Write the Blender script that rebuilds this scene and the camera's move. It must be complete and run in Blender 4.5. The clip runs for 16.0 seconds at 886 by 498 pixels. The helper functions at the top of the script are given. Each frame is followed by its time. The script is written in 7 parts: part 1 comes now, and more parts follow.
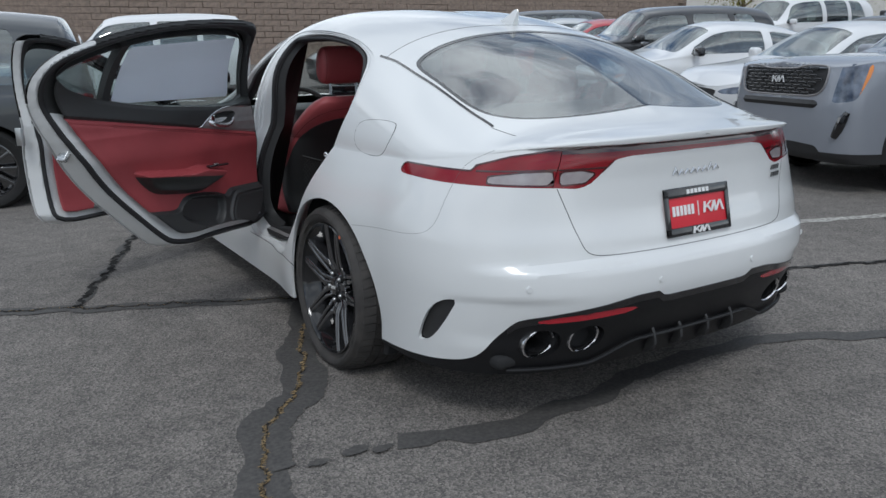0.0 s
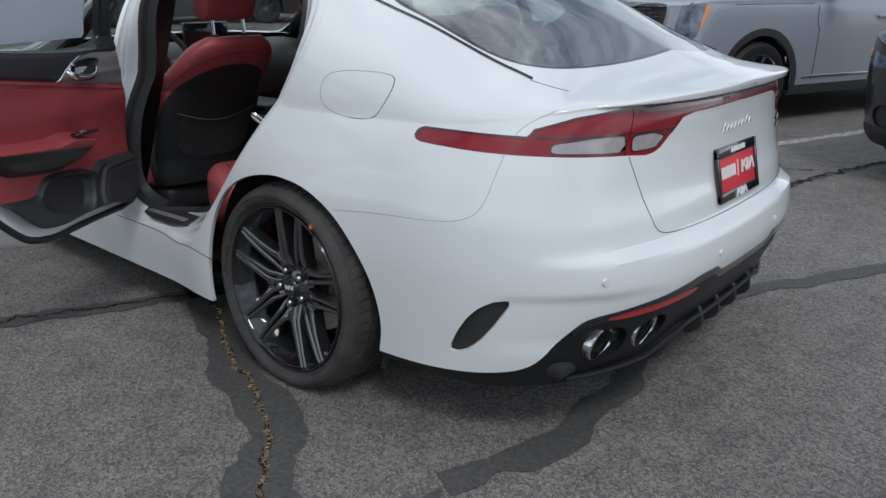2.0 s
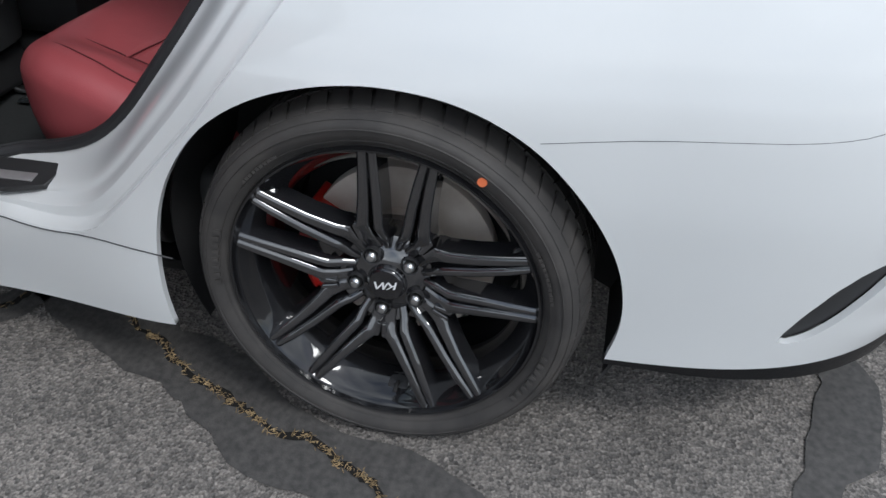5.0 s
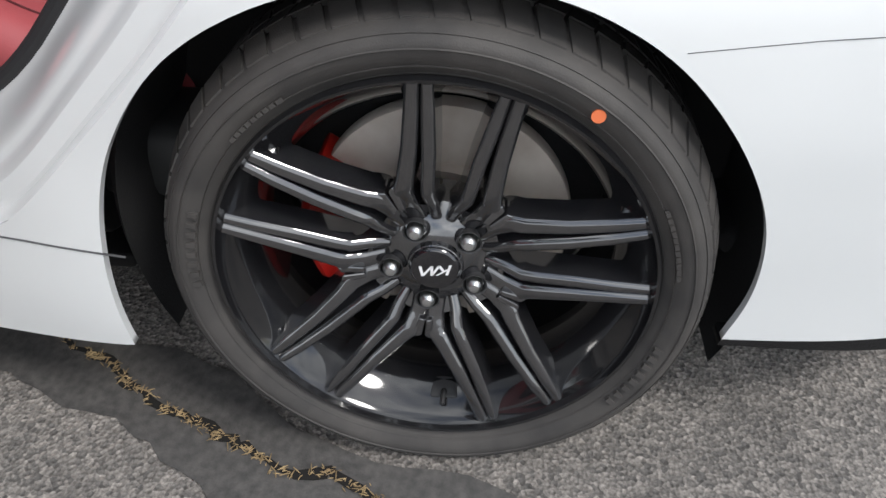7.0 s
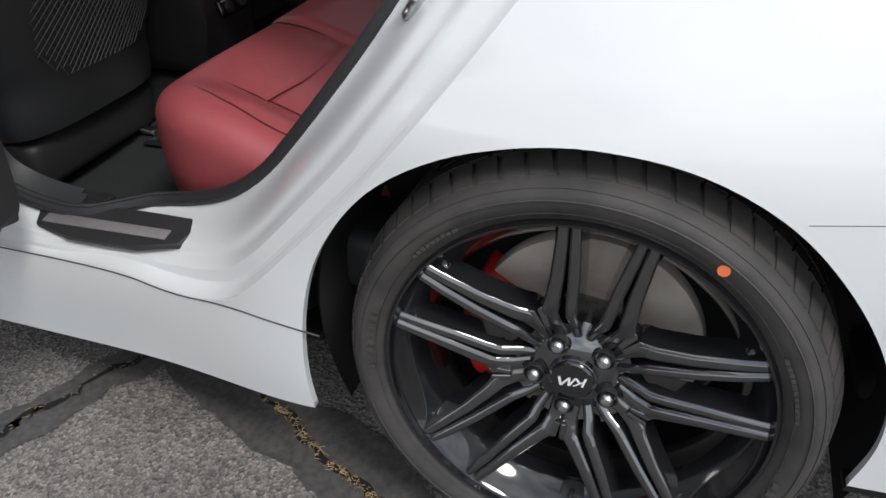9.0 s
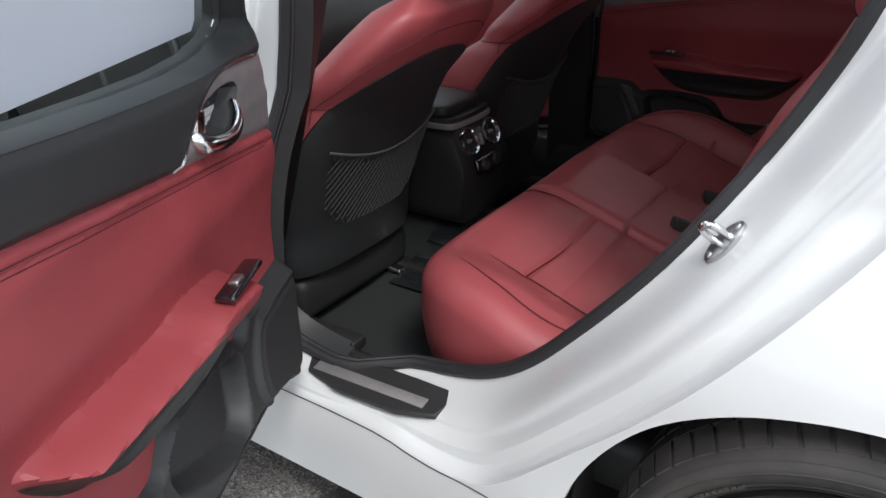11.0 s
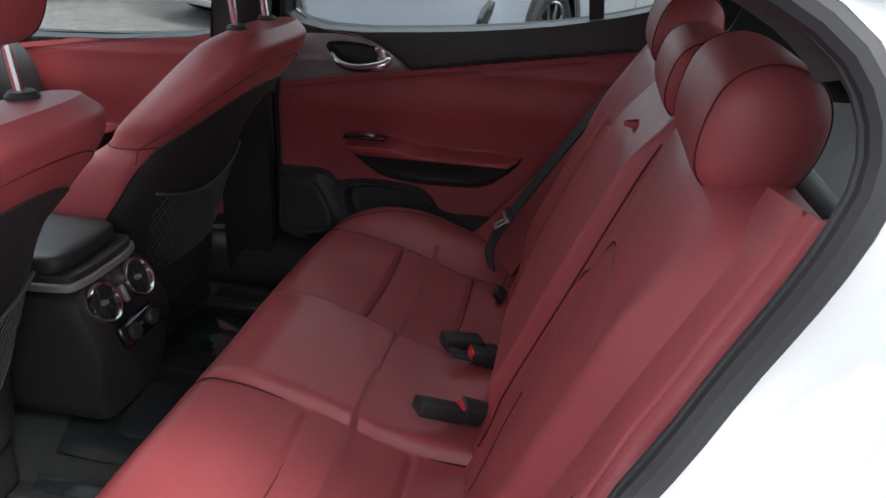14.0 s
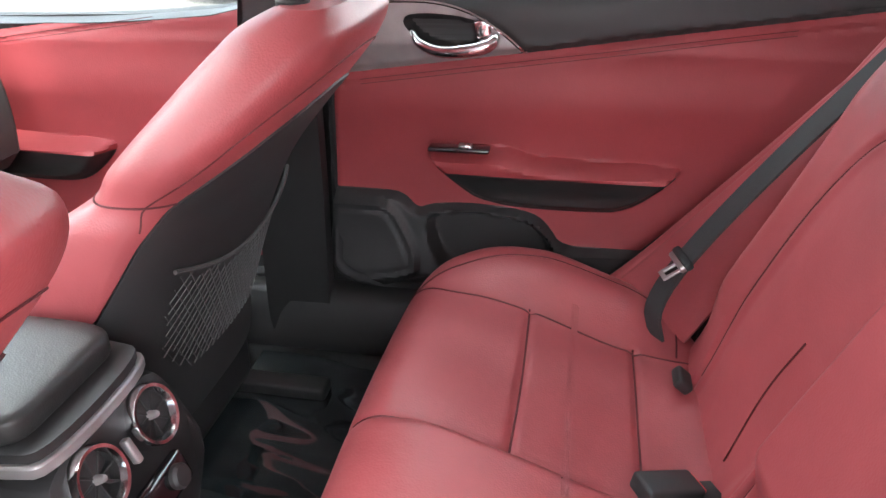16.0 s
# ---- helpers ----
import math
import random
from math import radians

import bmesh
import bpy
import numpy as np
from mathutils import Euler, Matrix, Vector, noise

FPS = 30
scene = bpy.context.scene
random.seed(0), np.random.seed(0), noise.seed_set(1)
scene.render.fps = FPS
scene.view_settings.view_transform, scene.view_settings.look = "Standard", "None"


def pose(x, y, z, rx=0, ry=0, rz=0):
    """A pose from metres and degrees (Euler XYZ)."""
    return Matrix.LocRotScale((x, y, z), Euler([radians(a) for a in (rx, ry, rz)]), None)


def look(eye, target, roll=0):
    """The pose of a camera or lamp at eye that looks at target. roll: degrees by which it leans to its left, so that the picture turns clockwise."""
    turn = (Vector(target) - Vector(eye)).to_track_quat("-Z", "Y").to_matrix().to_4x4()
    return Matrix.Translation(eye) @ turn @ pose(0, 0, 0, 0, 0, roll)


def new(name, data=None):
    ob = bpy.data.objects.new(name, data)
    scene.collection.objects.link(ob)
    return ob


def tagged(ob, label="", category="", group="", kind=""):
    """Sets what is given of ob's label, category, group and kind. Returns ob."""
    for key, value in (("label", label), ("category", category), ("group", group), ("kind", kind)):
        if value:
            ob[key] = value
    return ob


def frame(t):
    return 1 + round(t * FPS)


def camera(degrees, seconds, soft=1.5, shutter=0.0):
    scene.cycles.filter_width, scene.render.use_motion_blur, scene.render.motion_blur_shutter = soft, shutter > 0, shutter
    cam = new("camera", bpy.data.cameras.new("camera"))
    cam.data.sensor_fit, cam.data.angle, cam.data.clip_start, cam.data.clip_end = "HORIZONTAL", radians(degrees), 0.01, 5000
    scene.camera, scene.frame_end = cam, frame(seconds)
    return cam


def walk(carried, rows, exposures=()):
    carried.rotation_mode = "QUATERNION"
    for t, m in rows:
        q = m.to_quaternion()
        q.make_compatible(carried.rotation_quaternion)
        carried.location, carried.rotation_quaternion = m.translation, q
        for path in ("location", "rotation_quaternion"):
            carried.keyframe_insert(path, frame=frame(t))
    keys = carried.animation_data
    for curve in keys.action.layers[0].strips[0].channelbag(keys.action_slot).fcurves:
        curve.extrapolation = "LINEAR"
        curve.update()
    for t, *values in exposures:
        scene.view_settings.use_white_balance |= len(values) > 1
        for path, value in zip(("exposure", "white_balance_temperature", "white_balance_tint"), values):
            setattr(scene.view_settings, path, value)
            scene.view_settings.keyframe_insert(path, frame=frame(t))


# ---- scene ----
cam = camera(60.4, 16.0)
EXPOSURES = [(0.0, -0.22, 5950, 8), (2.5, -0.16, 5950, 8), (4.0, 0.04, 5950, 8), (5.0, 0.3, 6000, 9), (7.3, 0.92, 6350, 10), (8.0, 0.86, 6350, 10), (8.5, 0.80, 6350, 10), (9.0, 0.60, 6300, 10), (9.5, 0.58, 6250, 10), (12.0, 0.95, 6350, 10), (13.0, 0.92, 6350, 10), (13.5, 1.02, 6300, 10), (14.0, 1.5, 6250, 10), (14.5, 3.1, 6250, 10), (15.0, 3.9, 6250, 10), (15.5, 3.8, 6250, 10), (16.0, 3.6, 6450, 10)]
PATH = [
    (0, (-2.106, -2.812, 1.242), (-1.102, -1.153, 0.754), -1.2),
    (0.5, (-2.16, -2.627, 1.223), (-0.997, -1.081, 0.719), -0.2),
    (1, (-2.294, -2.382, 1.243), (-0.954, -0.995, 0.714), 0.2),
    (1.5, (-2.342, -2.158, 1.233), (-0.927, -0.86, 0.672), 0.1),
    (2, (-2.341, -1.865, 1.243), (-0.908, -0.63, 0.595), -0.2),
    (2.5, (-2.347, -1.596, 1.232), (-0.872, -0.47, 0.484), -0.1),
    (3, (-2.343, -1.306, 1.235), (-0.793, -0.332, 0.431), 0.3),
    (3.5, (-2.269, -1.018, 1.236), (-0.706, -0.149, 0.339), 0.2),
    (4, (-2.19, -0.775, 1.242), (-0.602, -0.033, 0.279), -0.1),
    (4.5, (-2.072, -0.505, 1.215), (-0.446, 0.002, 0.166), -0.4),
    (5, (-1.909, -0.331, 1.143), (-0.328, 0.042, -0.023), 0.1),
    (5.2, (-1.818, -0.288, 1.135), (-0.295, 0.099, -0.102), -1.4),
    (7.3, (-1.637, -0.065, 0.949), (-0.096, 0.055, -0.32), 0.7),
    (7.5, (-1.628, -0.078, 0.952), (-0.099, 0.064, -0.329), 0.2),
    (8, (-1.643, -0.089, 0.967), (-0.101, 0.058, -0.297), 0.8),
    (8.5, (-1.685, -0.114, 1.001), (-0.137, 0.134, -0.241), 0.7),
    (9, (-1.742, -0.116, 1.089), (-0.178, 0.471, -0.011), -2.4),
    (9.5, (-1.772, -0.076, 1.162), (-0.307, 0.892, 0.205), -5.5),
    (9.7, (-1.802, -0.018, 1.198), (-0.36, 0.986, 0.242), -4.8),
    (11.8, (-1.69, 0.078, 1.266), (-0.135, 1.051, 0.471), 0.5),
    (12, (-1.669, 0.101, 1.266), (-0.073, 1.01, 0.475), 0.7),
    (12.5, (-1.585, 0.165, 1.275), (0.109, 0.873, 0.483), 1.4),
    (13, (-1.491, 0.223, 1.296), (0.27, 0.731, 0.496), 2.3),
    (13.5, (-1.343, 0.258, 1.289), (0.444, 0.662, 0.488), 1.9),
    (14, (-1.154, 0.31, 1.288), (0.642, 0.63, 0.469), 1.8),
    (14.5, (-0.994, 0.388, 1.289), (0.789, 0.697, 0.436), 1.4),
    (15, (-0.84, 0.494, 1.291), (0.923, 0.816, 0.405), 0.8),
    (15.5, (-0.755, 0.566, 1.286), (1.004, 0.899, 0.394), -0.1),
    (16, (-0.608, 0.643, 1.201), (1.148, 0.978, 0.303), -0.6),
]
walk(cam, [(t, look(eye, target, roll)) for t, eye, target, roll in PATH], EXPOSURES)

# ---- light ----
SUN_EL, SUN_AZ = 52.0, 215.0
world = bpy.data.worlds.new("sky")
scene.world = world
world.use_nodes = True
wn, wl = world.node_tree.nodes, world.node_tree.links
wn.clear()
w_out = wn.new("ShaderNodeOutputWorld")
w_bg = wn.new("ShaderNodeBackground")
w_sky = wn.new("ShaderNodeTexSky")
w_sky.sky_type, w_sky.sun_disc = "NISHITA", False
w_sky.sun_elevation, w_sky.sun_rotation = radians(SUN_EL), radians(SUN_AZ)
w_co = wn.new("ShaderNodeTexCoord")
w_map = wn.new("ShaderNodeMapping")
w_map.inputs["Scale"].default_value = (1.0, 1.0, 2.6)
w_no = wn.new("ShaderNodeTexNoise")
w_no.inputs["Scale"].default_value, w_no.inputs["Detail"].default_value, w_no.inputs["Roughness"].default_value = 2.3, 8.0, 0.6
w_no.inputs["Distortion"].default_value = 0.5
w_ramp = wn.new("ShaderNodeValToRGB")
w_ramp.color_ramp.elements[0].position, w_ramp.color_ramp.elements[1].position = 0.32, 0.54
w_no2 = wn.new("ShaderNodeTexNoise")
w_no2.inputs["Scale"].default_value, w_no2.inputs["Detail"].default_value = 1.7, 5.0
w_cl = wn.new("ShaderNodeValToRGB")
w_cl.color_ramp.elements[0].color, w_cl.color_ramp.elements[1].color = (5.2, 5.6, 6.2, 1), (14.8, 14.9, 14.8, 1)
w_cl.color_ramp.elements[0].position, w_cl.color_ramp.elements[1].position = 0.35, 0.65
w_mix = wn.new("ShaderNodeMix")
w_mix.data_type = "RGBA"
wl.new(w_co.outputs["Generated"], w_map.inputs["Vector"])
wl.new(w_map.outputs["Vector"], w_no.inputs["Vector"])
wl.new(w_map.outputs["Vector"], w_no2.inputs["Vector"])
wl.new(w_no.outputs["Fac"], w_ramp.inputs["Fac"])
wl.new(w_no2.outputs["Fac"], w_cl.inputs["Fac"])
wl.new(w_ramp.outputs["Color"], w_mix.inputs["Factor"])
wl.new(w_sky.outputs["Color"], w_mix.inputs["A"])
wl.new(w_cl.outputs["Color"], w_mix.inputs["B"])
wl.new(w_mix.outputs["Result"], w_bg.inputs["Color"])
wl.new(w_bg.outputs["Background"], w_out.inputs["Surface"])
w_bg.inputs["Strength"].default_value = 0.10
sun = new("sun", bpy.data.lights.new("sun", "SUN"))
sun.data.energy, sun.data.angle, sun.data.color = 1.2, radians(14), (1.0, 0.96, 0.9)
_a = radians(SUN_AZ)
sun.matrix_world = look((math.sin(_a) * math.cos(radians(SUN_EL)) * 20, math.cos(_a) * math.cos(radians(SUN_EL)) * 20, 20 * math.sin(radians(SUN_EL))), (0, 0, 0))

# ---- materials ----
def mat(name, color, rough=0.5, metal=0.0, coat=0.0, spec=0.5, trans=0.0, ior=1.5, var=0.0, vscale=6.0, bump=0.0, bscale=200.0, rvar=0.0, color2=None, bdist=0.002, detail=4.0, alpha=1.0, emit=0.0):
    m = bpy.data.materials.new(name)
    m.use_nodes = True
    n, l = m.node_tree.nodes, m.node_tree.links
    b = n["Principled BSDF"]
    b.inputs["Base Color"].default_value = (*color, 1)
    b.inputs["Roughness"].default_value, b.inputs["Metallic"].default_value = rough, metal
    b.inputs["Coat Weight"].default_value, b.inputs["Coat Roughness"].default_value = coat, 0.03
    b.inputs["Specular IOR Level"].default_value = spec
    b.inputs["Transmission Weight"].default_value, b.inputs["IOR"].default_value = trans, ior
    b.inputs["Alpha"].default_value = alpha
    co = n.new("ShaderNodeTexCoord")
    if var or color2:
        t = n.new("ShaderNodeTexNoise")
        t.inputs["Scale"].default_value, t.inputs["Detail"].default_value = vscale, detail
        l.new(co.outputs["Object"], t.inputs["Vector"])
        r = n.new("ShaderNodeValToRGB")
        c2 = color2 or tuple(c * (1 - var) for c in color)
        c1 = color if color2 else tuple(min(1, c * (1 + var * 0.6)) for c in color)
        r.color_ramp.elements[0].color, r.color_ramp.elements[1].color = (*c2, 1), (*c1, 1)
        r.color_ramp.elements[0].position, r.color_ramp.elements[1].position = 0.3, 0.7
        l.new(t.outputs["Fac"], r.inputs["Fac"])
        l.new(r.outputs["Color"], b.inputs["Base Color"])
    if rvar:
        t2 = n.new("ShaderNodeTexNoise")
        t2.inputs["Scale"].default_value, t2.inputs["Detail"].default_value = 9.0, 6.0
        l.new(co.outputs["Object"], t2.inputs["Vector"])
        mr = n.new("ShaderNodeMapRange")
        mr.inputs["To Min"].default_value, mr.inputs["To Max"].default_value = max(0, rough - rvar), rough + rvar
        l.new(t2.outputs["Fac"], mr.inputs["Value"])
        l.new(mr.outputs["Result"], b.inputs["Roughness"])
    if bump:
        t3 = n.new("ShaderNodeTexNoise")
        t3.inputs["Scale"].default_value, t3.inputs["Detail"].default_value = bscale, 3.0
        l.new(co.outputs["Object"], t3.inputs["Vector"])
        bp = n.new("ShaderNodeBump")
        bp.inputs["Strength"].default_value, bp.inputs["Distance"].default_value = bump, bdist
        l.new(t3.outputs["Fac"], bp.inputs["Height"])
        l.new(bp.outputs["Normal"], b.inputs["Normal"])
    return m


def leather(name, color, scale=330.0, rough=0.42):
    """Grained leather: small voronoi cells, soft creases and slight wear."""
    m = mat(name, color, rough, var=0.13, vscale=5.0, rvar=0.06, spec=0.5)
    n, l = m.node_tree.nodes, m.node_tree.links
    co = n.new("ShaderNodeTexCoord")
    v = n.new("ShaderNodeTexVoronoi")
    v.inputs["Scale"].default_value = scale
    t = n.new("ShaderNodeTexNoise")
    t.inputs["Scale"].default_value, t.inputs["Detail"].default_value = 11.0, 3.0
    l.new(co.outputs["Object"], v.inputs["Vector"])
    l.new(co.outputs["Object"], t.inputs["Vector"])
    b1, b2 = n.new("ShaderNodeBump"), n.new("ShaderNodeBump")
    b1.inputs["Strength"].default_value, b1.inputs["Distance"].default_value = 0.16, 0.0012
    b2.inputs["Strength"].default_value, b2.inputs["Distance"].default_value = 0.25, 0.008
    l.new(t.outputs["Fac"], b2.inputs["Height"])
    l.new(v.outputs["Distance"], b1.inputs["Height"])
    l.new(b2.outputs["Normal"], b1.inputs["Normal"])
    l.new(b1.outputs["Normal"], n["Principled BSDF"].inputs["Normal"])
    return m


M_WHITE = mat("white_paint", (0.715, 0.728, 0.728), 0.32, coat=1.0, var=0.015, vscale=1.3)
M_BLACKGLOSS = mat("gloss_black", (0.006, 0.006, 0.008), 0.12, coat=1.0, rvar=0.04)
M_WHEEL = mat("gloss_black_alloy", (0.018, 0.018, 0.020), 0.10, coat=1.0, metal=0.0, spec=1.0, rvar=0.03)
M_BARREL = mat("gloss_black_barrel", (0.010, 0.010, 0.011), 0.09, coat=0.5, spec=0.45, rvar=0.02)
M_WHEEL.node_tree.nodes["Principled BSDF"].inputs["Coat IOR"].default_value = 1.65
M_DIFFUSER = mat("textured_black_plastic", (0.010, 0.010, 0.011), 0.34, spec=0.32, rvar=0.08, bump=0.5, bscale=420, bdist=0.001)
M_BLACK = mat("black_plastic", (0.024, 0.024, 0.025), 0.55, var=0.2, bump=0.25, bscale=900, bdist=0.0006)
M_BLACKSOFT = mat("black_soft_trim", (0.030, 0.031, 0.032), 0.5, var=0.15, vscale=4, bump=0.3, bscale=700, bdist=0.0008)
M_RUBBER = mat("rubber_seal", (0.022, 0.022, 0.024), 0.6, rvar=0.1)
M_TYRE = mat("tyre_rubber", (0.042, 0.040, 0.039), 0.62, color2=(0.070, 0.065, 0.061), vscale=14, spec=0.22, rvar=0.1, bump=0.25, bscale=500)
M_TYREDARK = mat("dark_tyre_rubber", (0.018, 0.018, 0.018), 0.6, var=0.2, vscale=12, spec=0.25)
M_RED = leather("red_leather", (0.36, 0.074, 0.082), rough=0.45)
M_REDDOOR = leather("red_door_leather", (0.33, 0.056, 0.064), rough=0.50)
M_STITCH = mat("red_stitch", (0.09, 0.012, 0.016), 0.7)
M_GREYLEA = leather("black_leather", (0.026, 0.027, 0.027), 420, 0.45)
M_CHROME = mat("chrome", (0.72, 0.72, 0.73), 0.14, metal=1.0, rvar=0.05)
M_STEEL = mat("zinc_steel", (0.55, 0.56, 0.56), 0.3, metal=1.0, rvar=0.1)
M_SATIN = mat("satin_metal_trim", (0.36, 0.345, 0.345), 0.42, metal=0.55, var=0.1, vscale=30)
M_GLASS = mat("clear_glass", (0.9, 0.95, 0.93), 0.0, trans=1.0, ior=1.45)
M_TINT = mat("tinted_glass", (0.70, 0.77, 0.76), 0.0, trans=1.0, ior=1.45)
M_LENSRED = mat("red_lens", (0.22, 0.003, 0.010), 0.14, coat=0.25, var=0.15, vscale=9)
M_BACKGLASS = mat("rear_glass", (0.42, 0.48, 0.48), 0.0, trans=1.0, ior=1.12, coat=1.0)
M_BACKGLASS.node_tree.nodes["Principled BSDF"].inputs["Coat IOR"].default_value = 2.6
M_BACKGLASS.node_tree.nodes["Principled BSDF"].inputs["Coat Roughness"].default_value = 0.0
M_LENSDARK = mat("dark_red_lens", (0.055, 0.003, 0.006), 0.1, coat=1.0)
M_LENSCLEAR = mat("clear_lens", (0.40, 0.37, 0.38), 0.15, coat=1.0, color2=(0.30, 0.27, 0.28), vscale=25)
M_REFLECT = mat("red_reflector", (0.42, 0.012, 0.025), 0.2, coat=1.0, bump=0.4, bscale=300)
M_LINER = mat("wheel_liner", (0.014, 0.014, 0.015), 0.85, bump=0.4, bscale=250)
M_BRAKE = mat("red_caliper", (0.55, 0.018, 0.012), 0.3, coat=0.6)
M_DISC = mat("brake_disc", (0.66, 0.60, 0.54), 0.42, metal=0.12, color2=(0.50, 0.43, 0.37), vscale=18)
M_CARPET = mat("black_carpet", (0.016, 0.0175, 0.018), 0.95, color2=(0.034, 0.037, 0.038), vscale=300, bump=0.8, bscale=900, bdist=0.002)
M_FILM = mat("protective_film", (0.022, 0.026, 0.028), 0.12, coat=1.0, spec=0.8, var=0.3, vscale=12)
M_BELT = mat("grey_webbing", (0.032, 0.035, 0.037), 0.75, bump=0.6, bscale=1200, bdist=0.0008)
M_BUCKLERED = mat("red_button", (0.62, 0.03, 0.03), 0.4)
M_HEAD = mat("grey_headliner", (0.60, 0.60, 0.585), 0.9, bump=0.3, bscale=500)
M_ORANGE = mat("orange_paint_dot", (0.72, 0.17, 0.06), 0.6)
M_PAPER = mat("white_paper", (0.72, 0.74, 0.80), 0.8, var=0.05, vscale=3)
_n, _l = M_PAPER.node_tree.nodes, M_PAPER.node_tree.links
_t, _x = _n.new("ShaderNodeBsdfTranslucent"), _n.new("ShaderNodeMixShader")
_t.inputs["Color"].default_value = (0.85, 0.87, 0.92, 1)
_x.inputs["Fac"].default_value = 0.5
_l.new(_n["Principled BSDF"].outputs["BSDF"], _x.inputs[1])
_l.new(_t.outputs["BSDF"], _x.inputs[2])
_l.new(_x.outputs["Shader"], _n["Material Output"].inputs["Surface"])
M_INK = mat("grey_ink", (0.52, 0.54, 0.60), 0.8)
M_PLATE = mat("red_plate", (0.60, 0.020, 0.035), 0.4, var=0.05)
M_WHITEINK = mat("white_ink", (0.78, 0.78, 0.78), 0.5)
M_NET = mat("net_cord", (0.07, 0.07, 0.07), 0.7)
M_SEAM = mat("panel_gap", (0.07, 0.07, 0.073), 0.8)
M_STRAW = mat("dry_straw", (0.40, 0.29, 0.15), 0.9, color2=(0.13, 0.09, 0.045), vscale=60)


def asphalt():
    m = mat("asphalt", (0.10, 0.095, 0.09), 0.9)
    n, l = m.node_tree.nodes, m.node_tree.links
    b = n["Principled BSDF"]
    co = n.new("ShaderNodeTexCoord")
    big, mid, fine = (n.new("ShaderNodeTexNoise") for _ in range(3))
    for t, s, d in ((big, 0.7, 6), (mid, 7.0, 5), (fine, 190.0, 2)):
        t.inputs["Scale"].default_value, t.inputs["Detail"].default_value = s, d
        l.new(co.outputs["Object"], t.inputs["Vector"])
    vo = n.new("ShaderNodeTexVoronoi")
    vo.inputs["Scale"].default_value = 125.0
    l.new(co.outputs["Object"], vo.inputs["Vector"])
    r1 = n.new("ShaderNodeValToRGB")
    r1.color_ramp.elements[0].color, r1.color_ramp.elements[1].color = (0.116, 0.109, 0.103, 1), (0.226, 0.211, 0.197, 1)
    r1.color_ramp.elements[0].position, r1.color_ramp.elements[1].position = 0.28, 0.72
    ad = n.new("ShaderNodeMath")
    ad.operation = "MULTIPLY_ADD"
    ad.inputs[1].default_value = 0.55
    l.new(mid.outputs["Fac"], ad.inputs[0])
    mu = n.new("ShaderNodeMath")
    mu.operation = "MULTIPLY"
    mu.inputs[1].default_value = 0.45
    l.new(big.outputs["Fac"], mu.inputs[0])
    l.new(mu.outputs["Value"], ad.inputs[2])
    l.new(ad.outputs["Value"], r1.inputs["Fac"])
    # light stones and dark binder
    r2 = n.new("ShaderNodeValToRGB")
    r2.color_ramp.elements[0].color, r2.color_ramp.elements[1].color = (0.40, 0.40, 0.40, 1), (1.75, 1.7, 1.64, 1)
    r2.color_ramp.elements[0].position, r2.color_ramp.elements[1].position = 0.15, 0.95
    l.new(vo.outputs["Color"], r2.inputs["Fac"])
    r3 = n.new("ShaderNodeValToRGB")
    r3.color_ramp.elements[0].color, r3.color_ramp.elements[1].color = (0.45, 0.45, 0.45, 1), (1.5, 1.5, 1.5, 1)
    r3.color_ramp.elements[0].position, r3.color_ramp.elements[1].position = 0.34, 0.68
    l.new(fine.outputs["Fac"], r3.inputs["Fac"])
    m1, m2 = n.new("ShaderNodeMix"), n.new("ShaderNodeMix")
    for mm, a, c, f in ((m1, r1, r2, 0.75), (m2, None, r3, 0.7)):
        mm.data_type, mm.blend_type = "RGBA", "MULTIPLY"
        mm.inputs["Factor"].default_value = f
        l.new(c.outputs["Color"], mm.inputs["B"])
    l.new(r1.outputs["Color"], m1.inputs["A"])
    l.new(m1.outputs["Result"], m2.inputs["A"])
    l.new(m2.outputs["Result"], b.inputs["Base Color"])
    bp, bp2 = n.new("ShaderNodeBump"), n.new("ShaderNodeBump")
    bp.inputs["Strength"].default_value, bp.inputs["Distance"].default_value = 0.8, 0.004
    bp2.inputs["Strength"].default_value, bp2.inputs["Distance"].default_value = 0.5, 0.002
    l.new(vo.outputs["Distance"], bp.inputs["Height"])
    l.new(fine.outputs["Fac"], bp2.inputs["Height"])
    l.new(bp.outputs["Normal"], bp2.inputs["Normal"])
    l.new(bp2.outputs["Normal"], b.inputs["Normal"])
    return m


M_ASPHALT = asphalt()
M_TAR = mat("tar_sealer", (0.048, 0.046, 0.045), 0.7, color2=(0.095, 0.09, 0.085), vscale=70, bump=0.5, bscale=220, rvar=0.12, detail=8)
M_CRACK = mat("open_crack", (0.008, 0.007, 0.006), 0.95)
M_LINE = mat("worn_road_paint", (0.55, 0.54, 0.50), 0.8, color2=(0.16, 0.15, 0.14), vscale=28, detail=8)

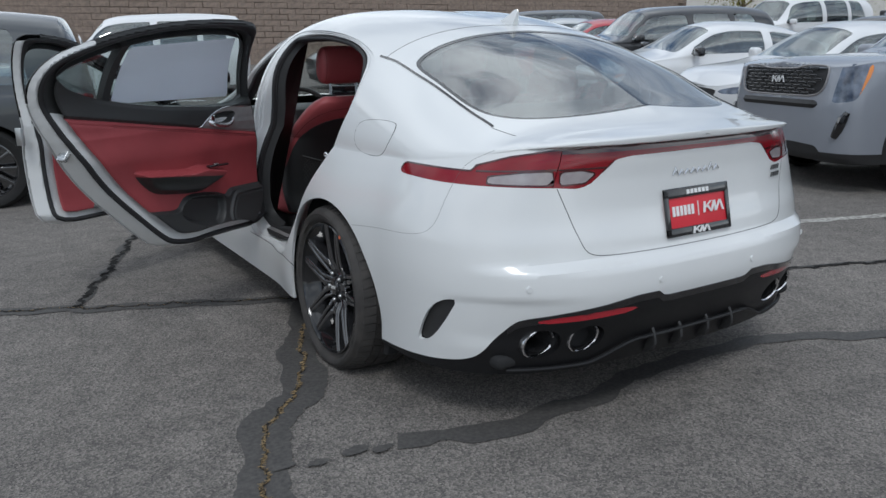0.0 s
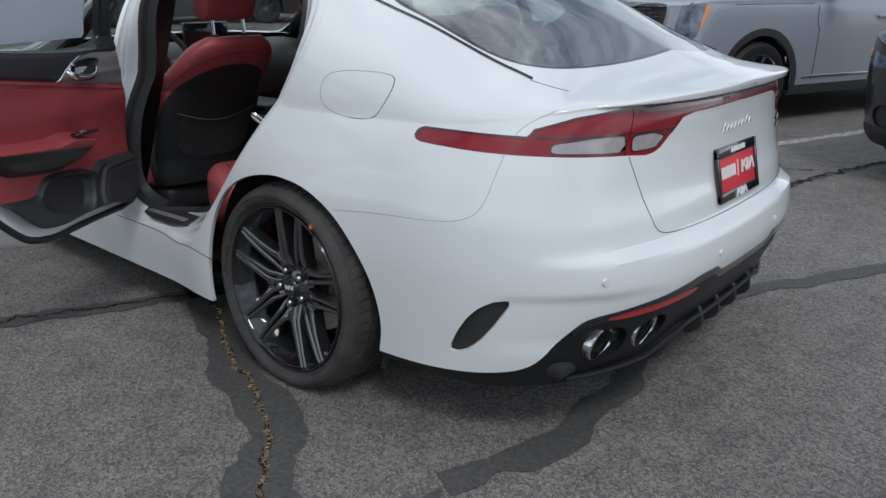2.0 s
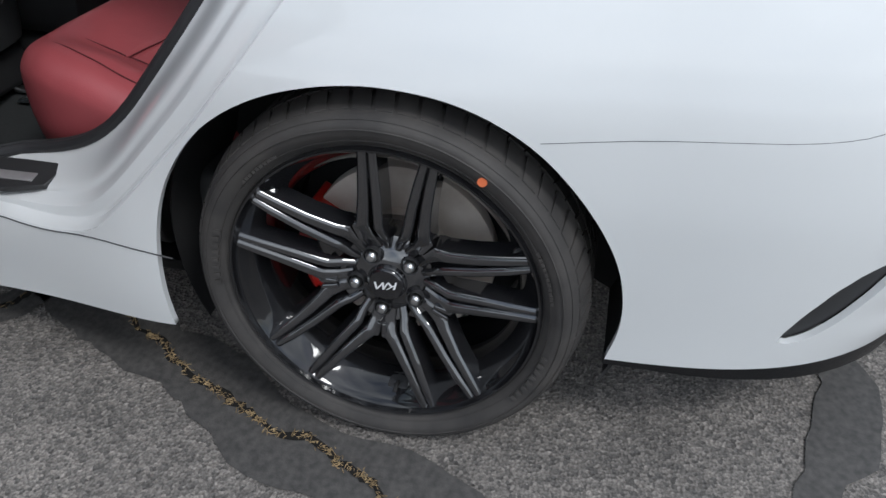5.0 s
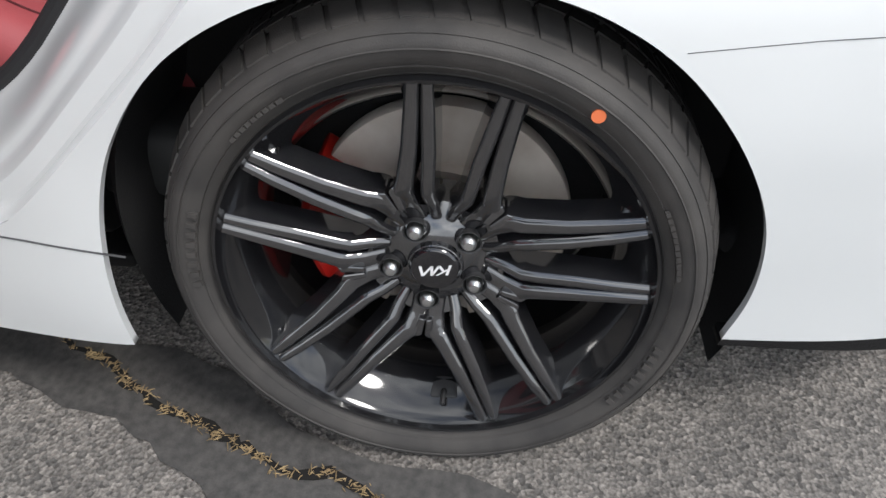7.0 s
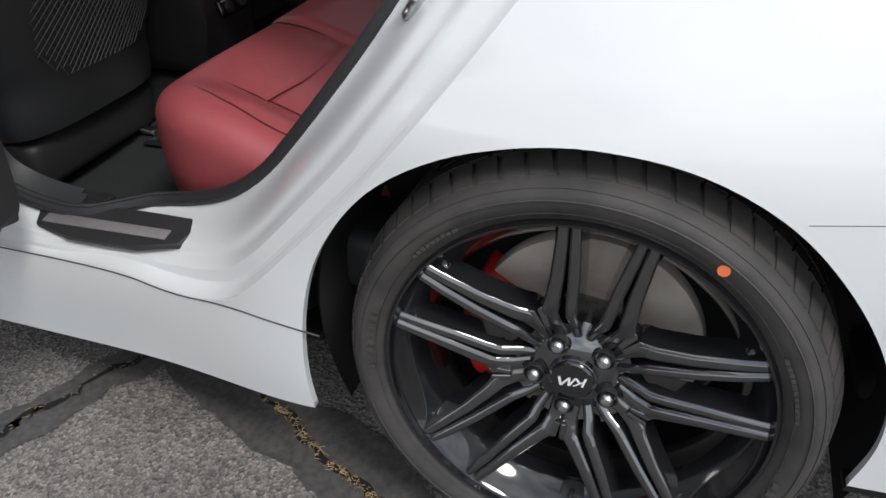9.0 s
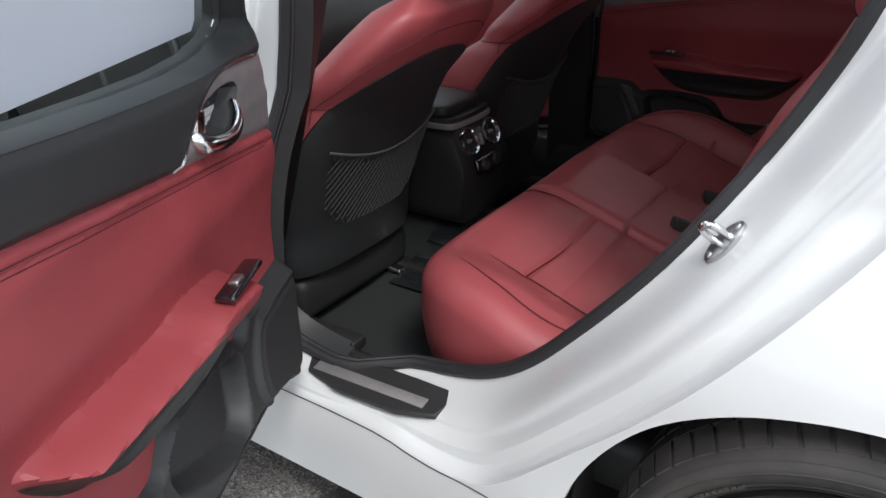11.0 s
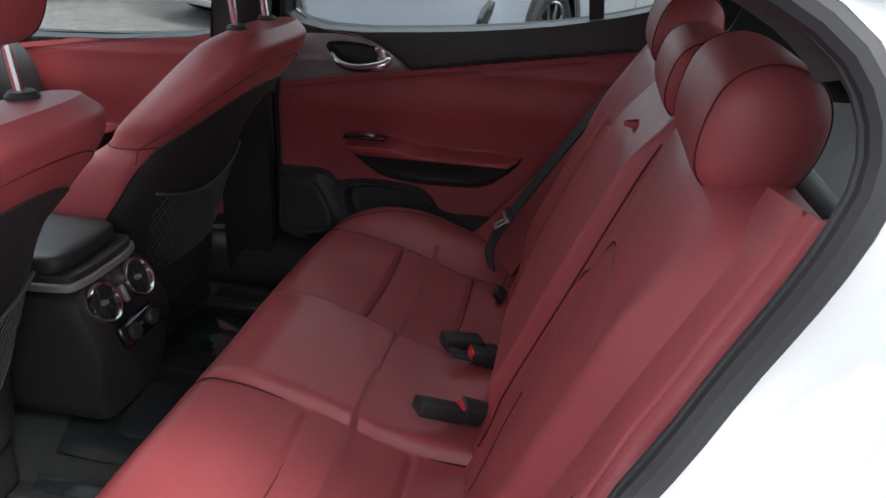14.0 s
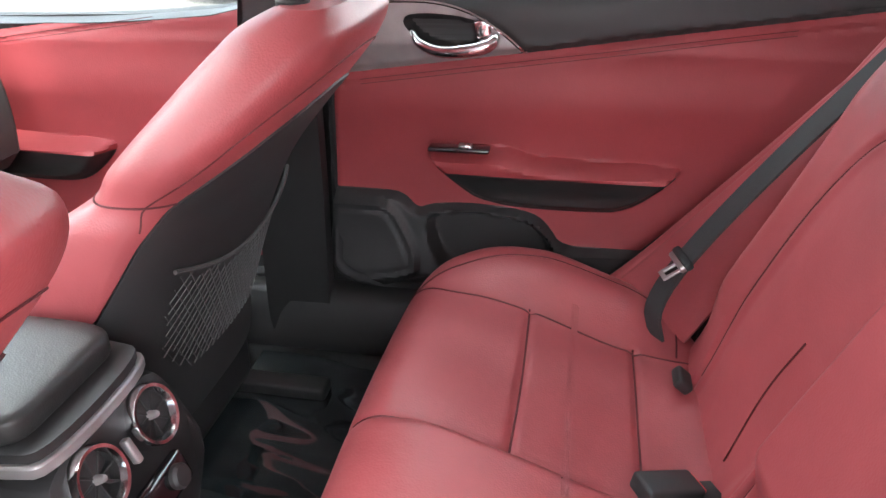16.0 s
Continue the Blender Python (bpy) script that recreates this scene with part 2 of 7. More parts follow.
# ---- shape helpers ----
def curve(*pts):
    """A smooth curve through (x, y) points that does not overshoot."""
    p = np.array(sorted(pts), float)
    xs, ys = p[:, 0], p[:, 1]
    h, d = np.diff(xs), np.diff(ys) / np.diff(xs)
    m = np.zeros(len(xs))
    m[0], m[-1] = d[0], d[-1]
    for i in range(1, len(xs) - 1):
        m[i] = 0 if d[i - 1] * d[i] <= 0 else (h[i - 1] + h[i]) * 3 / ((2 * h[i] + h[i - 1]) / d[i - 1] + (h[i] + 2 * h[i - 1]) / d[i])

    def f(x):
        x = np.clip(np.asarray(x, float), xs[0], xs[-1])
        i = np.clip(np.searchsorted(xs, x) - 1, 0, len(xs) - 2)
        t = (x - xs[i]) / h[i]
        return ys[i] * (1 + 2 * t) * (1 - t) ** 2 + h[i] * m[i] * t * (1 - t) ** 2 + ys[i + 1] * t * t * (3 - 2 * t) + h[i] * m[i + 1] * t * t * (t - 1)
    return f


def step(a, b, x):
    t = np.clip((np.asarray(x, float) - a) / (b - a), 0, 1)
    return t * t * (3 - 2 * t)


def soft(poly, k=3, closed=True):
    """Cut the corners of a polygon k times."""
    p = np.array(poly, float)
    for _ in range(k):
        q = np.roll(p, -1, 0) if closed else p[1:]
        a = p if closed else p[:-1]
        r = np.empty((2 * len(a), p.shape[1]))
        r[0::2], r[1::2] = 0.75 * a + 0.25 * q, 0.25 * a + 0.75 * q
        p = r if closed else np.vstack([p[:1], r, p[-1:]])
    return p


def sdf(poly, A, B):
    """Signed distance to a polygon: negative inside."""
    p = np.array(poly, float)
    shape = np.shape(A)
    a, b = np.ravel(A), np.ravel(B)
    best, inside = np.full(a.shape, 1e9), np.zeros(a.shape, bool)
    for (x0, y0), (x1, y1) in zip(p, np.roll(p, -1, 0)):
        dx, dy = x1 - x0, y1 - y0
        t = np.clip(((a - x0) * dx + (b - y0) * dy) / (dx * dx + dy * dy + 1e-15), 0, 1)
        best = np.minimum(best, (a - x0 - t * dx) ** 2 + (b - y0 - t * dy) ** 2)
        if y0 != y1:
            inside ^= ((y0 > b) != (y1 > b)) & (a < (x1 - x0) * (b - y0) / (y1 - y0) + x0)
    d = np.sqrt(best)
    return np.where(inside, -d, d).reshape(shape)


def line_dist(pts, A, B):
    """Distance to an open line of points."""
    p = np.array(pts, float)
    best = np.full(np.shape(A), 1e9)
    for (x0, y0), (x1, y1) in zip(p[:-1], p[1:]):
        dx, dy = x1 - x0, y1 - y0
        t = np.clip(((A - x0) * dx + (B - y0) * dy) / (dx * dx + dy * dy + 1e-15), 0, 1)
        best = np.minimum(best, (A - x0 - t * dx) ** 2 + (B - y0 - t * dy) ** 2)
    return np.sqrt(best)


def cut(V, fields=(), both=False, snap=0.0011):
    """Faces of the grid V (rows, columns, 3) where every field is below zero, cut along the zero lines."""
    J, I = V.shape[:2]
    P = np.array(V, float)
    gs = [np.array(f, float) for f in fields]
    for k, g in enumerate(gs):
        # move the corners that lie close to the line onto it
        best, move = np.full((J, I), 0.33), np.zeros((J, I, 3))
        src = [np.zeros((J, I)) for _ in gs]
        for dj, di in ((0, 1), (0, -1), (1, 0), (-1, 0)):
            a = (slice(max(0, -dj), J - max(0, dj)), slice(max(0, -di), I - max(0, di)))
            b = (slice(max(0, dj), J - max(0, -dj)), slice(max(0, di), I - max(0, -di)))
            t = np.where((g[a] < 0) != (g[b] < 0), np.abs(g[a]) / (np.abs(g[a]) + np.abs(g[b]) + 1e-12), 9.0)
            t = np.where((np.abs(g[a]) > 4) | (np.abs(g[b]) > 4), 9.0, t)
            win = t < best[a]
            best[a] = np.where(win, t, best[a])
            move[a] = np.where(win[..., None], (P[b] - P[a]) * t[..., None], move[a])
            for m in range(len(gs)):
                src[m][a] = np.where(win, (gs[m][b] - gs[m][a]) * t, src[m][a])
        hit = best < 0.33
        P = P + np.where(hit[..., None], move, 0)
        for m in range(len(gs)):
            if m != k:
                gs[m] = np.where(hit & (np.abs(src[m]) < 1), gs[m] + src[m], gs[m])
        gs[k] = np.where(hit, 1e-9, g)
    pos = P.reshape(-1, 3)
    fl = [g.ravel() for g in gs]
    idx = np.arange(J * I).reshape(J, I)
    Q = np.stack([idx[:-1, :-1], idx[1:, :-1], idx[1:, 1:], idx[:-1, 1:]], -1).reshape(-1, 4)
    keep, full = np.ones(len(Q), bool), np.ones(len(Q), bool)
    for f in fl:
        inn = f[Q] < 0
        keep &= inn.any(1)
        full &= inn.all(1)
    verts, faces, seen = [], [], {}

    def vid(p):
        k = (round(float(p[0]), 5), round(float(p[1]), 5), round(float(p[2]), 5))
        if k not in seen:
            seen[k] = len(verts)
            verts.append(k)
        return seen[k]

    for q, whole in zip(Q[keep], full[keep]):
        if whole:
            poly = [pos[i] for i in q]
        else:
            pl = [(pos[i], [f[i] for f in fl]) for i in q]
            for k in range(len(fl)):
                out = []
                for (pa, fa), (pb, fb) in zip(pl, pl[1:] + pl[:1]):
                    if fa[k] < 0:
                        out.append((pa, fa))
                    if (fa[k] < 0) != (fb[k] < 0):
                        t = fa[k] / (fa[k] - fb[k])
                        out.append((pa + t * (pb - pa), [u + t * (w - u) for u, w in zip(fa, fb)]))
                pl = out
                if len(pl) < 3:
                    break
            if len(pl) < 3:
                continue
            poly = [p for p, _ in pl]
        sides = (poly, [p * (-1, 1, 1) for p in poly][::-1]) if both else (poly,)
        for pts in sides:
            ids = []
            for p in pts:
                i = vid(p)
                if i not in ids:
                    ids.append(i)
            if len(ids) > 2:
                faces.append(ids)
    return np.array(verts, float).reshape(-1, 3), faces


def mirror(VF):
    return VF[0] * (-1, 1, 1), [f[::-1] for f in VF[1]]


def join(*parts):
    V, F, n = [], [], 0
    for v, f in parts:
        V.append(np.asarray(v, float).reshape(-1, 3))
        F += [[i + n for i in q] for q in f]
        n += len(V[-1])
    return np.vstack(V), F


def put(name, VF, material, parent=None, label="", origin=(0, 0, 0), smooth=True, thick=0.0, side=-1.0, bevel=0.0, inner=None, out=None, sharp=35):
    """Links one mesh object. out: a point that the faces look away from. thick: solid, grown to the side."""
    V, F = VF
    V = np.asarray(V, float).reshape(-1, 3) - np.array(origin, float)
    if out is not None and len(F):
        o = np.array(out, float) - np.array(origin, float)
        s = 0.0
        for f in F[:: max(1, len(F) // 400)]:
            a, b, c = V[f[0]], V[f[1]], V[f[2]]
            s += float(np.dot(np.cross(b - a, c - a), (a + b + c) / 3 - o))
        if s < 0:
            F = [f[::-1] for f in F]
    me = bpy.data.meshes.new(name)
    me.from_pydata([tuple(v) for v in V], [], [list(map(int, f)) for f in F])
    me.update()
    me.materials.append(material)
    if smooth:
        me.polygons.foreach_set("use_smooth", [True] * len(me.polygons))
        if sharp:
            me.set_sharp_from_angle(angle=radians(sharp))
    if thick and len(F):
        # keep the rim from bending the shading of the face
        em = np.zeros(len(me.edges), int)
        le = np.zeros(len(me.loops), int)
        me.loops.foreach_get("edge_index", le)
        np.add.at(em, le, 1)
        sh = me.attributes.get("sharp_edge") or me.attributes.new("sharp_edge", "BOOLEAN", "EDGE")
        old = np.zeros(len(me.edges), bool)
        sh.data.foreach_get("value", old)
        sh.data.foreach_set("value", old | (em == 1))
    ob = new(name, me)
    if parent is not None:
        ob.parent = parent
    else:
        ob.location = origin
    if thick:
        s = ob.modifiers.new("solid", "SOLIDIFY")
        s.thickness, s.offset = thick, side
        if inner is not None:
            me.materials.append(inner)
            s.material_offset = 1
    if bevel:
        b = ob.modifiers.new("bevel", "BEVEL")
        b.width, b.segments, b.limit_method, b.angle_limit = bevel, 2, "ANGLE", radians(40)
    if label:
        ob["label"] = label
    return ob


def thing(name, m=None, label="", category="", group=""):
    ob = new(name)
    ob.empty_display_size = 0.2
    if m is not None:
        ob.matrix_world = m
    return tagged(ob, label, category, group)


def loft(rings, cap=True, closed=True):
    """Skin over rings of equal length."""
    R = np.array(rings, float)
    J, I = R.shape[:2]
    F = []
    for j in range(J - 1):
        for i in range(I if closed else I - 1):
            k = (i + 1) % I
            F.append([j * I + i, j * I + k, (j + 1) * I + k, (j + 1) * I + i])
    if cap and closed:
        F.append(list(range(I))[::-1])
        F.append([(J - 1) * I + i for i in range(I)])
    return R.reshape(-1, 3), F


def tube(pts, r=0.01, n=8, cap=True):
    """A round tube along points; r may be a list."""
    p = np.array(pts, float)
    rr = np.broadcast_to(np.asarray(r, float), (len(p),))
    t = np.gradient(p, axis=0)
    t /= np.linalg.norm(t, axis=1)[:, None] + 1e-12
    up = np.array([0, 0, 1.0]) if abs(t[0][2]) < 0.9 else np.array([1.0, 0, 0])
    rings = []
    for i in range(len(p)):
        a = np.cross(t[i], up)
        a /= np.linalg.norm(a) + 1e-12
        b = np.cross(a, t[i])
        up = b
        w = np.linspace(0, 2 * np.pi, n, endpoint=False)
        rings.append(p[i] + rr[i] * (np.cos(w)[:, None] * a + np.sin(w)[:, None] * b))
    return loft(rings, cap)


def strap(pts, across, width, thick=0.0025):
    """A flat band along points, its width along the vector across."""
    p, c = np.array(pts, float), np.array(across, float)
    c = c / np.linalg.norm(c)
    t = np.gradient(p, axis=0)
    nn = np.cross(t, c)
    nn /= np.linalg.norm(nn, axis=1)[:, None] + 1e-12
    return loft([[q - c * width / 2 - m * thick, q + c * width / 2 - m * thick, q + c * width / 2 + m * thick, q - c * width / 2 + m * thick] for q, m in zip(p, nn)])


def lathe(profile, n=64, axis="x", centre=(0, 0, 0), cap=False):
    """Turns (radius, along) points round an axis."""
    w = np.linspace(0, 2 * np.pi, n, endpoint=False)
    rings = []
    for r, a in profile:
        c, s, z = r * np.cos(w), r * np.sin(w), np.full(n, a)
        rings.append(np.stack({"x": (z, c, s), "y": (c, z, s), "z": (c, s, z)}[axis], -1) + np.array(centre, float))
    return loft(rings, cap)


def rbox(cx, cy, cz, sx, sy, sz, r=0.01, seg=3, m=None):
    """A box with rounded edges."""
    bm = bmesh.new()
    bmesh.ops.create_cube(bm, size=1.0)
    for v in bm.verts:
        v.co = (v.co.x * sx, v.co.y * sy, v.co.z * sz)
    if r:
        bmesh.ops.bevel(bm, geom=bm.edges[:], offset=min(r, 0.48 * min(sx, sy, sz)), segments=seg, affect="EDGES", profile=0.5)
    if m is not None:
        bmesh.ops.transform(bm, matrix=m, verts=bm.verts[:])
    bm.verts.ensure_lookup_table()
    V = np.array([v.co[:] for v in bm.verts]) + (cx, cy, cz)
    F = [[v.index for v in f.verts] for f in bm.faces]
    bm.free()
    return V, F


def pillow(c, a, b, d, e1=0.45, e2=0.45, m=None, nu=40, nv=24):
    """A stuffed form: a superellipsoid of half sizes a, b, d."""
    u = np.linspace(-np.pi, np.pi, nu, endpoint=False)
    v = np.linspace(-np.pi / 2, np.pi / 2, nv)
    f = lambda w, e: np.sign(w) * np.abs(w) ** e
    rings = [np.stack([a * f(np.cos(q), e1) * f(np.cos(u), e2), b * f(np.cos(q), e1) * f(np.sin(u), e2), np.full(nu, d * f(np.sin(q), e1))], -1) for q in v]
    V, F = loft(rings, False)
    if m is not None:
        V = V @ np.array(m.to_3x3()).T
    return V + np.array(c, float), F


def xform(VF, m):
    M = np.array(m)
    return VF[0] @ M[:3, :3].T + M[:3, 3], VF[1]


def prism(poly, a, b, plane="yz"):
    """A polygon drawn in a plane and extruded from a to b along the third axis."""
    p = np.array(poly, float)
    mk = {"yz": lambda d: np.stack([np.full(len(p), d), p[:, 0], p[:, 1]], -1), "xz": lambda d: np.stack([p[:, 0], np.full(len(p), d), p[:, 1]], -1), "xy": lambda d: np.stack([p[:, 0], p[:, 1], np.full(len(p), d)], -1)}[plane]
    return loft([mk(a), mk(b)])


class Skin:
    """The outer skin of half a car (x > 0): walls drawn by plan outlines, the top by cross sections."""

    def __init__(self, width, inset, rear, front, y0, y1, shoulder, mid, edge_x, edge_z, bottom, power=3.0, n=(40, 120, 24), rows=(50, 24, 50), crisp=(0.8, 0.6), pole=None):
        self.width, self.inset = width, inset
        th_r = np.linspace(np.pi / 2, 0, n[0])
        th_f = np.linspace(0, np.pi / 2, n[2])
        st = [("r", t) for t in th_r] + [("s", y) for y in np.linspace(y0, y1, n[1])[1:-1]] + [("f", t) for t in th_f]
        J = len(st)
        f = np.concatenate([np.linspace(0, 0.86, rows[0], endpoint=False), np.linspace(0.86, 1, rows[1])])
        K = len(f) + rows[2]
        V = np.zeros((J, K, 3))
        self.theta = np.zeros(J)

        def plan(kind, t, z):
            if kind == "s":
                return width(t) - inset(t, z), np.full(np.shape(z), t)
            yy = y0 if kind == "r" else y1
            w = width(yy) - inset(yy, z)
            c, s = np.cos(t), np.sin(t)
            c, s = max(c, 0.0) ** (2 / power), max(s, 0.0) ** (2 / power)
            end = rear(z, t) if kind == "r" else front(z, t)
            return w * c, yy + (end - yy) * s

        for j, (kind, t) in enumerate(st):
            _, yref = plan(kind, t, np.array([0.9]))
            zs = float(shoulder(yref[0]))
            z0 = float(bottom(yref[0]))
            z = z0 + (zs - z0) * f
            x, y = plan(kind, t, z)
            V[j, :len(f), 0], V[j, :len(f), 1], V[j, :len(f), 2] = x, y, z
            xs, ys = x[-1], y[-1]
            p0, pe, p3 = np.array([xs, zs]), np.array([min(float(edge_x(ys)), 0.74 * xs), float(edge_z(ys))]), np.array([0, float(mid(ys))])
            k0, k3 = 0.5 - 0.375 * crisp[0], 0.5 - 0.375 * crisp[1]
            pc = (pe - k0 * p0 - k3 * p3) / (1 - k0 - k3)
            p1, p2 = p0 + crisp[0] * (pc - p0), p3 + crisp[1] * (pc - p3)
            b = np.linspace(0, 1, rows[2] + 1)[1:][:, None]
            s = (1 - b) ** 3 * p0 + 3 * b * (1 - b) ** 2 * p1 + 3 * b * b * (1 - b) * p2 + b ** 3 * p3
            V[j, len(f):, 0], V[j, len(f):, 1], V[j, len(f):, 2] = s[:, 0], ys, s[:, 1]
        self.V, self.walls = V, len(f)
        self.X, self.Y, self.Z = V[..., 0], V[..., 1], V[..., 2]
        mid_row = V[:, len(f) * 2 // 3, :2]
        d = np.r_[0, np.cumsum(np.linalg.norm(np.diff(mid_row, axis=0), axis=1))]
        self.Q = np.repeat(d[:, None], K, 1)
        self.top = np.zeros((J, K)) + (np.arange(K)[None, :] - len(f) + 1)
        self.th = np.array([t if k == "r" else (0 if k == "s" else -t) for k, t in st])[:, None] + np.zeros((J, K))
        # table of half widths over y and z
        rowsel = [j for j, (k, _) in enumerate(st) if k == "s"]
        self.ys = np.array([V[j, 0, 1] for j in rowsel])
        self.zz = np.linspace(0.1, 1.9, 241)
        self.tab = np.array([np.interp(self.zz, V[j, :, 2], V[j, :, 0]) for j in rowsel])

    def side(self, y, z):
        """Half width of the skin at a place along the side."""
        a = np.interp(np.asarray(y, float), self.ys, np.arange(len(self.ys)))
        b = np.interp(np.asarray(z, float), self.zz, np.arange(len(self.zz)))
        i, k = np.clip(a.astype(int), 0, len(self.ys) - 2), np.clip(b.astype(int), 0, len(self.zz) - 2)
        u, v = a - i, b - k
        T = self.tab
        return (T[i, k] * (1 - u) + T[i + 1, k] * u) * (1 - v) + (T[i, k + 1] * (1 - u) + T[i + 1, k + 1] * u) * v

    def patch(self, inside, outside=(), depth=0.0, res=0.008, fields=None):
        """A piece of the side between outlines drawn in (y, z), set in from the skin by depth(y, z)."""
        P = np.vstack([np.asarray(p) for p in inside])
        lo, hi = P.min(0) - res, P.max(0) + res
        yy = np.linspace(lo[0], hi[0], max(3, int((hi[0] - lo[0]) / res)))
        zz = np.linspace(lo[1], hi[1], max(3, int((hi[1] - lo[1]) / res)))
        A, B = np.meshgrid(yy, zz, indexing="ij")
        d = depth(A, B) if callable(depth) else depth
        V = np.stack([self.side(A, B) - d, A, B], -1)
        fs = [sdf(p, A, B) for p in inside] + [-sdf(p, A, B) for p in outside]
        if fields is not None:
            fs += fields(A, B)
        return cut(V, fs, snap=0.12 * res)

# ---- ground ----
def wander(pts, per=0.03, amp=0.02, seed=1):
    """A line through points that wanders like a crack."""
    r = np.random.RandomState(seed)
    p = np.array(pts, float)
    d = np.r_[0, np.cumsum(np.linalg.norm(np.diff(p, axis=0), axis=1))]
    n = max(4, int(d[-1] / per))
    t = np.linspace(0, d[-1], n)
    q = np.stack([np.interp(t, d, p[:, 0]), np.interp(t, d, p[:, 1])], -1)
    w1, w2 = r.randn(n, 2), r.randn(n, 2)
    k = np.exp(-np.linspace(-2, 2, 9) ** 2)
    sm = np.stack([np.convolve(w1[:, i], k / k.sum(), "same") for i in (0, 1)], -1)
    return q + amp * sm * 1.5 + amp * 0.25 * w2


def ribbon(line, width, z, seed=2, rag=0.35, lift=0.0):
    """A flat strip along a line with a ragged edge; lift raises its middle."""
    r = np.random.RandomState(seed)
    t = np.gradient(line, axis=0)
    t /= np.linalg.norm(t, axis=1)[:, None] + 1e-9
    nn = np.stack([-t[:, 1], t[:, 0]], -1)
    k = np.exp(-np.linspace(-2, 2, 7) ** 2)
    a = [width / 2 * (1 + rag * np.convolve(r.randn(len(line)), k / k.sum(), "same") * 1.4 + rag * 0.3 * r.randn(len(line))) for _ in range(2)]
    V = np.zeros((len(line), 3, 3))
    V[:, 0, :2], V[:, 1, :2], V[:, 2, :2] = line - nn * a[0][:, None], line, line + nn * a[1][:, None]
    V[..., 2] = z
    V[:, 1, 2] += lift
    return cut(V)


UP = np.array([0.375, 0.927])


def rise(x, y):
    """Height of the lot, which climbs gently beyond the near bays."""
    return 0.058 * np.clip(np.asarray(x, float) * UP[0] + np.asarray(y, float) * UP[1] - 4.4, 0, 40)


gx = np.r_[-300, -60, -20, np.linspace(-8, 14, 23), 40, 90, 300]
gy = np.r_[-300, -60, -20, np.linspace(-8, 18, 27), 60, 120, 300]
A, B = np.meshgrid(gx, gy, indexing="ij")
ground = put("ground", cut(np.stack([A, B, rise(A, B)], -1)), M_ASPHALT, smooth=False)
tagged(ground, "weathered grey asphalt car park with cracks", "ground", kind="structure")

CRACKS = {
    "a": [(-1.62, -1.25), (-1.525, -0.80), (-1.393, -0.416), (-1.21, -0.23), (-1.10, -0.01), (-1.011, 0.234), (-0.916, 0.468), (-0.787, 0.667), (-0.72, 0.85), (-0.60, 1.05)],
    "b": [(-4.2, 2.3), (-2.13, 1.62), (-1.786, 1.448), (-1.272, 1.20), (-1.05, 1.065), (-0.811, 0.95), (-0.4, 0.80)],
    "c": [(-1.786, 1.448), (-1.55, 2.1), (-1.207, 3.102), (-0.9, 4.2)],
    "d": [(1.75, -0.16), (1.986, -0.242), (2.449, -0.418), (3.0, -0.42), (4.2, -0.75)],
    "e": [(3.6, 0.25), (3.75, 0.0), (3.3, -0.2), (3.45, -0.40)],
}
for key, w in (("a", 0.165), ("b", 0.11), ("c", 0.05), ("d", 0.035)):
    line = wander(CRACKS[key], 0.04, 0.02, seed=ord(key))
    band = put("tar_band", ribbon(line, w, 0.004, seed=ord(key) + 5, rag=0.12), M_TAR, smooth=False)
    tagged(band, "dark grey tar sealer band along an asphalt crack", "tar band", kind="structure")
for key, w in (("a", 0.013), ("b", 0.014), ("c", 0.03), ("d", 0.022), ("e", 0.012)):
    line = wander(CRACKS[key], 0.012, 0.011 if key == "a" else 0.02, seed=ord(key))
    ob = put("crack", ribbon(line, w, 0.0065, seed=ord(key) + 9, rag=0.6), M_CRACK, smooth=False)
    tagged(ob, "open dark crack in the asphalt", "crack", kind="structure")
    rs = np.random.RandomState(ord(key))
    bits = []
    if key in "ab":
        for q in line[::1]:
            for _ in range(7 if key == "a" and -1.0 < q[1] < 0.75 else 1):
                c, a, ln = q + rs.randn(2) * 0.0042 + (rs.rand() - 0.5) * np.array([0.006, 0.014]), rs.rand() * 6.3, 0.0025 + 0.006 * rs.rand() ** 2
                d = np.array([math.cos(a), math.sin(a)]) * ln
                z = 0.0070 + 0.0018 * rs.rand()
                bits.append(tube([(*(c - d), z), (*c, z + 0.0012 * rs.rand()), (*(c + d), z)], [0.0005, 0.0010, 0.0004], 4))
        ob = put("dry_grass", join(*bits), M_STRAW)
        tagged(ob, "dry straw and grass lodged in the crack", "dry grass", kind="stuff")
arc = wander([(-1.05, -0.76), (-0.9, -0.80), (-0.63, -0.895), (-0.45, -0.86), (-0.268, -0.842), (0.164, -0.774), (0.749, -0.822), (1.242, -1.092), (2.2, -1.7)], 0.04, 0.012, 44)
tagged(put("tar_band", ribbon(arc, 0.10, 0.004, 8, 0.2), M_TAR, smooth=False), "curved dark tar repair band on asphalt", "tar band", kind="structure")
for i, (x, y, r) in enumerate([(-1.20, -0.735, 0.035), (-1.33, -0.74, 0.028), (-1.43, -0.70, 0.03), (-1.12, -0.77, 0.03)]):
    a = np.linspace(0, 2 * np.pi, 18, endpoint=False)
    rr = r * (1 + 0.25 * np.random.RandomState(i).randn(18) * 0.5)
    V = np.stack([x + rr * 1.3 * np.cos(a), y + rr * 0.7 * np.sin(a), np.full(18, 0.008)], -1)
    tagged(put("tar_spot", (V, [list(range(18))]), M_TAR, smooth=False), "small dark tar spot on asphalt", "tar spot", kind="structure")
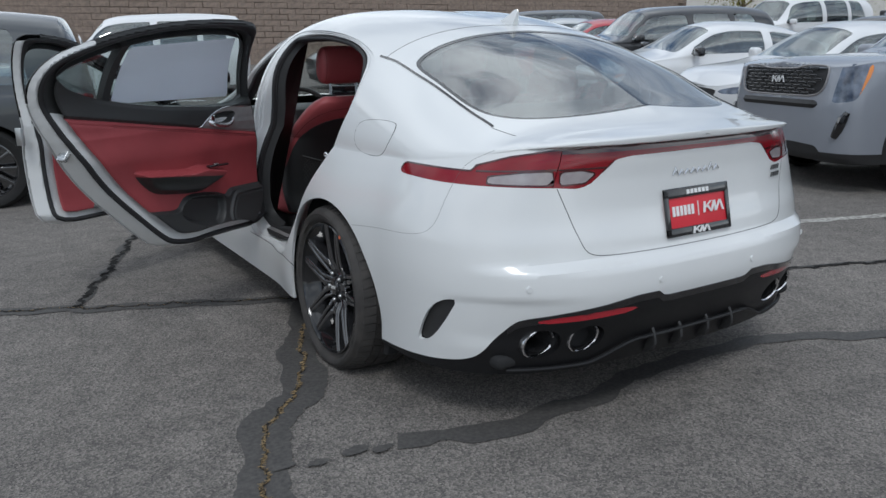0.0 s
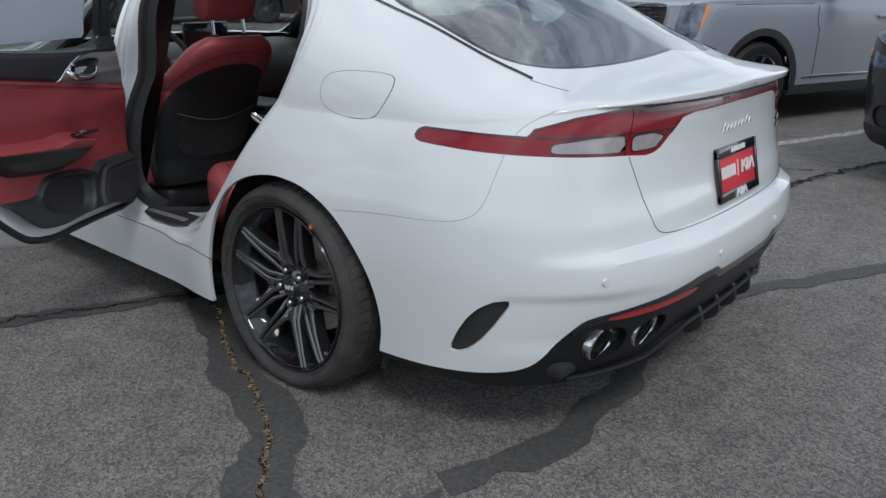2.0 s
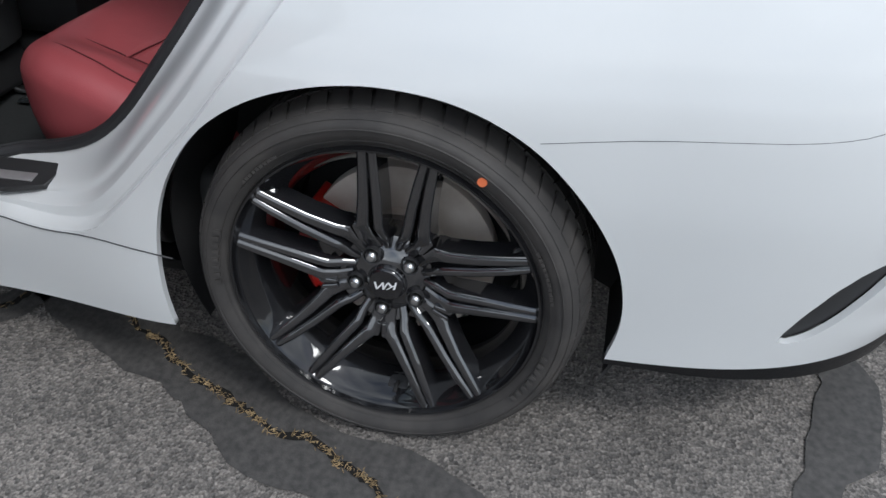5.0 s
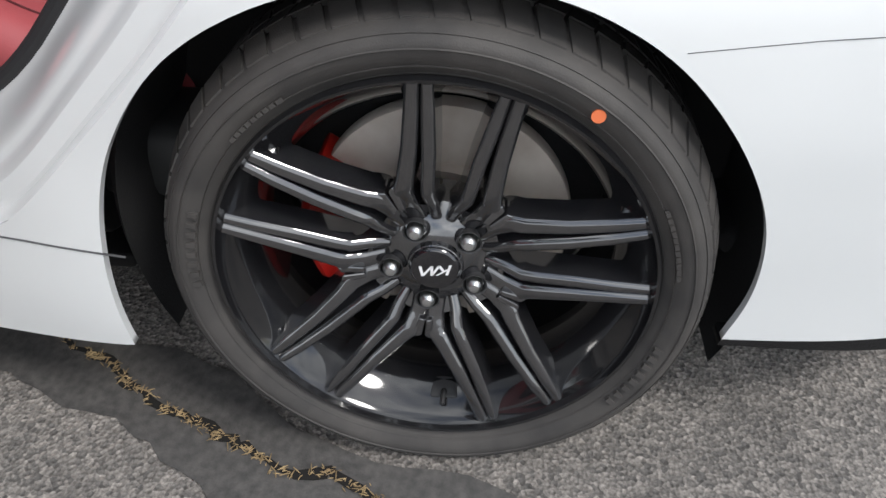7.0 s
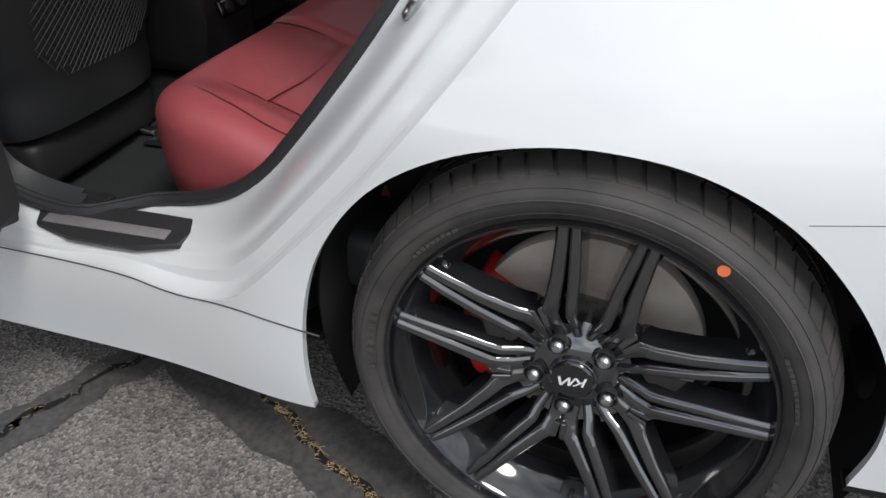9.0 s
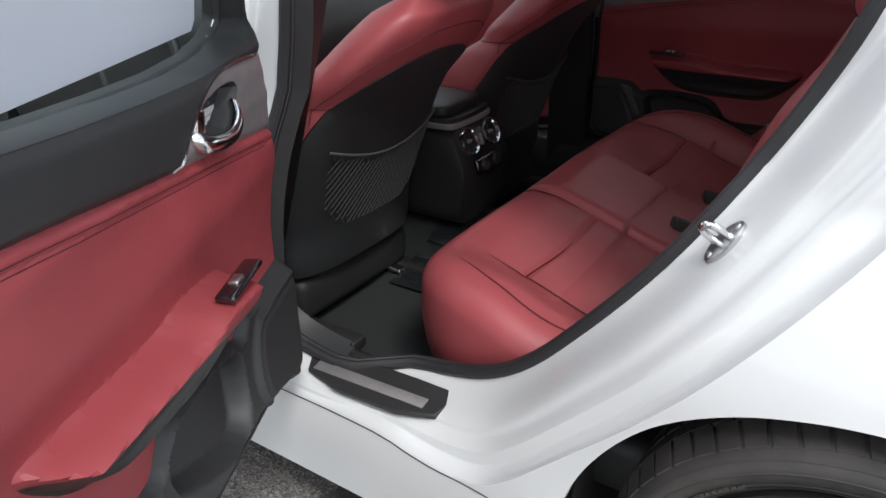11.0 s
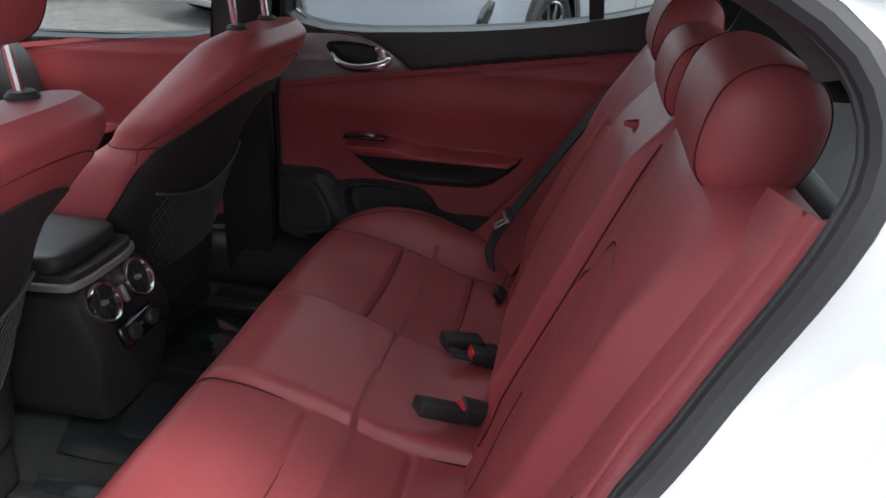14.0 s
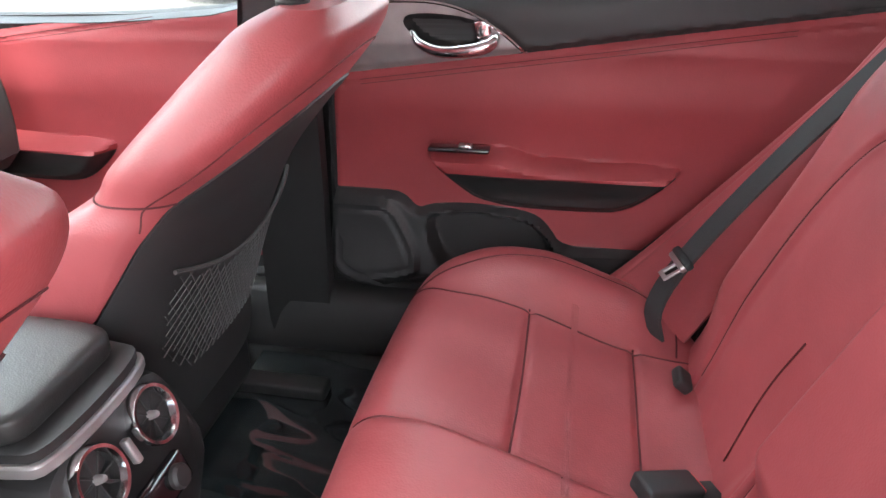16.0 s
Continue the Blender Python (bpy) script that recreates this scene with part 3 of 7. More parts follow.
for a, b in (((2.6, 0.70), (8.5, -1.36)), ((3.62, 3.25), (9.5, 1.2))):
    line = wander([a, b], 0.05, 0.004, 7)
    tagged(put("parking_line", ribbon(line, 0.10, 0.003, 3, 0.18), M_LINE, smooth=False), "worn white painted parking line", "parking line", kind="structure")

# ---- the white car ----
def bump(c, w, x):
    return np.exp(-(((np.asarray(x, float)) - c) / w) ** 2)


_w = curve((-0.4, 0.938), (0.0, 0.957), (0.4, 0.955), (0.8, 0.945), (1.5, 0.94), (2.4, 0.945), (2.9, 0.955), (3.15, 0.94))
_in = curve((0.15, 0.032), (0.3, 0.020), (0.45, 0.006), (0.55, 0.0), (0.65, 0.004), (0.75, 0.022), (0.85, 0.058), (0.93, 0.10), (1.0, 0.145))


def _inset(y, z):
    return _in(z) - 0.036 * bump(0.40, 0.26, y) * step(0.62, 0.5, z) * step(0.56, 0.2, z) - 0.012 * bump(0.0, 0.3, y) * bump(0.68, 0.12, z) + 0.018 * bump(0.40, 0.07, z) * step(0.45, 0.8, y) * step(2.6, 2.2, y)


_yb = curve((0.15, -0.99), (0.22, -1.02), (0.3, -1.052), (0.4, -1.078), (0.5, -1.09), (0.58, -1.085), (0.65, -1.07), (0.75, -1.05), (0.85, -1.04), (0.95, -1.03), (1.0, -1.03))
_yd = curve((0.15, 0), (0.3, 0.0), (0.42, -0.02), (0.5, -0.028), (0.572, -0.026), (0.60, 0.016), (0.66, 0.012), (0.72, 0.016), (0.84, 0.012), (0.92, 0.0), (0.954, 0.004), (0.964, -0.036), (0.985, -0.040), (1.0, -0.04))
_yf = curve((0.15, 3.55), (0.3, 3.72), (0.5, 3.77), (0.65, 3.74), (0.8, 3.62), (1.0, 3.5))


def _rear(z, t):
    return _yb(z) + _yd(z) * step(0.5, 1.0, t) + 0.016 * step(0.492, 0.474, z) * step(0.30, 0.36, z) * step(0.30, 0.55, t) * step(1.20, 0.80, t)


skin = Skin(_w, _inset, _rear, lambda z, t: _yf(z), -0.4, 3.1,
            curve((-1.08, 0.985), (-1.0, 0.975), (-0.85, 0.945), (-0.5, 0.905), (0, 0.90), (0.9, 0.915), (1.5, 0.905), (2.2, 0.89), (2.7, 0.86), (3.3, 0.76), (3.65, 0.66)),
            curve((-1.08, 0.985), (-1.0, 0.995), (-0.92, 1.012), (-0.82, 1.05), (-0.5, 1.195), (-0.12, 1.335), (0.1, 1.394), (0.25, 1.424), (0.6, 1.464), (0.95, 1.475), (1.35, 1.44), (1.8, 1.22), (2.2, 1.03), (2.7, 0.98), (3.3, 0.87), (3.62, 0.72), (3.8, 0.62)),
            curve((-1.08, 0.45), (-0.85, 0.52), (-0.64, 0.586), (-0.3, 0.612), (0.0, 0.606), (0.3, 0.60), (0.9, 0.60), (1.35, 0.585), (1.8, 0.66), (2.2, 0.74), (2.7, 0.74), (3.3, 0.68)),
            curve((-1.08, 0.985), (-0.85, 0.992), (-0.64, 1.042), (-0.3, 1.178), (0.0, 1.276), (0.3, 1.345), (0.6, 1.386), (0.9, 1.398), (1.35, 1.350), (1.8, 1.155), (2.2, 1.0), (2.7, 0.945), (3.3, 0.83), (3.65, 0.69)),
            curve((-1.2, 0.21), (-0.8, 0.21), (-0.38, 0.21), (0.36, 0.195), (0.42, 0.178), (1.1, 0.158), (2.5, 0.165), (3.3, 0.2)), power=2.9, n=(70, 170, 24), rows=(52, 34, 60))
SX, SY, SZ, SQ, ST, STH = skin.X, skin.Y, skin.Z, skin.Q, skin.top, skin.th
CAR_MID = (0, 1.0, 0.6)


def q_at(z, x=None, y=None):
    """The length round the skin, from the tail's middle, of a place at height z."""
    px = np.array([np.interp(z, r[:skin.walls, 2], r[:skin.walls, 0]) for r in skin.V])
    py = np.array([np.interp(z, r[:skin.walls, 2], r[:skin.walls, 1]) for r in skin.V])
    half = len(px) // 2
    if x is not None:
        return float(np.interp(x, px[:60], SQ[:60, 0]))
    return float(np.interp(y, py[:half], SQ[:half, 0]))


def at_q(q, z, sign=-1, lift=0.0):
    """The place on the wall at a length q round it and height z."""
    j = np.interp(q, SQ[:, 0], np.arange(len(SQ)))
    a, u = min(int(j), len(SQ) - 2), j - min(int(j), len(SQ) - 2)
    p = []
    for r in (skin.V[a], skin.V[a + 1]):
        p.append([np.interp(z, r[:skin.walls, 2], r[:skin.walls, 0]), np.interp(z, r[:skin.walls, 2], r[:skin.walls, 1])])
    x, y = (1 - u) * np.array(p[0]) + u * np.array(p[1])
    return np.array([sign * x, y, z])


def rear_poly(pts, k=0):
    """Outline in (q, z) from (x, z) places on the tail or ('y', y, z) places on the flank."""
    r = [(q_at(p[-1], y=p[1]) if len(p) == 3 else (q_at(p[1], x=p[0]) if p[0] >= 0 else p[0]), p[-1]) for p in pts]
    return soft(r, k) if k else np.array(r)


ARCH = soft([(0.405, 0.10), (0.421, 0.22), (0.418, 0.33), (0.399, 0.427), (0.367, 0.503), (0.307, 0.586), (0.24, 0.640), (0.151, 0.682), (0.03, 0.706), (-0.08, 0.700), (-0.163, 0.676), (-0.238, 0.632), (-0.299, 0.570), (-0.347, 0.503), (-0.383, 0.429), (-0.398, 0.354), (-0.398, 0.287), (-0.380, 0.215), (-0.36, 0.10)], 2)
ARCH_F = ARCH * (-1, 1) + (2.906, 0)
DOOR_R = soft([(1.185, 0.352), (1.18, 0.55), (1.165, 0.75), (1.135, 0.96), (1.105, 1.12), (1.08, 1.25), (1.055, 1.365), (0.92, 1.388), (0.70, 1.382), (0.5, 1.364), (0.30, 1.330), (0.12, 1.280), (-0.01, 1.222), (-0.05, 1.11), (0.019, 0.955), (0.141, 0.786), (0.287, 0.612), (0.40, 0.500), (0.49, 0.41), (0.56, 0.354), (0.68, 0.338), (0.80, 0.354)], 2)
DOOR_F = soft([(1.215, 0.352), (1.21, 0.55), (1.195, 0.75), (1.165, 0.96), (1.135, 1.12), (1.11, 1.25), (1.09, 1.362), (1.2, 1.368), (1.4, 1.33), (1.72, 1.185), (2.1, 0.995), (2.28, 0.90), (2.36, 0.75), (2.38, 0.55), (2.36, 0.40), (2.30, 0.36), (1.6, 0.356)], 2)
SEAL_R = soft([(1.118, 0.60), (1.126, 0.50), (1.108, 0.43), (0.99, 0.391), (0.80, 0.395), (0.66, 0.435), (0.55, 0.505), (0.45, 0.615), (0.345, 0.74), (0.265, 0.86), (0.198, 0.977), (0.146, 1.088), (0.120, 1.178), (0.165, 1.247), (0.33, 1.302), (0.5, 1.332), (0.70, 1.350), (0.90, 1.352), (0.985, 1.348), (1.018, 1.315), (1.042, 1.20), (1.060, 1.08), (1.078, 0.95), (1.102, 0.78)], 2)
SEAL_F = soft([(1.26, 0.60), (1.27, 0.50), (1.29, 0.42), (1.38, 0.39), (1.8, 0.39), (2.2, 0.40), (2.29, 0.45), (2.31, 0.6), (2.29, 0.75), (2.20, 0.88), (2.02, 0.97), (1.7, 1.14), (1.4, 1.285), (1.24, 1.325), (1.15, 1.315), (1.16, 1.22), (1.18, 1.08), (1.21, 0.93), (1.24, 0.78)], 2)
WIN_R = soft([(1.085, 0.985), (1.06, 1.12), (1.02, 1.315), (0.88, 1.345), (0.70, 1.342), (0.5, 1.325), (0.30, 1.288), (0.14, 1.235), (0.055, 1.190), (0.045, 1.135), (0.20, 1.07), (0.5, 1.015)], 2)
WIN_F = soft([(1.19, 0.975), (1.17, 1.12), (1.14, 1.315), (1.24, 1.325), (1.4, 1.285), (1.72, 1.14), (2.08, 0.965), (2.05, 0.93), (1.6, 0.935)], 2)
BACKLIGHT = soft([(-0.2, -0.803), (0, -0.803), (0.22, -0.797), (0.42, -0.757), (0.56, -0.685), (0.612, -0.57), (0.628, -0.38), (0.632, -0.21), (0.60, -0.145), (0.4, -0.095), (0, -0.075), (-0.2, -0.075)], 2)
SCREEN = soft([(-0.2, 1.42), (0, 1.42), (0.35, 1.41), (0.53, 1.39), (0.58, 1.45), (0.74, 2.10), (0.70, 2.18), (0.4, 2.26), (-0.2, 2.29)], 2)

# tail outlines
TAIL = rear_poly([("y", -0.494, 0.878), ("y", -0.505, 0.900), ("y", -0.62, 0.899), (0.775, 0.893), (0.762, 0.910), (0.68, 0.937), (0.569, 0.952), (0.3, 0.957), (-0.05, 0.957), (-0.05, 0.922), (0.30, 0.920), (0.36, 0.912), (0.40, 0.880), (0.455, 0.836), (0.50, 0.827), (0.562, 0.833), (0.773, 0.846), ("y", -0.70, 0.852), ("y", -0.505, 0.862)])
SPLIT = 0.562
DIFF_TOP = [(0.0, 0.452), (0.20, 0.452), (0.235, 0.474), (0.29, 0.474), (0.45, 0.455), (0.62, 0.432), (0.70, 0.415), (0.755, 0.345), (0.80, 0.275), (0.83, 0.258)]
_dq = curve(*[(q_at(z, x=x), z) for x, z in DIFF_TOP], (q_at(0.23, y=-0.6), 0.236), (q_at(0.22, y=-0.41), 0.222))
VENT = rear_poly([("y", -0.644, 0.300), ("y", -0.650, 0.325), ("y", -0.672, 0.368), ("y", -0.705, 0.418), ("y", -0.738, 0.452), ("y", -0.772, 0.471), ("y", -0.806, 0.478), ("y", -0.812, 0.472), ("y", -0.800, 0.448), ("y", -0.772, 0.402), ("y", -0.735, 0.352), ("y", -0.700, 0.318), ("y", -0.670, 0.302)], 0)
wall = ST <= 0
far_front = np.where(SY > 0, 9.0, 0)
f_tail = np.where(ST <= 0, sdf(TAIL, SQ, SZ), 9.0) + np.where(SY > -0.3, 9.0, 0)
f_diff = np.where((ST <= 0) & (SY < -0.3), SZ - _dq(SQ), 9.0)
f_vent = np.where((ST <= 0) & (SY < -0.3), sdf(VENT, SQ, SZ), 9.0)
f_arch = np.minimum(sdf(ARCH, SY, SZ), sdf(ARCH_F, SY, SZ)) + np.where((ST > 0) | (SX < 0.5), 9.0, 0)
f_dr, f_df = sdf(DOOR_R, SY, SZ), sdf(DOOR_F, SY, SZ)
f_door = np.minimum(f_dr, f_df) + np.where(SX < 0.45, 9.0, 0)
f_glass = np.where(ST > 0, sdf(BACKLIGHT, SX, SY), 9.0)
f_screen = np.where(ST > 0, sdf(SCREEN, SX, SY), 9.0)
GAP = 0.002

car = thing("sedan", label="white fastback sedan with two doors open and red leather inside", category="car")
body_fields = [-f_tail, -f_diff, -f_vent, -f_arch, -f_door - GAP, -f_glass, -f_screen]
body = put("body", cut(skin.V, body_fields, True), M_WHITE, car, thick=0.012, inner=M_BLACK, out=CAR_MID)
bpy.context.view_layer.update()

# tail lamps, band, diffuser
qs = q_at(0.88, x=SPLIT) + 0.10 * (SZ - 0.88) * 0.0
f_split = SQ - qs
q_band = q_at(0.93, x=0.36)
CLEAR_O = rear_poly([(0.752, 0.853), (0.745, 0.874), (0.66, 0.884), (0.575, 0.886), (0.570, 0.844), (0.62, 0.845)])
CLEAR_I = rear_poly([(0.552, 0.843), (0.550, 0.882), (0.48, 0.884), (0.435, 0.872), (0.47, 0.845)])
f_co = np.where(ST <= 0, sdf(CLEAR_O, SQ, SZ), 9.0)
f_ci = np.where(ST <= 0, sdf(CLEAR_I, SQ, SZ), 9.0)
f_dark = 0.9370 - SZ
q_strip = q_at(0.88, x=0.772)
for sgn, fn in ((-1, mirror), (1, lambda v: v)):
    lamp = put("tail_lamp", fn(cut(skin.V, [f_tail, -f_split + 0.0015, f_co * -1, SQ - q_strip])), M_LENSRED, car, "red tail lamp with a clear lower lens", thick=0.02, out=CAR_MID)
    put("clear_lens", fn(cut(skin.V, [f_co, f_tail, -f_split])), M_LENSCLEAR, lamp, thick=0.02, out=CAR_MID)
    put("side_marker", fn(cut(skin.V, [f_tail, q_strip - SQ])), M_LENSRED, car, "long red side marker strip", thick=0.02, out=CAR_MID)
    lid_lamp = put("lid_lamp", fn(cut(skin.V, [f_tail, f_split + 0.0015, q_band - SQ, -f_ci, -f_dark])), M_LENSRED, car, "red lamp on the boot lid", thick=0.02, out=CAR_MID)
    put("clear_lens", fn(cut(skin.V, [f_ci, f_tail, f_split])), M_LENSCLEAR, lid_lamp, thick=0.02, out=CAR_MID)
for sgn, fn in ((-1, mirror), (1, lambda v: v)):
    lift_ = np.stack([0.0016 * np.sin(STH * 0 + 0.6) + 0 * SX, 0 * SX - 0.0016, 0 * SX], -1)
    for nm_, fs_ in (("lamp_rib", [f_tail + 0.003, -f_split + 0.004, SQ - q_strip, np.abs(SZ - 0.8905) - 0.0028]), ("lamp_rib", [f_tail + 0.003, f_split + 0.004, q_band - SQ - 0.02, np.abs(SZ - 0.8895) - 0.0028]),
                     ("lens_edge", [f_co - 0.004, -f_co, -f_split]), ("lens_edge", [f_ci - 0.004, -f_ci, f_split]), ("lamp_edge", [f_tail, -(f_tail + 0.005), 0.875 - SZ, q_band - SQ])):
        put(nm_, fn(cut(skin.V + lift_, fs_)), M_LENSDARK, car, thick=0.004, out=CAR_MID)
put("light_band", cut(skin.V, [f_tail, SQ - q_band, -f_dark], True), M_LENSRED, car, "thin red light band across the tail", thick=0.02, out=CAR_MID)
# smoked top of the band; its dark colour also holds the lip's shadow
put("dark_band", cut(skin.V, [f_tail, f_split + 0.0015, f_dark], True), M_LENSDARK, car, "dark smoked strip with the spoiler lip's shadow put into its colour", thick=0.02, out=CAR_MID)

# diffuser with its reflectors and exhausts
REFL = rear_poly([(0.655, 0.400), (0.655, 0.420), (0.42, 0.436), (0.31, 0.430), (0.315, 0.415), (0.45, 0.408)], 1)
f_refl = np.where(ST <= 0, sdf(REFL, SQ, SZ), 9.0)
tip_x = ((0.626, -0.966, 0.324), (0.478, -1.014, 0.329))
f_pipe = np.full(SX.shape, 9.0)
for x, y, z in tip_x:
    f_pipe = np.minimum(f_pipe, np.where((ST <= 0) & (SY < -0.5), np.sqrt(((SX - x) / 1.2) ** 2 + (SZ - z) ** 2) - 0.052, 9.0))
diffuser = put("diffuser", cut(skin.V, [f_diff, -f_refl, -f_pipe, -f_arch], True), M_DIFFUSER, car, "black rear diffuser", thick=0.03, out=CAR_MID)
for fn in (mirror, lambda v: v):
    put("reflector", fn(cut(skin.V, [f_refl])), M_REFLECT, car, "red rear reflector strip", thick=0.015, out=CAR_MID)
    put("bumper_vent", fn(cut(skin.V - np.stack([0.016 * np.clip(SX * 2 - 0.9, 0, 1), 0 * SX - 0.006, 0 * SX], -1), [f_vent])), M_BLACK, car, "black bumper air vent", thick=0.01, out=CAR_MID)
for s in (-1, 1):
    for x, y, z in tip_x:
        c = (s * x, y + (0.010 if x > 0.6 else 0.004), z)
        prof = [(0.0455, 0.20), (0.0455, 0.012), (0.047, -0.003), (0.0505, -0.0075), (0.0545, -0.005), (0.0555, 0.002), (0.0530, 0.02), (0.0530, 0.16)]
        V, F = lathe(prof, 48, "y")
        V[:, 0] *= 1.22
        V[:, 1] += V[:, 2] * -0.25
        tip = put("exhaust_tip", (V + c, F), M_CHROME, car, "oval bright metal exhaust tip")
        V, F = lathe([(0.046, 0.0), (0.0455, 0.19), (0.0, 0.19)], 32, "y")
        V[:, 0] *= 1.20
        V[:, 1] += V[:, 2] * -0.25
        put("pipe_inside", (V * (0.985, 1, 0.985) + c + (0, 0.004, 0), F), M_BLACK, tip)
for x in (-0.2, -0.07, 0.07, 0.2):
    put("diffuser_fin", prism(soft([(-1.07, 0.30), (-1.075, 0.25), (-1.02, 0.215), (-0.90, 0.20), (-0.90, 0.30), (-1.05, 0.33)], 1), x - 0.006, x + 0.006), M_BLACK, car, bevel=0.003)
put("diffuser_trim", cut(skin.V + np.stack([0 * SX, 0 * SX - 0.003, 0 * SX], -1), [f_diff + 0.001, -(f_diff + 0.026), SQ - q_at(0.40, x=0.73), -f_refl], True), M_BLACKGLOSS, car, "gloss black trim along the diffuser", thick=0.006, out=CAR_MID)
lip_q = np.linspace(0.0, q_at(0.3, x=0.72), 40)
for s in (-1, 1):
    put("diffuser_lip", tube([at_q(q, 0.305 - 0.065 * float(step(0.25, 0.45, q)) - 0.01, s) * (1, 1.012, 1) for q in lip_q], 0.008, 8), M_DIFFUSER, car)

# panes
put("rear_window", cut(skin.V - np.stack([0 * SX, 0 * SX, 0.004 + 0 * SX], -1), [f_glass + 0.002], True), M_BACKGLASS, car, "sloping tinted rear window", thick=0.004, out=CAR_MID).visible_shadow = False
put("windscreen", cut(skin.V - np.stack([0 * SX, 0 * SX, 0.004 + 0 * SX], -1), [f_screen + 0.002], True), M_GLASS, car, thick=0.004, out=CAR_MID).visible_shadow = False
put("window_border", cut(skin.V - np.stack([0 * SX, 0 * SX, 0.0025 + 0 * SX], -1), [f_glass, -(f_glass + 0.016)], True), M_BLACKGLOSS, car, thick=0.002, out=CAR_MID)


def side_line(pts, n=60, lift=0.0, sign=-1):
    """Points on the flank along (y, z) places."""
    p = soft(pts, 2, False)
    return [(sign * (float(skin.side(y, z)) + lift), y, z) for y, z in p]


def seam(pts, r=0.0013, name="panel_gap"):
    return put(name, tube(pts, r, 6), M_SEAM, car)


lid = [(SPLIT, 0.83), (0.535, 0.76), (0.51, 0.68), (0.49, 0.63), (0.46, 0.612), (0.40, 0.606), (0.2, 0.603), (0.0, 0.602)]
for s in (-1, 1):
    pts = soft([(q_at(z, x=x), z) for x, z in lid], 2, False)
    seam([at_q(q, z, s) for q, z in pts])
    pts = soft([(q_at(0.95, y=-0.84), 0.955), (q_at(0.9, y=-0.79), 0.925), (q_at(0.88, y=-0.765), 0.89), (q_at(0.8, y=-0.75), 0.80), (q_at(0.72, y=-0.74), 0.73), (q_at(0.69, y=-0.71), 0.69), (q_at(0.68, y=-0.64), 0.672), (q_at(0.665, y=-0.45), 0.662), (q_at(0.66, y=-0.245), 0.640)], 2, False)
    seam([at_q(q, z, s) for q, z in pts], 0.0005)
    seam(side_line([(1.16, 0.352), (0.80, 0.354), (0.68, 0.338), (0.56, 0.354), (0.45, 0.348), (0.385, 0.342)], sign=s), 0.0016)
FUEL = soft([(-0.115, 0.985), (-0.122, 0.93), (-0.18, 0.900), (-0.325, 0.893), (-0.365, 0.935), (-0.392, 1.0), (-0.36, 1.024), (-0.16, 1.022)], 2)
put("fuel_flap", mirror(skin.patch([FUEL], depth=-0.0012)), M_WHITE, car, "rounded white fuel filler flap", thick=0.004, out=CAR_MID)
seam([(-float(skin.side(y, z)), y, z) for y, z in np.vstack([FUEL, FUEL[:1]])], 0.0014)



def top_at(x, y):
    """Height of the upper skin at a place in plan."""
    rows = [(r[skin.walls - 1:, 1].mean(), np.interp(x, r[skin.walls - 1:, 0][::-1], r[skin.walls - 1:, 2][::-1])) for r in skin.V[30:200]]
    rows.sort()
    return float(np.interp(y, [a for a, _ in rows], [b for _, b in rows]))


for s in (-1, 1):
    pts = [(0.652 - 0.03 * float(step(-0.2, -0.70, y)) + 0.012 * float(step(-0.1, 0.05, y)), y) for y in np.linspace(0.03, -0.70, 30)]
    put("hatch_trim", strap([(s * x, y, top_at(x, y) + 0.001) for x, y in pts], (s * 1, 0, -0.75), 0.009, 0.002), M_BLACKGLOSS, car, "black trim strip beside the rear window")
pts = [(x, 0.02 - 0.03 * (x / 0.65) ** 2) for x in np.linspace(-0.655, 0.655, 60)]
seam([(x, y, top_at(abs(x), y) - 0.0004) for x, y in pts], 0.0016, "hatch_gap")
for s in (-1, 1):
    pts = [(x, -0.70 - 0.10 * k / 12) for k, x in enumerate(np.linspace(0.63, 0.60, 13))]
    seam([(s * x, y, top_at(x, y)) for x, y in pts], 0.0012, "hatch_gap")
# roof fin, plate, badges, sensors
fin = soft([(0.20, 1.378), (0.02, 1.345), (0.0, 1.40), (-0.015, 1.438), (0.012, 1.442), (0.06, 1.415), (0.13, 1.392)], 2)
V, F = prism(fin, -1, 1)
V[:, 0] *= 0.018 * (1 - 0.75 * step(1.36, 1.44, V[:, 2]))
put("roof_fin", (V, F), M_WHITE, car, "white shark-fin aerial", bevel=0.004)


def on_tail(x, z, out=0.0):
    p = at_q(q_at(z, x=abs(x)), z, 1 if x > 0 else -1)
    return p + np.array([0, -out, 0])


tilt = math.degrees(math.atan2(0.03, 0.146))
pm = pose(0, -1.046, 0.712, -tilt, 0, 0)
plate = put("number_plate", xform(rbox(0, 0, 0, 0.312, 0.008, 0.160, 0.003), pm), M_PLATE, car, "red dealer plate in a black frame")
for cx, cz, sx, sz in ((0, 0.066, 0.318, 0.034), (0, -0.068, 0.318, 0.030), (-0.150, 0, 0.018, 0.160), (0.150, 0, 0.018, 0.160)):
    put("plate_frame", xform(rbox(cx, -0.004, cz, sx, 0.012, sz, 0.003), pm), M_BLACKGLOSS, plate)
for k in range(6):
    put("bar", xform(rbox(-0.048 + k * 0.019, -0.011, 0.066, 0.0135, 0.003, 0.015, 0), pm), M_WHITEINK, plate)
    put("bar", xform(rbox(-0.121 + k * 0.0185, -0.006, 0.004, 0.0125, 0.003, 0.034, 0), pm), M_WHITEINK, plate)
put("bar", xform(rbox(0.0, -0.006, 0.004, 0.003, 0.003, 0.05, 0), pm), M_WHITEINK, plate)


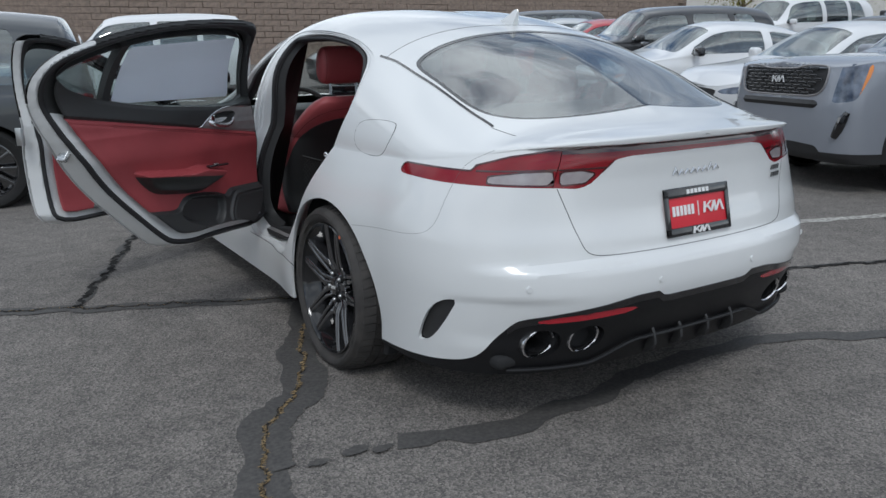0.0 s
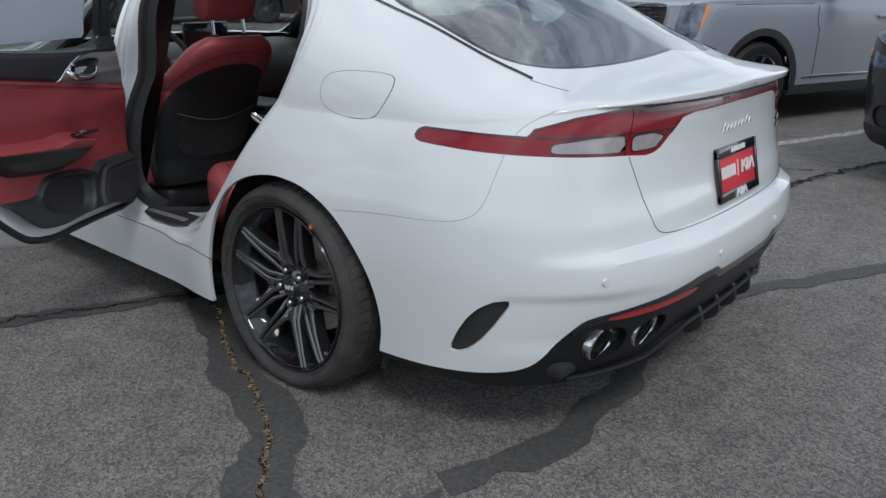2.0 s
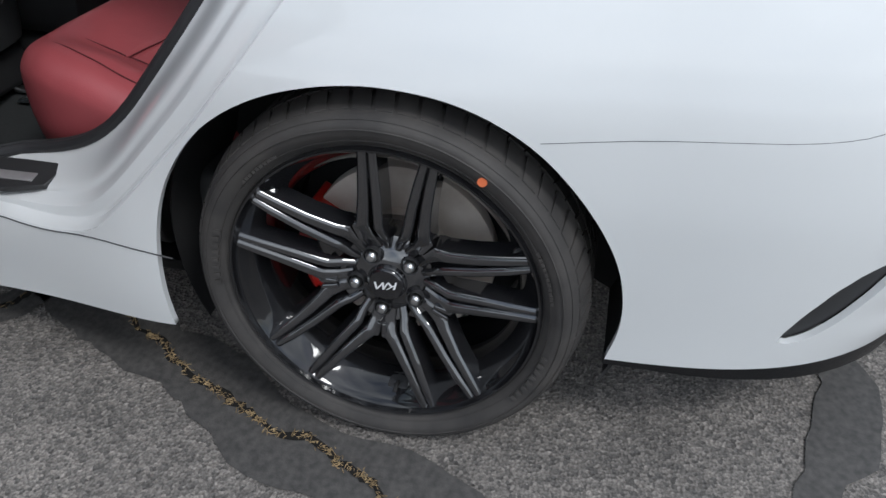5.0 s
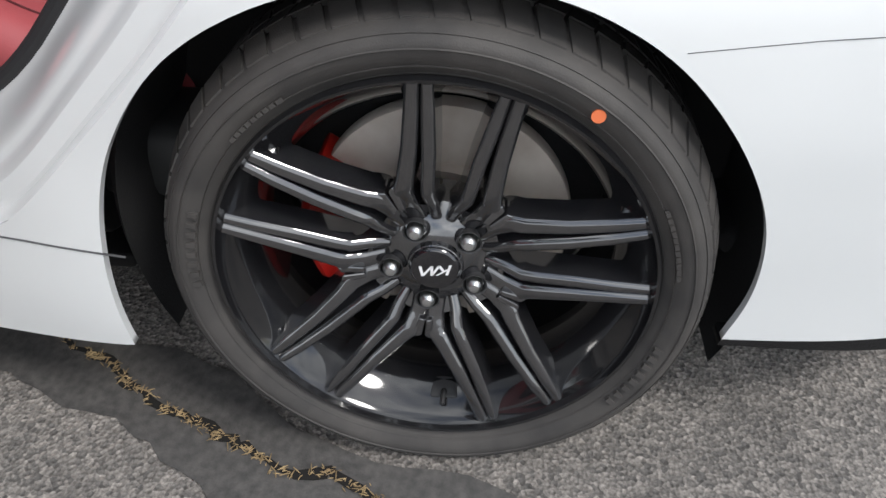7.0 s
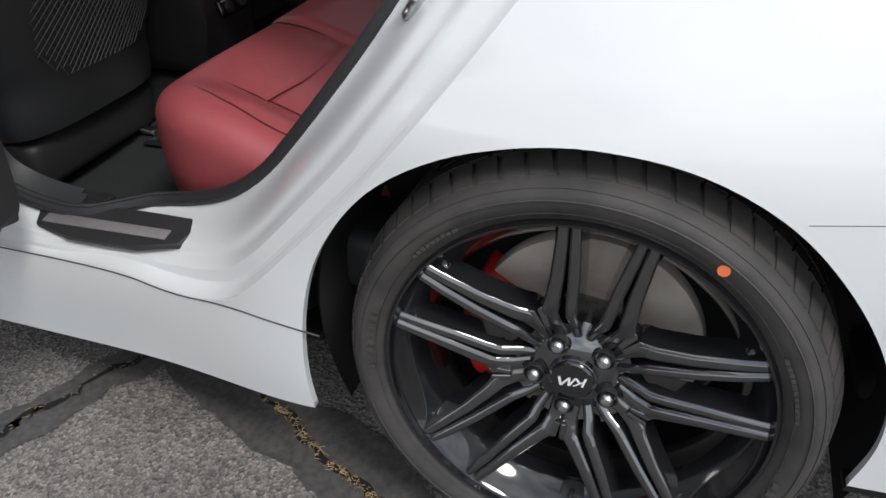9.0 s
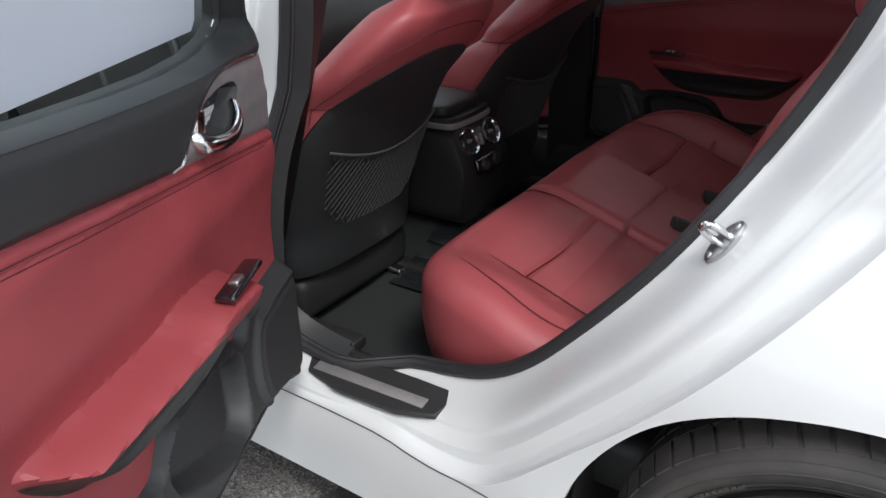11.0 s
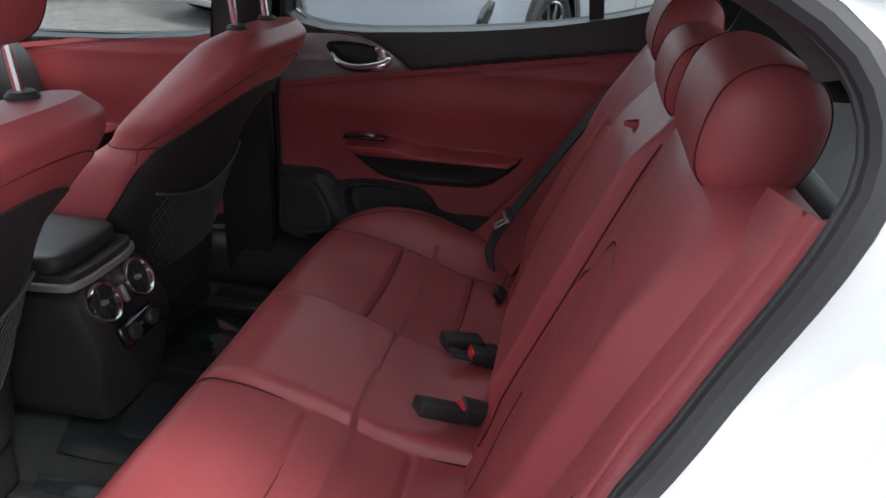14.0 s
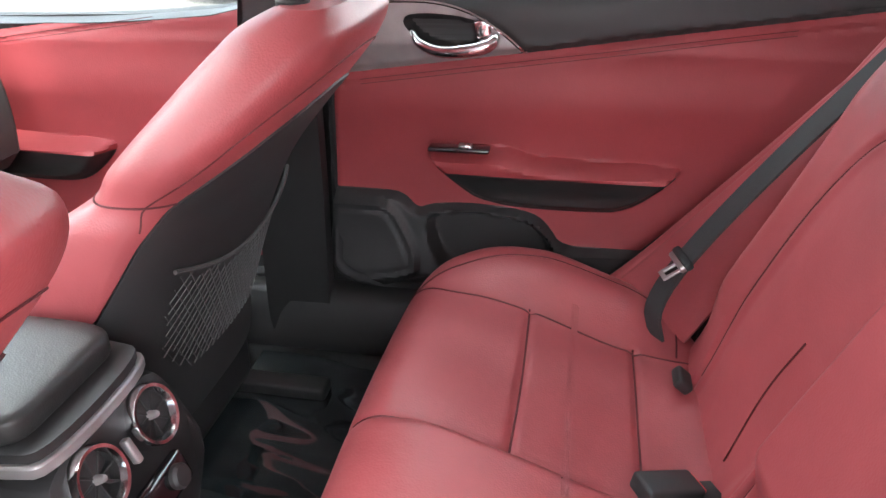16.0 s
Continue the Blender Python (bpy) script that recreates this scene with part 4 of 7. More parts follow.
def slashes(cx, cz, w, h, d, m, parent, material=M_WHITEINK, name="emblem"):
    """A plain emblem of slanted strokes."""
    k = w / 1.0
    lines = [((-0.46, -0.5), (-0.40, 0.5)), ((-0.40, -0.08), (-0.10, 0.5)), ((-0.29, 0.10), (-0.12, -0.5)), ((-0.12, -0.5), (0.06, 0.5)), ((0.06, 0.5), (0.10, -0.5)), ((0.10, -0.5), (0.34, 0.5)), ((0.34, 0.5), (0.46, -0.5))]
    strokes = [((a - 0.042, b), (a + 0.042, b), (p + 0.042, q), (p - 0.042, q)) for (a, b), (p, q) in lines]
    parts = [prism([(cx + a * w, cz + b * h) for a, b in s], d, d - 0.004, "xz") for s in strokes]
    return put(name, xform(join(*parts), m), material, parent, smooth=False)


slashes(0.075, 0.004, 0.105, 0.038, -0.006, pm, plate)
slashes(0.0, -0.068, 0.085, 0.024, -0.011, pm, plate)
# script badge and small letters as plain chrome strokes
bits = []
for i in range(8):
    x0 = -0.115 + i * 0.029
    z0, h = 0.838 + 0.0005 * i, (0.030 if i in (0, 6) else 0.019)
    a, b = on_tail(x0 if abs(x0) > 0.002 else 0.002, z0, 0.004), on_tail(x0 + 0.012 if abs(x0 + 0.012) > 0.002 else 0.002, z0 + h, 0.004)
    c = on_tail(x0 + 0.026 if abs(x0 + 0.026) > 0.002 else 0.002, z0 + 0.002, 0.004)
    bits.append(tube([a, b], 0.0026, 6))
    bits.append(tube([b * 0.3 + a * 0.7, (b + c) / 2 + (0, 0, 0.003), c], 0.0022, 6))
put("badge", join(*bits), M_CHROME, car, "chrome script badge")
for z in (0.805, 0.778):
    put("badge", join(*[tube([on_tail(0.452 + k * 0.018, z, 0.004), on_tail(0.462 + k * 0.018, z + 0.014, 0.004)], 0.004, 6) for k in range(4)]), M_BLACKGLOSS, car)
for s in (-1, 1):
    for x, z in ((0.69, 0.527), (0.23, 0.512)):
        p = on_tail(s * x, z)
        put("parking_sensor", xform(lathe([(0.0, -0.004), (0.0095, -0.004), (0.0095, -0.0015), (0.0115, -0.0015), (0.0115, 0.01)], 20, "y"), pose(*p, 0, 0, math.degrees(s * 0.25 * (x > 0.5)))), M_WHITE, car)


# ---- wheels ----
def wheel(centre, sgn, detailed=True):
    """A 19 inch gloss black alloy with ten split spokes. The outer side looks along sgn x."""
    c = np.array(centre, float)
    R = 0.3365
    n = 120
    first = len(bpy.context.scene.collection.objects)
    prof = [(0.252, 0.000), (0.258, -0.008), (0.262, -0.006), (0.268, 0.000), (0.285, 0.010), (0.300, 0.0125), (0.305, 0.0105), (0.309, 0.0085), (0.318, 0.000), (0.3245, -0.012), (0.329, -0.026), (0.3345, -0.05), (0.3362, -0.08), (0.3362, -0.18), (0.325, -0.225), (0.30, -0.25), (0.255, -0.25)]
    prof = [(R - (0.331 - r) * 0.84, a + 0.022) for r, a in prof]
    V, F = lathe(prof, n, "x")
    tyre = put("wheel", (V * (sgn, 1, 1) + c, F), M_TYRE, car, "black tyre on a gloss black alloy wheel", out=c - (sgn * 0.125, 0, 0), sharp=50)
    # tread blocks
    blocks = []
    for ring, (a0, a1, m) in enumerate([(-0.010, -0.056, 60), (-0.063, -0.098, 64), (-0.106, -0.145, 64), (-0.153, -0.188, 64), (-0.196, -0.226, 64)]):
        for k in range(m):
            w0 = 2 * np.pi * (k + 0.04) / m
            w1 = 2 * np.pi * (k + (0.86 if ring == 0 else 0.90)) / m
            sk = 0.03 * (1 if ring % 2 else -1)
            pts = []
            for rr, top in ((R - 0.004, 0), (R + 0.0095, 1)):
                for w, a, rs in ((w0, a0, 0), (w1, a0, 0), (w1 + sk, a1, 1), (w0 + sk, a1, 1)):
                    rad = rr - ((0.0135 if top else 0.006) if ring == 0 and rs == 0 else 0.0)
                    pts.append((sgn * (a + 0.022), rad * math.cos(w), rad * math.sin(w)))
            blocks.append((np.array(pts) + c, [[4, 5, 6, 7], [0, 1, 5, 4], [1, 2, 6, 5], [2, 3, 7, 6], [3, 0, 4, 7]]))
    put("tread", join(*blocks), M_TYRE, tyre, smooth=False)["kind"] = "stuff"
    # sidewall rings and raised marks
    put("sidewall_ring", join(*[(lambda v: (v[0] * (sgn, 1, 1) + c, v[1]))(lathe([(R - (0.331 - r) * 0.84 - 0.0012, h + 0.022), (R - (0.331 - r) * 0.84, h + 0.0236), (R - (0.331 - r) * 0.84 + 0.0012, h + 0.022)], n, "x")) for r, h in ((0.271, 0.0025), (0.297, 0.0125), (0.3135, 0.0045))]), M_TYRE, tyre)["kind"] = "stuff"
    if detailed:
        marks = []
        for start, count, r, hgt, stepa in ((math.pi * 0.90, 8, 0.281, 0.011, 0.052), (-0.62, 8, 0.281, 0.011, 0.052), (0.15, 11, 0.277, 0.005, 0.032), (2.15, 9, 0.277, 0.005, 0.032)):
            for k in range(count):
                w = start + k * stepa
                pts = []
                for x in (0.008, 0.0128):
                    for dr, dw in ((-hgt / 2, -0.013), (-hgt / 2, 0.013), (hgt / 2, 0.011), (hgt / 2, -0.011)):
                        rr = r + 0.0125 + dr
                        xx = x + 0.022 - 0.004 * (0.300 - rr) / 0.02
                        pts.append((sgn * xx, -rr * math.cos(w + dw), rr * math.sin(w + dw)))
                marks.append((np.array(pts) + c, [[4, 5, 6, 7], [0, 1, 5, 4], [1, 2, 6, 5], [2, 3, 7, 6], [3, 0, 4, 7]]))
        put("raised_mark", join(*marks), M_TYRE, tyre, smooth=False)["kind"] = "stuff"
        V, F = lathe([(0.0, 0.0008), (0.0075, 0.0008), (0.0075, -0.002)], 20, "x")
        put("paint_dot", (V * (sgn, 1, 1) + c + (sgn * 0.0335, -0.1675, 0.2457), F), M_ORANGE, tyre, "orange paint dot on the sidewall")
    # rim barrel and lip
    prof = [(0.258, -0.012), (0.2575, -0.001), (0.254, 0.004), (0.2505, 0.003), (0.2485, -0.003), (0.246, -0.010), (0.240, -0.016), (0.226, -0.034), (0.212, -0.058), (0.204, -0.085), (0.202, -0.16), (0.215, -0.235), (0.25, -0.24)]
    V, F = lathe([(r + 0.0165, a + 0.020) for r, a in prof], n, "x")
    rim = put("rim", (V * (sgn, 1, 1) + c, F), M_BARREL, tyre, "gloss black alloy rim", sharp=30)
    def at(o, r, a):
        return np.array([-r * math.cos(a) + o * math.sin(a), r * math.sin(a) + o * math.cos(a)])

    # two ribs an arm: (across from the pair's axis, along it, height, half width)
    ribs = ([(0.028, 0.058, -0.030, 0.010), (0.044, 0.080, -0.022, 0.011), (0.0535, 0.103, -0.013, 0.0115), (0.0520, 0.120, -0.008, 0.0100), (0.0518, 0.170, 0.002, 0.0086), (0.0545, 0.222, 0.010, 0.0078), (0.0572, 0.2560, 0.014, 0.0068), (0.0578, 0.2640, 0.008, 0.0066)],
            [(0.0085, 0.062, -0.030, 0.0062), (0.0140, 0.084, -0.020, 0.0066), (0.0232, 0.106, -0.010, 0.0072), (0.0250, 0.122, -0.006, 0.0074), (0.0292, 0.170, 0.003, 0.0074), (0.0360, 0.222, 0.011, 0.0068), (0.0412, 0.2580, 0.014, 0.0058), (0.0418, 0.2660, 0.008, 0.0056)])
    for pair in range(5):
        a0 = radians(82.5 + 72 * pair)
        for s in (-1, 1):
            pieces = []
            for rib in ribs:
                line = np.array(rib)
                t_ = np.linspace(0, 1, len(line))
                fine = np.linspace(0, 1, 29)
                line = np.stack([np.interp(fine, t_, line[:, i]) for i in range(4)], -1)
                pts = [at(o * s, r, a0) for o, r, h, w in line]
                rings = []
                for k, (o, r, h, w) in enumerate(line):
                    t = pts[min(k + 1, len(pts) - 1)] - pts[max(k - 1, 0)]
                    t = t / np.linalg.norm(t)
                    nrm = np.array([-t[1], t[0]])
                    rings.append([(sgn * (h - dh), *(pts[k] + nrm * (w * ww + e))) for ww, e, dh in ((-1, -0.0045, 0.044), (-1, -0.0010, 0.0045), (-1, 0.0, 0.0032), (-1, 0.0028, 0.0004), (-1, 0.0038, 0.0), (1, -0.0038, 0.0), (1, -0.0028, 0.0004), (1, 0.0, 0.0032), (1, 0.0010, 0.0045), (1, 0.0045, 0.044))])
                pieces.append(loft(rings))
            # root plate that ties the two ribs to the hub, and the neck to the next pair
            rows = np.array([[(sgn * (h - 0.006), *at(o * s, r, a0)) for o, r, h, w in rib[:2]] for rib in ribs])
            pieces.append(cut(np.stack([rows[0], rows[1], rows[1] - (sgn * 0.03, 0, 0), rows[0] - (sgn * 0.03, 0, 0), rows[0]])))
            V, F = join(*pieces)
            put("spoke", (V + c, F), M_WHEEL, tyre, sharp=24)
            neck = [at(o * s, r, a0) for o, r in ((0.046, 0.078), (0.056, 0.098), (0.0655, 0.109), (0.0705, 0.100), (0.0545, 0.075))]
            V, F = loft([[(sgn * d, *p) for p in neck] for d in (-0.0145, -0.05)])
            put("spoke_neck", (V + c, F), M_WHEEL, tyre, smooth=False, bevel=0.0025)
            foot = [at(o * s, r, a0) for o, r in ((0.056, 0.262), (0.063, 0.259), (0.074, 0.240), (0.060, 0.225))]
            V, F = loft([[(sgn * (d - (0.022 if k == 2 and d > -0.01 else 0.0)), *p) for k, p in enumerate(foot)] for d in (0.004, -0.045)])
            put("spoke_foot", (V + c, F), M_WHEEL, tyre, smooth=False, bevel=0.002)
    # valve in the barrel
    put("valve", xform(join(rbox(0, 0, 0, 0.034, 0.040, 0.008, 0.006), tube([(sgn * 0.006, 0, 0.004), (sgn * 0.016, 0, 0.012), (sgn * 0.03, 0, 0.014)], 0.004, 8)), pose(c[0] - sgn * 0.030, c[1] - 0.014, c[2] - 0.236, -3, sgn * 24, 0)), M_BLACK, tyre)
    V, F = lathe([(0.0, -0.012), (0.030, -0.012), (0.034, -0.015), (0.036, -0.022), (0.052, -0.026), (0.066, -0.034), (0.080, -0.046), (0.084, -0.09)], 60, "x")
    put("hub", (V * (sgn, 1, 1) + c, F), M_WHEEL, tyre, sharp=25)
    V, F = lathe([(0.0, -0.007), (0.029, -0.0085), (0.0315, -0.0105), (0.033, -0.0135), (0.033, -0.02)], 48, "x")
    put("centre_cap", (V * (sgn, 1, 1) + c, F), M_BLACKGLOSS, tyre)
    em = slashes(0, 0, 0.042, 0.015, 0.0, pose(0, 0, 0), tyre, M_WHITEINK)
    me = em.data
    for v in me.vertices:
        x, y, z = v.co
        v.co = (c[0] + sgn * (-0.0078 - y * 0.3), c[1] + x * (1 if sgn < 0 else -1) * 0.98 + z * 0.12, c[2] - z - x * 0.12)
    nuts = []
    for k in range(5):
        a = radians(116 + 72 * k)
        p = c + (0, -0.0572 * math.cos(a), 0.0572 * math.sin(a))
        V, F = lathe([(0.0, 0.004), (0.006, 0.0035), (0.0095, 0.0), (0.0105, -0.004), (0.0105, -0.02)], 6 if k < 0 else 18, "x")
        put("wheel_nut", (V * (sgn, 1, 1) + p - (sgn * 0.012, 0, 0), F), M_STEEL, tyre)
        V, F = lathe([(0.0165, -0.016), (0.0145, -0.017), (0.0135, -0.03)], 18, "x")
        put("nut_well", (V * (sgn, 1, 1) + p, F), M_BLACK, tyre)
    # brake
    V, F = lathe([(0.06, -0.115), (0.075, -0.11), (0.085, -0.105), (0.090, -0.118), (0.172, -0.118), (0.174, -0.122), (0.174, -0.144), (0.09, -0.146)], 72, "x")
    put("brake_disc", (V * (sgn, 1, 1) + c, F), M_DISC, tyre, "bare metal brake disc")
    rings = []
    for w in np.linspace(radians(148), radians(208), 14):
        rings.append([(sgn * x, -r * math.cos(w), r * math.sin(w)) for r, x in ((0.118, -0.085), (0.128, -0.075), (0.175, -0.075), (0.188, -0.085), (0.188, -0.17), (0.118, -0.17))])
    V, F = loft(rings)
    put("brake_caliper", (V + c, F), M_BRAKE, tyre, "red brake caliper", bevel=0.004)
    V, F = lathe([(0.026, -0.035), (0.022, -0.05), (0.06, -0.12), (0.22, -0.2), (0.23, -0.235), (0.0, -0.235)], 40, "x")
    put("wheel_back", (V * (sgn, 1, 1) + c, F), M_LINER, tyre)
    # lean of the axle: the top stands a little further in
    tilt_ = np.array(Matrix.Rotation(radians(sgn * -2.0), 3, "Y"))
    for ob in list(bpy.context.scene.collection.objects)[first:]:
        ob.data.transform((Matrix.Translation(c) @ Matrix(tilt_).to_4x4() @ Matrix.Translation(-c)))
    return tyre


AX = 0.945
for s in (-1, 1):
    wheel((s * AX, 0, 0.332), s, s < 0)
    wheel((s * (AX - 0.01), 2.906, 0.332), s, False)
# wheel housings
for s in (-1, 1):
    for yc in (0.0, 2.906):
        a = np.linspace(radians(-25), radians(205), 40)
        rings = [np.stack([np.full(40, s * x), yc + r * np.cos(a), 0.331 + r * np.sin(a)], -1) for x, r in ((0.905, 0.412), (0.89, 0.424), (0.62, 0.424), (0.58, 0.0))]
        put("wheel_housing", loft(rings, False, False), M_LINER, car)

# ---- door openings ----
def even(poly, n):
    """n points at even steps round an outline, from its front lower corner."""
    x, y = poly[:, 0], poly[:, 1]
    if np.sum(x * np.roll(y, -1) - y * np.roll(x, -1)) < 0:
        poly = poly[::-1]
    p = np.roll(poly, -int(np.argmax(poly[:, 0] - poly[:, 1])), 0)
    p = np.vstack([p, p[:1]])
    q = np.r_[0, np.cumsum(np.linalg.norm(np.diff(p, axis=0), axis=1))]
    t = np.linspace(0, q[-1], n, endpoint=False)
    return np.stack([np.interp(t, q, p[:, 0]), np.interp(t, q, p[:, 1])], -1)


def jamb_deep(A, B, front):
    return (0.155 - 0.085 * (step(0.80, 0.95, A) if not front else step(1.36, 1.18, A))) * (1 - 0.62 * step(0.98, 1.25, B))


def ring_at(poly, front, extra=0.0, grow=0.0, sgn=-1):
    c = poly.mean(0)
    p = (poly - c) * (1 + grow) + c
    d = jamb_deep(p[:, 0], p[:, 1], front)
    V = np.stack([sgn * (skin.side(p[:, 0], p[:, 1]) - d - extra), p[:, 0], p[:, 1]], -1)
    return np.vstack([V, V[:2]])


for door_poly, seal_poly, is_front in ((DOOR_R, SEAL_R, False), (DOOR_F, SEAL_F, True)):
    n = 220
    a, b = even(door_poly, n), even(seal_poly, n)
    rings = []
    for r in np.linspace(0, 1, 26):
        q = a + (b - a) * r
        deep = jamb_deep(b[:, 0], b[:, 1], is_front) * (0.22 * step(0, 0.10, r) + 0.18 * step(0.30, 0.50, r) + 0.60 * step(0.50, 1.0, r))
        rings.append(np.stack([-(skin.side(q[:, 0], q[:, 1]) - deep - 0.001), q[:, 0], q[:, 1]], -1))
    if not is_front:
        jamb_rows = np.array(rings)
    put("door_jamb", loft(rings, False), M_WHITE, car, thick=0.002, out=(-0.3, 1.0, 0.7))
    put("door_seal", tube(ring_at(seal_poly, is_front, 0.006, -0.012), 0.012, 10, False), M_RUBBER, car, "black rubber door seal")
    put("door_seal", tube(ring_at(seal_poly, is_front, 0.016, -0.024), 0.007, 8, False), M_BLACKSOFT, car)
    b2 = even((seal_poly - seal_poly.mean(0)) * 0.955 + seal_poly.mean(0), n)
    rings = []
    for r in np.linspace(0, 1, 6):
        q = b + (b2 - b) * r
        rings.append(np.stack([-(skin.side(q[:, 0], q[:, 1]) - jamb_deep(b[:, 0], b[:, 1], is_front) - 0.014 - 0.05 * r), q[:, 0], q[:, 1]], -1))
    V, F = loft(rings, False)
    if not is_front:
        F = [f for f in F if V[f, 1].mean() > 0.95 or V[f, 2].mean() > 1.20]
    put("opening_trim", (V, F), M_BLACKSOFT, car, thick=0.003, out=(-0.3, 1.0, 0.7))
# sill plate
sp = soft([(-0.045, -0.155), (0.035, -0.175), (0.045, -0.155), (0.045, 0.155), (0.035, 0.172), (-0.045, 0.13)], 1)
V, F = prism(sp, 0.0, 0.012, "xy")
sill_plate = put("sill_plate", xform((V, F), pose(-0.846, 0.858, 0.386, 0, -10, 2)), M_BLACK, car, "black sill plate with a metal strip", bevel=0.003)
put("metal_strip", xform(rbox(-0.008, 0, 0.0135, 0.024, 0.26, 0.003, 0.001), pose(-0.846, 0.858, 0.386, 0, -10, 2)), M_SATIN, sill_plate)
put("door_check", join(tube([(-0.84, 1.150, 0.735), (-0.985, 1.118, 0.735)], 0.0065, 8), rbox(-0.985, 1.118, 0.735, 0.02, 0.018, 0.022, 0.004)), M_BLACK, car, "black door check arm")
# striker on the jamb
gap_ = np.linalg.norm(jamb_rows - np.array([-0.772, 0.250, 0.812]), axis=2)
gap_[:4], gap_[20:] = 9.0, 9.0
row_, k = np.unravel_index(int(np.argmin(gap_)), gap_.shape)
J = jamb_rows[row_]
along = Vector(J[(k + 4) % len(J)] - J[k - 4]).normalized()
if along.z < 0:
    along = -along
across = Vector(jamb_rows[row_ + 2][k] - jamb_rows[row_ - 2][k]).normalized()
face_n = along.cross(across).normalized()
if face_n.x > 0:
    face_n = -face_n
m_st = Matrix.Translation(Vector(J[k]) + face_n * 0.004) @ Matrix((along.cross(face_n).normalized(), along, face_n)).transposed().to_4x4()
V, F = lathe([(0.0, 0.003), (0.0175, 0.003), (0.0205, 0.001), (0.0205, -0.006), (0.0, -0.006)], 28, "z")
V[:, 1] *= 1.75
striker = put("door_striker", xform((V, F), m_st), M_STEEL, car, "zinc steel door striker loop")
for dy_ in (0.026, -0.026):
    put("screw", xform(lathe([(0, 0.0055), (0.0055, 0.005), (0.007, 0.003)], 14, "z", (0, dy_, 0)), m_st), M_STEEL, striker)
loop = [(0.0, -0.006, 0.0), (0.004, -0.006, 0.032), (0.006, -0.003, 0.041), (0.010, 0.006, 0.041), (0.010, 0.010, 0.032), (0.006, 0.010, 0.0)]
put("loop", xform(tube(soft(loop, 2, False), 0.0056, 10), m_st), M_CHROME, striker)


# ---- doors ----
RES = {True: 0.0048, False: 0.006}


def door(name, poly, win, hinge_y, sgn, angle, dy, label, sticker=False, lift=0.0):
    """A car door with its outer skin, inner shell, seal, trim card and panes, swung out about its hinge."""
    dz = 0.0
    fx = mirror if sgn < 0 else (lambda v: v)
    org = (sgn * 0.93, hinge_y, 0.0)

    def thick_at(A, B):
        return 0.118 - 0.050 * step(0.78, 0.94, B) - 0.022 * step(0.94, 1.06, B)

    def inner(A, B, edge=0.05):
        s = np.clip(-sdf(poly, A, B), 0, None)
        return 0.012 + (thick_at(A, B) - 0.012) * step(0.0, edge, s)

    def shell(inset_a, outside=()):
        return lambda A, B: [sdf(poly, A, B) + inset_a] + [-(sdf(o, A, B) - g) for o, g in outside]

    belt = lambda A: np.interp(A, [0.0, 0.3, 1.2, 2.3], [1.06, 1.0, 0.955, 0.93])
    panel = put(name, fx(skin.patch([poly], [], 0.0, 0.012, lambda A, B: shell(0.003, [(win, 0.0)])(A, B) + [B - belt(A)])), M_WHITE, car, label, thick=0.004, origin=org, out=(0, hinge_y, 0.7))
    panel.location = (org[0], org[1], lift)
    panel.rotation_euler = (0, 0, radians(sgn * angle))
    inn = (sgn * 3.0, hinge_y, 0.7)
    put("window_surround", fx(skin.patch([poly], [], 0.0, 0.012, lambda A, B: shell(0.003, [(win, 0.0)])(A, B) + [belt(A) - B])), M_BLACKGLOSS, panel, "gloss black window surround", thick=0.004, origin=org, out=(0, hinge_y, 0.7))
    rear_edge = lambda A, B: np.maximum(-(sdf(poly, A, B) + 0.030), A - (0.17 + dy if dy == 0 else 1.19)) if sgn < 0 else 0 * A + 9.0
    put("inner_frame", fx(skin.patch([poly], [], lambda A, B: inner(A, B, 0.022), 0.009, lambda A, B: shell(0.003, [(win, 0.006)])(A, B) + [belt(A) - 0.03 - B, -rear_edge(A, B)])), M_BLACKSOFT, panel, thick=0.003, origin=org, out=inn)
    if sgn < 0:
        put("frame_edge", fx(skin.patch([poly], [], lambda A, B: inner(A, B, 0.022), 0.009, lambda A, B: shell(0.003, [(win, 0.006)])(A, B) + [belt(A) - 0.03 - B, rear_edge(A, B), B - 1.285 if dy == 0 else B - 1.33])), M_WHITE, panel, "white painted edge of the door frame", thick=0.003, origin=org, out=inn)
    put("inner_shell", fx(skin.patch([poly], [], lambda A, B: inner(A, B, 0.022), 0.009, lambda A, B: shell(0.003, [(win, 0.006)])(A, B) + [B - belt(A) + 0.03])), M_WHITE if sgn < 0 else M_BLACKSOFT, panel, thick=0.003, origin=org, out=inn)
    put("door_gasket", fx(skin.patch([poly], [], lambda A, B: inner(A, B, 0.022) + 0.014 - 60 * (np.abs(-sdf(poly, A, B) - 0.036)) ** 2, 0.006, lambda A, B: [np.abs(-sdf(poly, A, B) - 0.036) - 0.0125, -(sdf(win, A, B) - 0.006)])), M_RUBBER, panel, thick=0.003, origin=org, out=inn)

    ztop = lambda A: 0.902 + dz + 0.14 * (0.755 + dy - A)
    shift = 0.0
    drop = (-0.062, -0.018) if sgn < 0 and dy == 0 else (0.0, 0.0)
    place = lambda pts, k: soft([(y + dy, z + dz) for y, z in pts], k)
    climb = lambda A: (0.13 if drop[0] else 0.0) * np.clip(0.95 - A, 0, 1)
    lower = lambda pts, k: soft([(y + dy + drop[0] * (y < 1.2), z + dz + drop[1] + float(climb(y + drop[0])) * (z > 0.45)) for y, z in pts], k)
